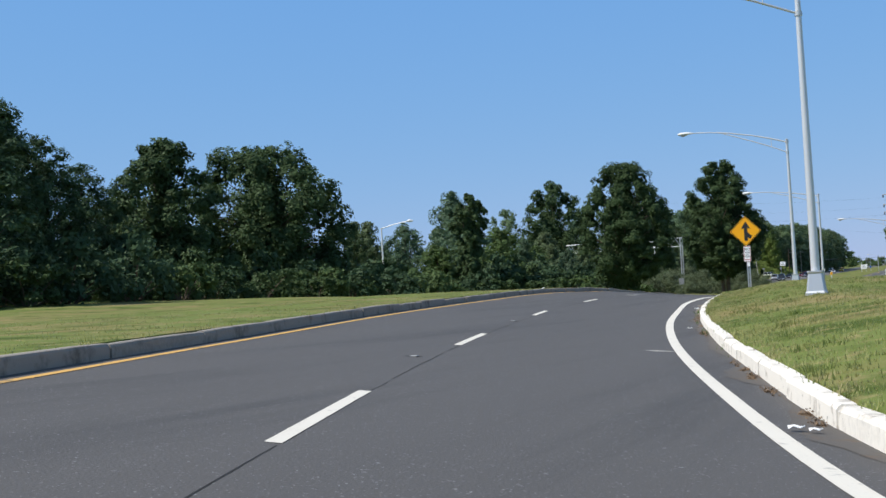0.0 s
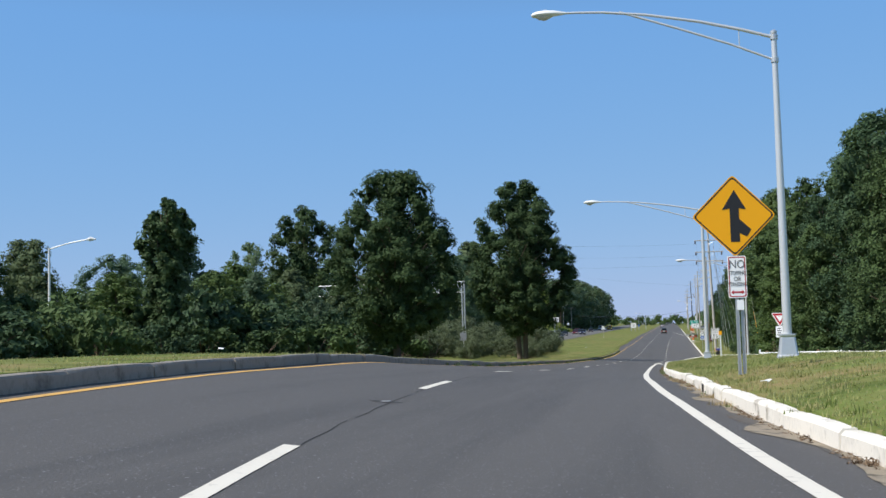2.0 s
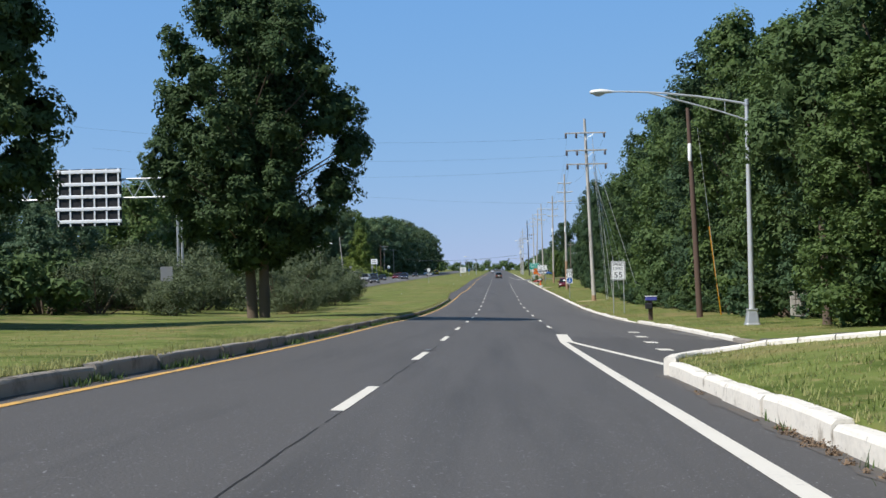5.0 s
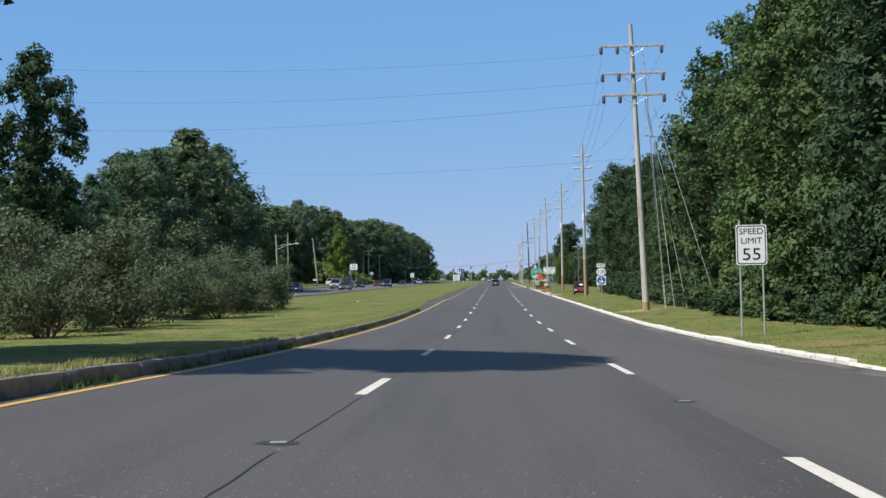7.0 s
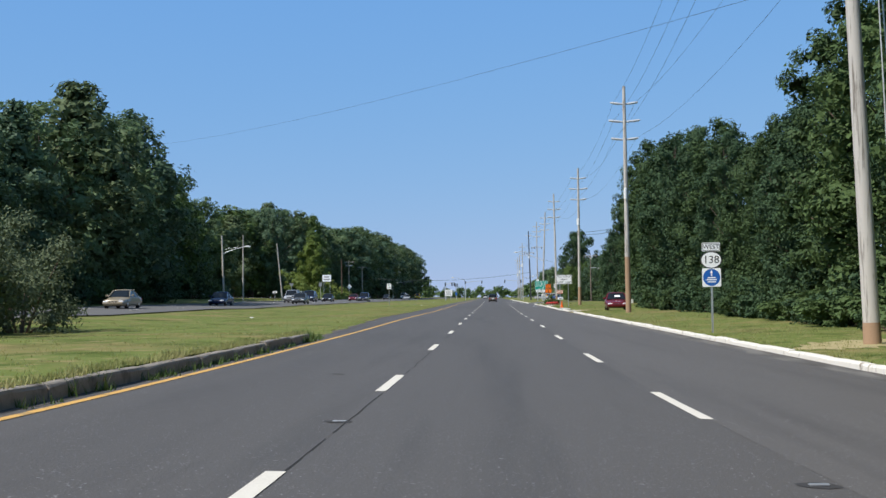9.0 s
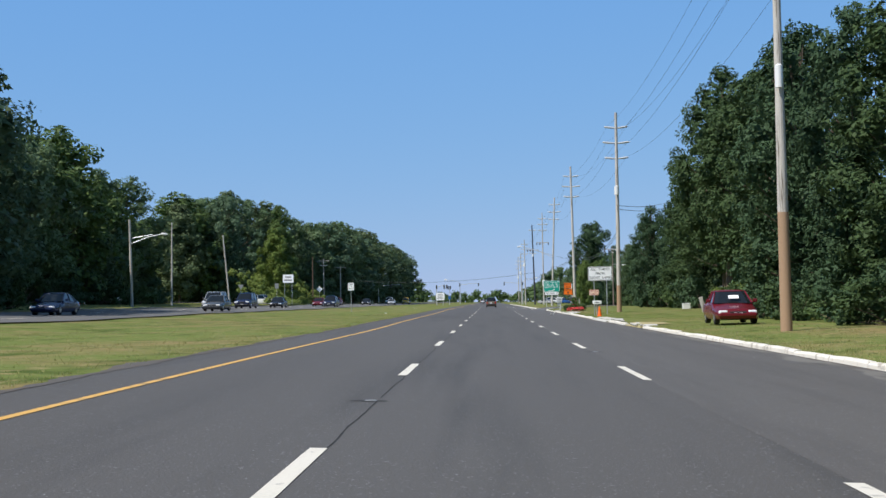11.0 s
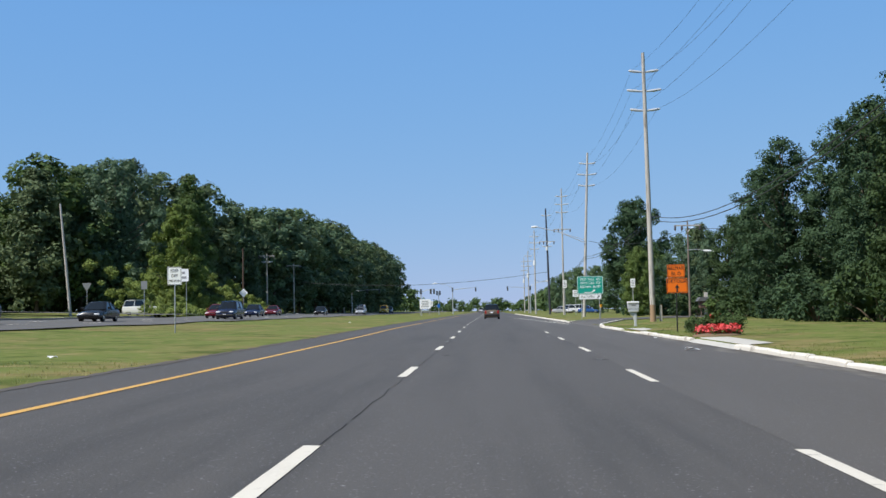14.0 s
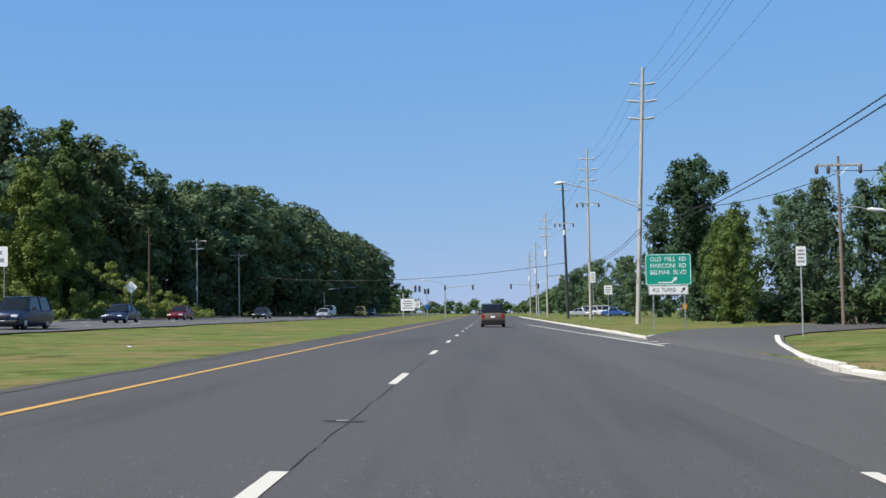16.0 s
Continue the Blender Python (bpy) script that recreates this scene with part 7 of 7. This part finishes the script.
# ---------------------------------------------------------------- grass blades near the road
def blades(name, spots, tall, label, seed, mat="blades"):
    """Tufts of bent blades at (x, y, z, height factor)."""
    r = np.random.RandomState(seed)
    p = np.repeat(np.array(spots, float), 6, axis=0)
    n = len(p)
    ang, tilt = r.uniform(0, 6.28, n), r.uniform(0.1, 0.75, n)
    h = tall * p[:, 3] * r.uniform(0.5, 1.25, n)
    w = r.uniform(0.005, 0.011, n) + h * 0.03
    base = p[:, :3] + np.stack([r.normal(0, 0.05, n), r.normal(0, 0.05, n), np.full(n, -0.02)], axis=1)
    out = np.stack([np.cos(ang), np.sin(ang), np.zeros(n)], axis=1)
    side = np.stack([-np.sin(ang), np.cos(ang), np.zeros(n)], axis=1)
    tip = base + out * (h * tilt)[:, None] + np.array([0, 0, 1]) * h[:, None]
    v = np.stack([base - side * w[:, None], base + side * w[:, None], tip], axis=1).reshape(-1, 3)
    me = bpy.data.meshes.new(name)
    me.vertices.add(len(v))
    me.vertices.foreach_set("co", v.astype(np.float32).ravel())
    me.loops.add(3 * n)
    me.loops.foreach_set("vertex_index", np.arange(3 * n, dtype=np.int32))
    me.polygons.add(n)
    me.polygons.foreach_set("loop_start", np.arange(0, 3 * n, 3, dtype=np.int32))
    me.materials.append(MATS[mat])
    me.update(calc_edges=True)
    return tagged(new(name, me), label, "grass", kind="stuff")


r = random.Random(9)
spots = []
for _ in range(30000):
    y = r.uniform(2, 124)
    d = 0.23 + 9.0 * r.random() ** 1.3
    x = right_edge(y) + d
    if y > 112 and d > 2 + (124 - y) * 0.5:
        continue
    spots.append((x, y, ground_z(x, y), r.uniform(0.7, 1.3) * (1.3 if d < 0.4 else 1) * (1.25 if noise.noise(Vector((x * 0.4, y * 0.4, 1))) > 0.2 else 1)))
blades("verge_grass", spots, 0.055, "ragged straw-green grass blades on the near verge", 91, "dry_blades")
spots = []
for y0, n in ((64.3, 50), (69.5, 25), (72.75, 40), (67.4, 14), (61.5, 18), (76.5, 20)):
    for _ in range(n):
        y = r.gauss(y0, 0.22)
        x = right_edge(y) + r.uniform(-0.25, 0.3)
        spots.append((x, y, road_z(x, y), r.uniform(0.6, 1.6)))
blades("dry_weeds", spots, 0.08, "dry brown weeds in the broken kerb joints", 94, "straw_blades")
spots = []
for _ in range(420):
    y = r.uniform(2, 120)
    x0 = right_edge(y) + 0.3 + 7.0 * r.random() ** 1.4
    for _ in range(r.randrange(3, 12)):
        x, yy = x0 + r.gauss(0, 0.12), y + r.gauss(0, 0.16)
        spots.append((x, yy, ground_z(x, yy), r.uniform(0.6, 1.5)))
blades("verge_tufts", spots, 0.085, "taller green tufts of unmown grass on the near verge", 95, "blades")
spots = []
for _ in range(22000):
    y = r.uniform(8, 330)
    d = 0.23 + 12.0 * r.random() ** 1.5
    x = left_edge(y) - d
    spots.append((x, y, ground_z(x, y), r.uniform(0.7, 1.3) * (1.3 if d < 0.4 else 1)))
blades("median_grass", spots, 0.05, "mown grass blades along the median", 92, "dry_blades")
spots = []
for _ in range(16000):
    y = r.uniform(140, 384)
    d = 0.23 + 5.0 * r.random() ** 1.8
    x = right_edge(y) + d
    if 291 < y < 298 and x < -4.4 or 299 < y < 311 and x < -3.4 or 308 < y < 318 and x < -5.0 or 342 < y < 351 or 365 < y < 372.6 and x < -4.9:
        continue
    spots.append((x, y, ground_z(x, y), r.uniform(0.7, 1.3)))
blades("lawn_grass", [s for s in spots if s[1] > 300], 0.05, "mown grass blades beside the low kerb", 93)
blades("roadside_grass", [s for s in spots if s[1] <= 300], 0.06, "dry yellowing grass blades beside the low kerb", 97, "dry_blades")
spots = []
for _ in range(5200):
    y = r.uniform(85, 223)
    if noise.noise(Vector((y * 0.5, 3, 3))) < (-0.1 if y > 150 else 0.0):
        continue
    x = left_edge(y) + r.uniform(-0.3, 0.12)
    spots.append((x, y, road_z(x, y), r.uniform(0.4, 1.0)))
for _ in range(130):
    y = r.gauss(220.8, 0.8) if r.random() < 0.8 else r.gauss(204, 0.5)
    x = left_edge(y) + r.uniform(-0.35, 0.05)
    spots.append((x, y, road_z(x, y), r.uniform(1.0, 1.9)))
for _ in range(260):
    y = r.uniform(20, 120)
    x = right_edge(y) - r.uniform(0.0, 0.12)
    if noise.noise(Vector((y * 0.6, 8, 3))) > 0.1:
        spots.append((x, y, road_z(x, y), r.uniform(0.4, 1.0)))
blades("kerb_weeds", spots, 0.16, "dark weeds rooted at the foot of the kerb", 94, "vine_leaf")

spots = []
for _ in range(6000):
    y = r.uniform(100, 222)
    x = left_edge(y) - r.uniform(0.1, 0.34) * (1 if noise.noise(Vector((y * 0.7, 6, 3))) > 0 else 1.6)
    spots.append((x, y, ground_z(x, y) + 0.02, r.uniform(0.4, 1.1)))
blades("kerb_grass", spots, 0.09, "uncut grass hanging over the kerb's top", 96, "dry_blades")

# dead leaves and grit drifted against the near kerb
piles = []
for k in range(70):
    y = r.uniform(12, 122)
    for _ in range(4):
        yy = y + r.gauss(0, 0.35)
        piles.append((right_edge(yy) - r.uniform(0.02, 0.16), yy, road_z(right_edge(yy), yy) + 0.005, r.uniform(0.03, 0.09)))
tagged(new("gutter_debris", leaves("gutter_debris", piles, 9000, 0.012, "soil", 95)), "dry brown leaves and grit against the kerb", "debris", kind="stuff")
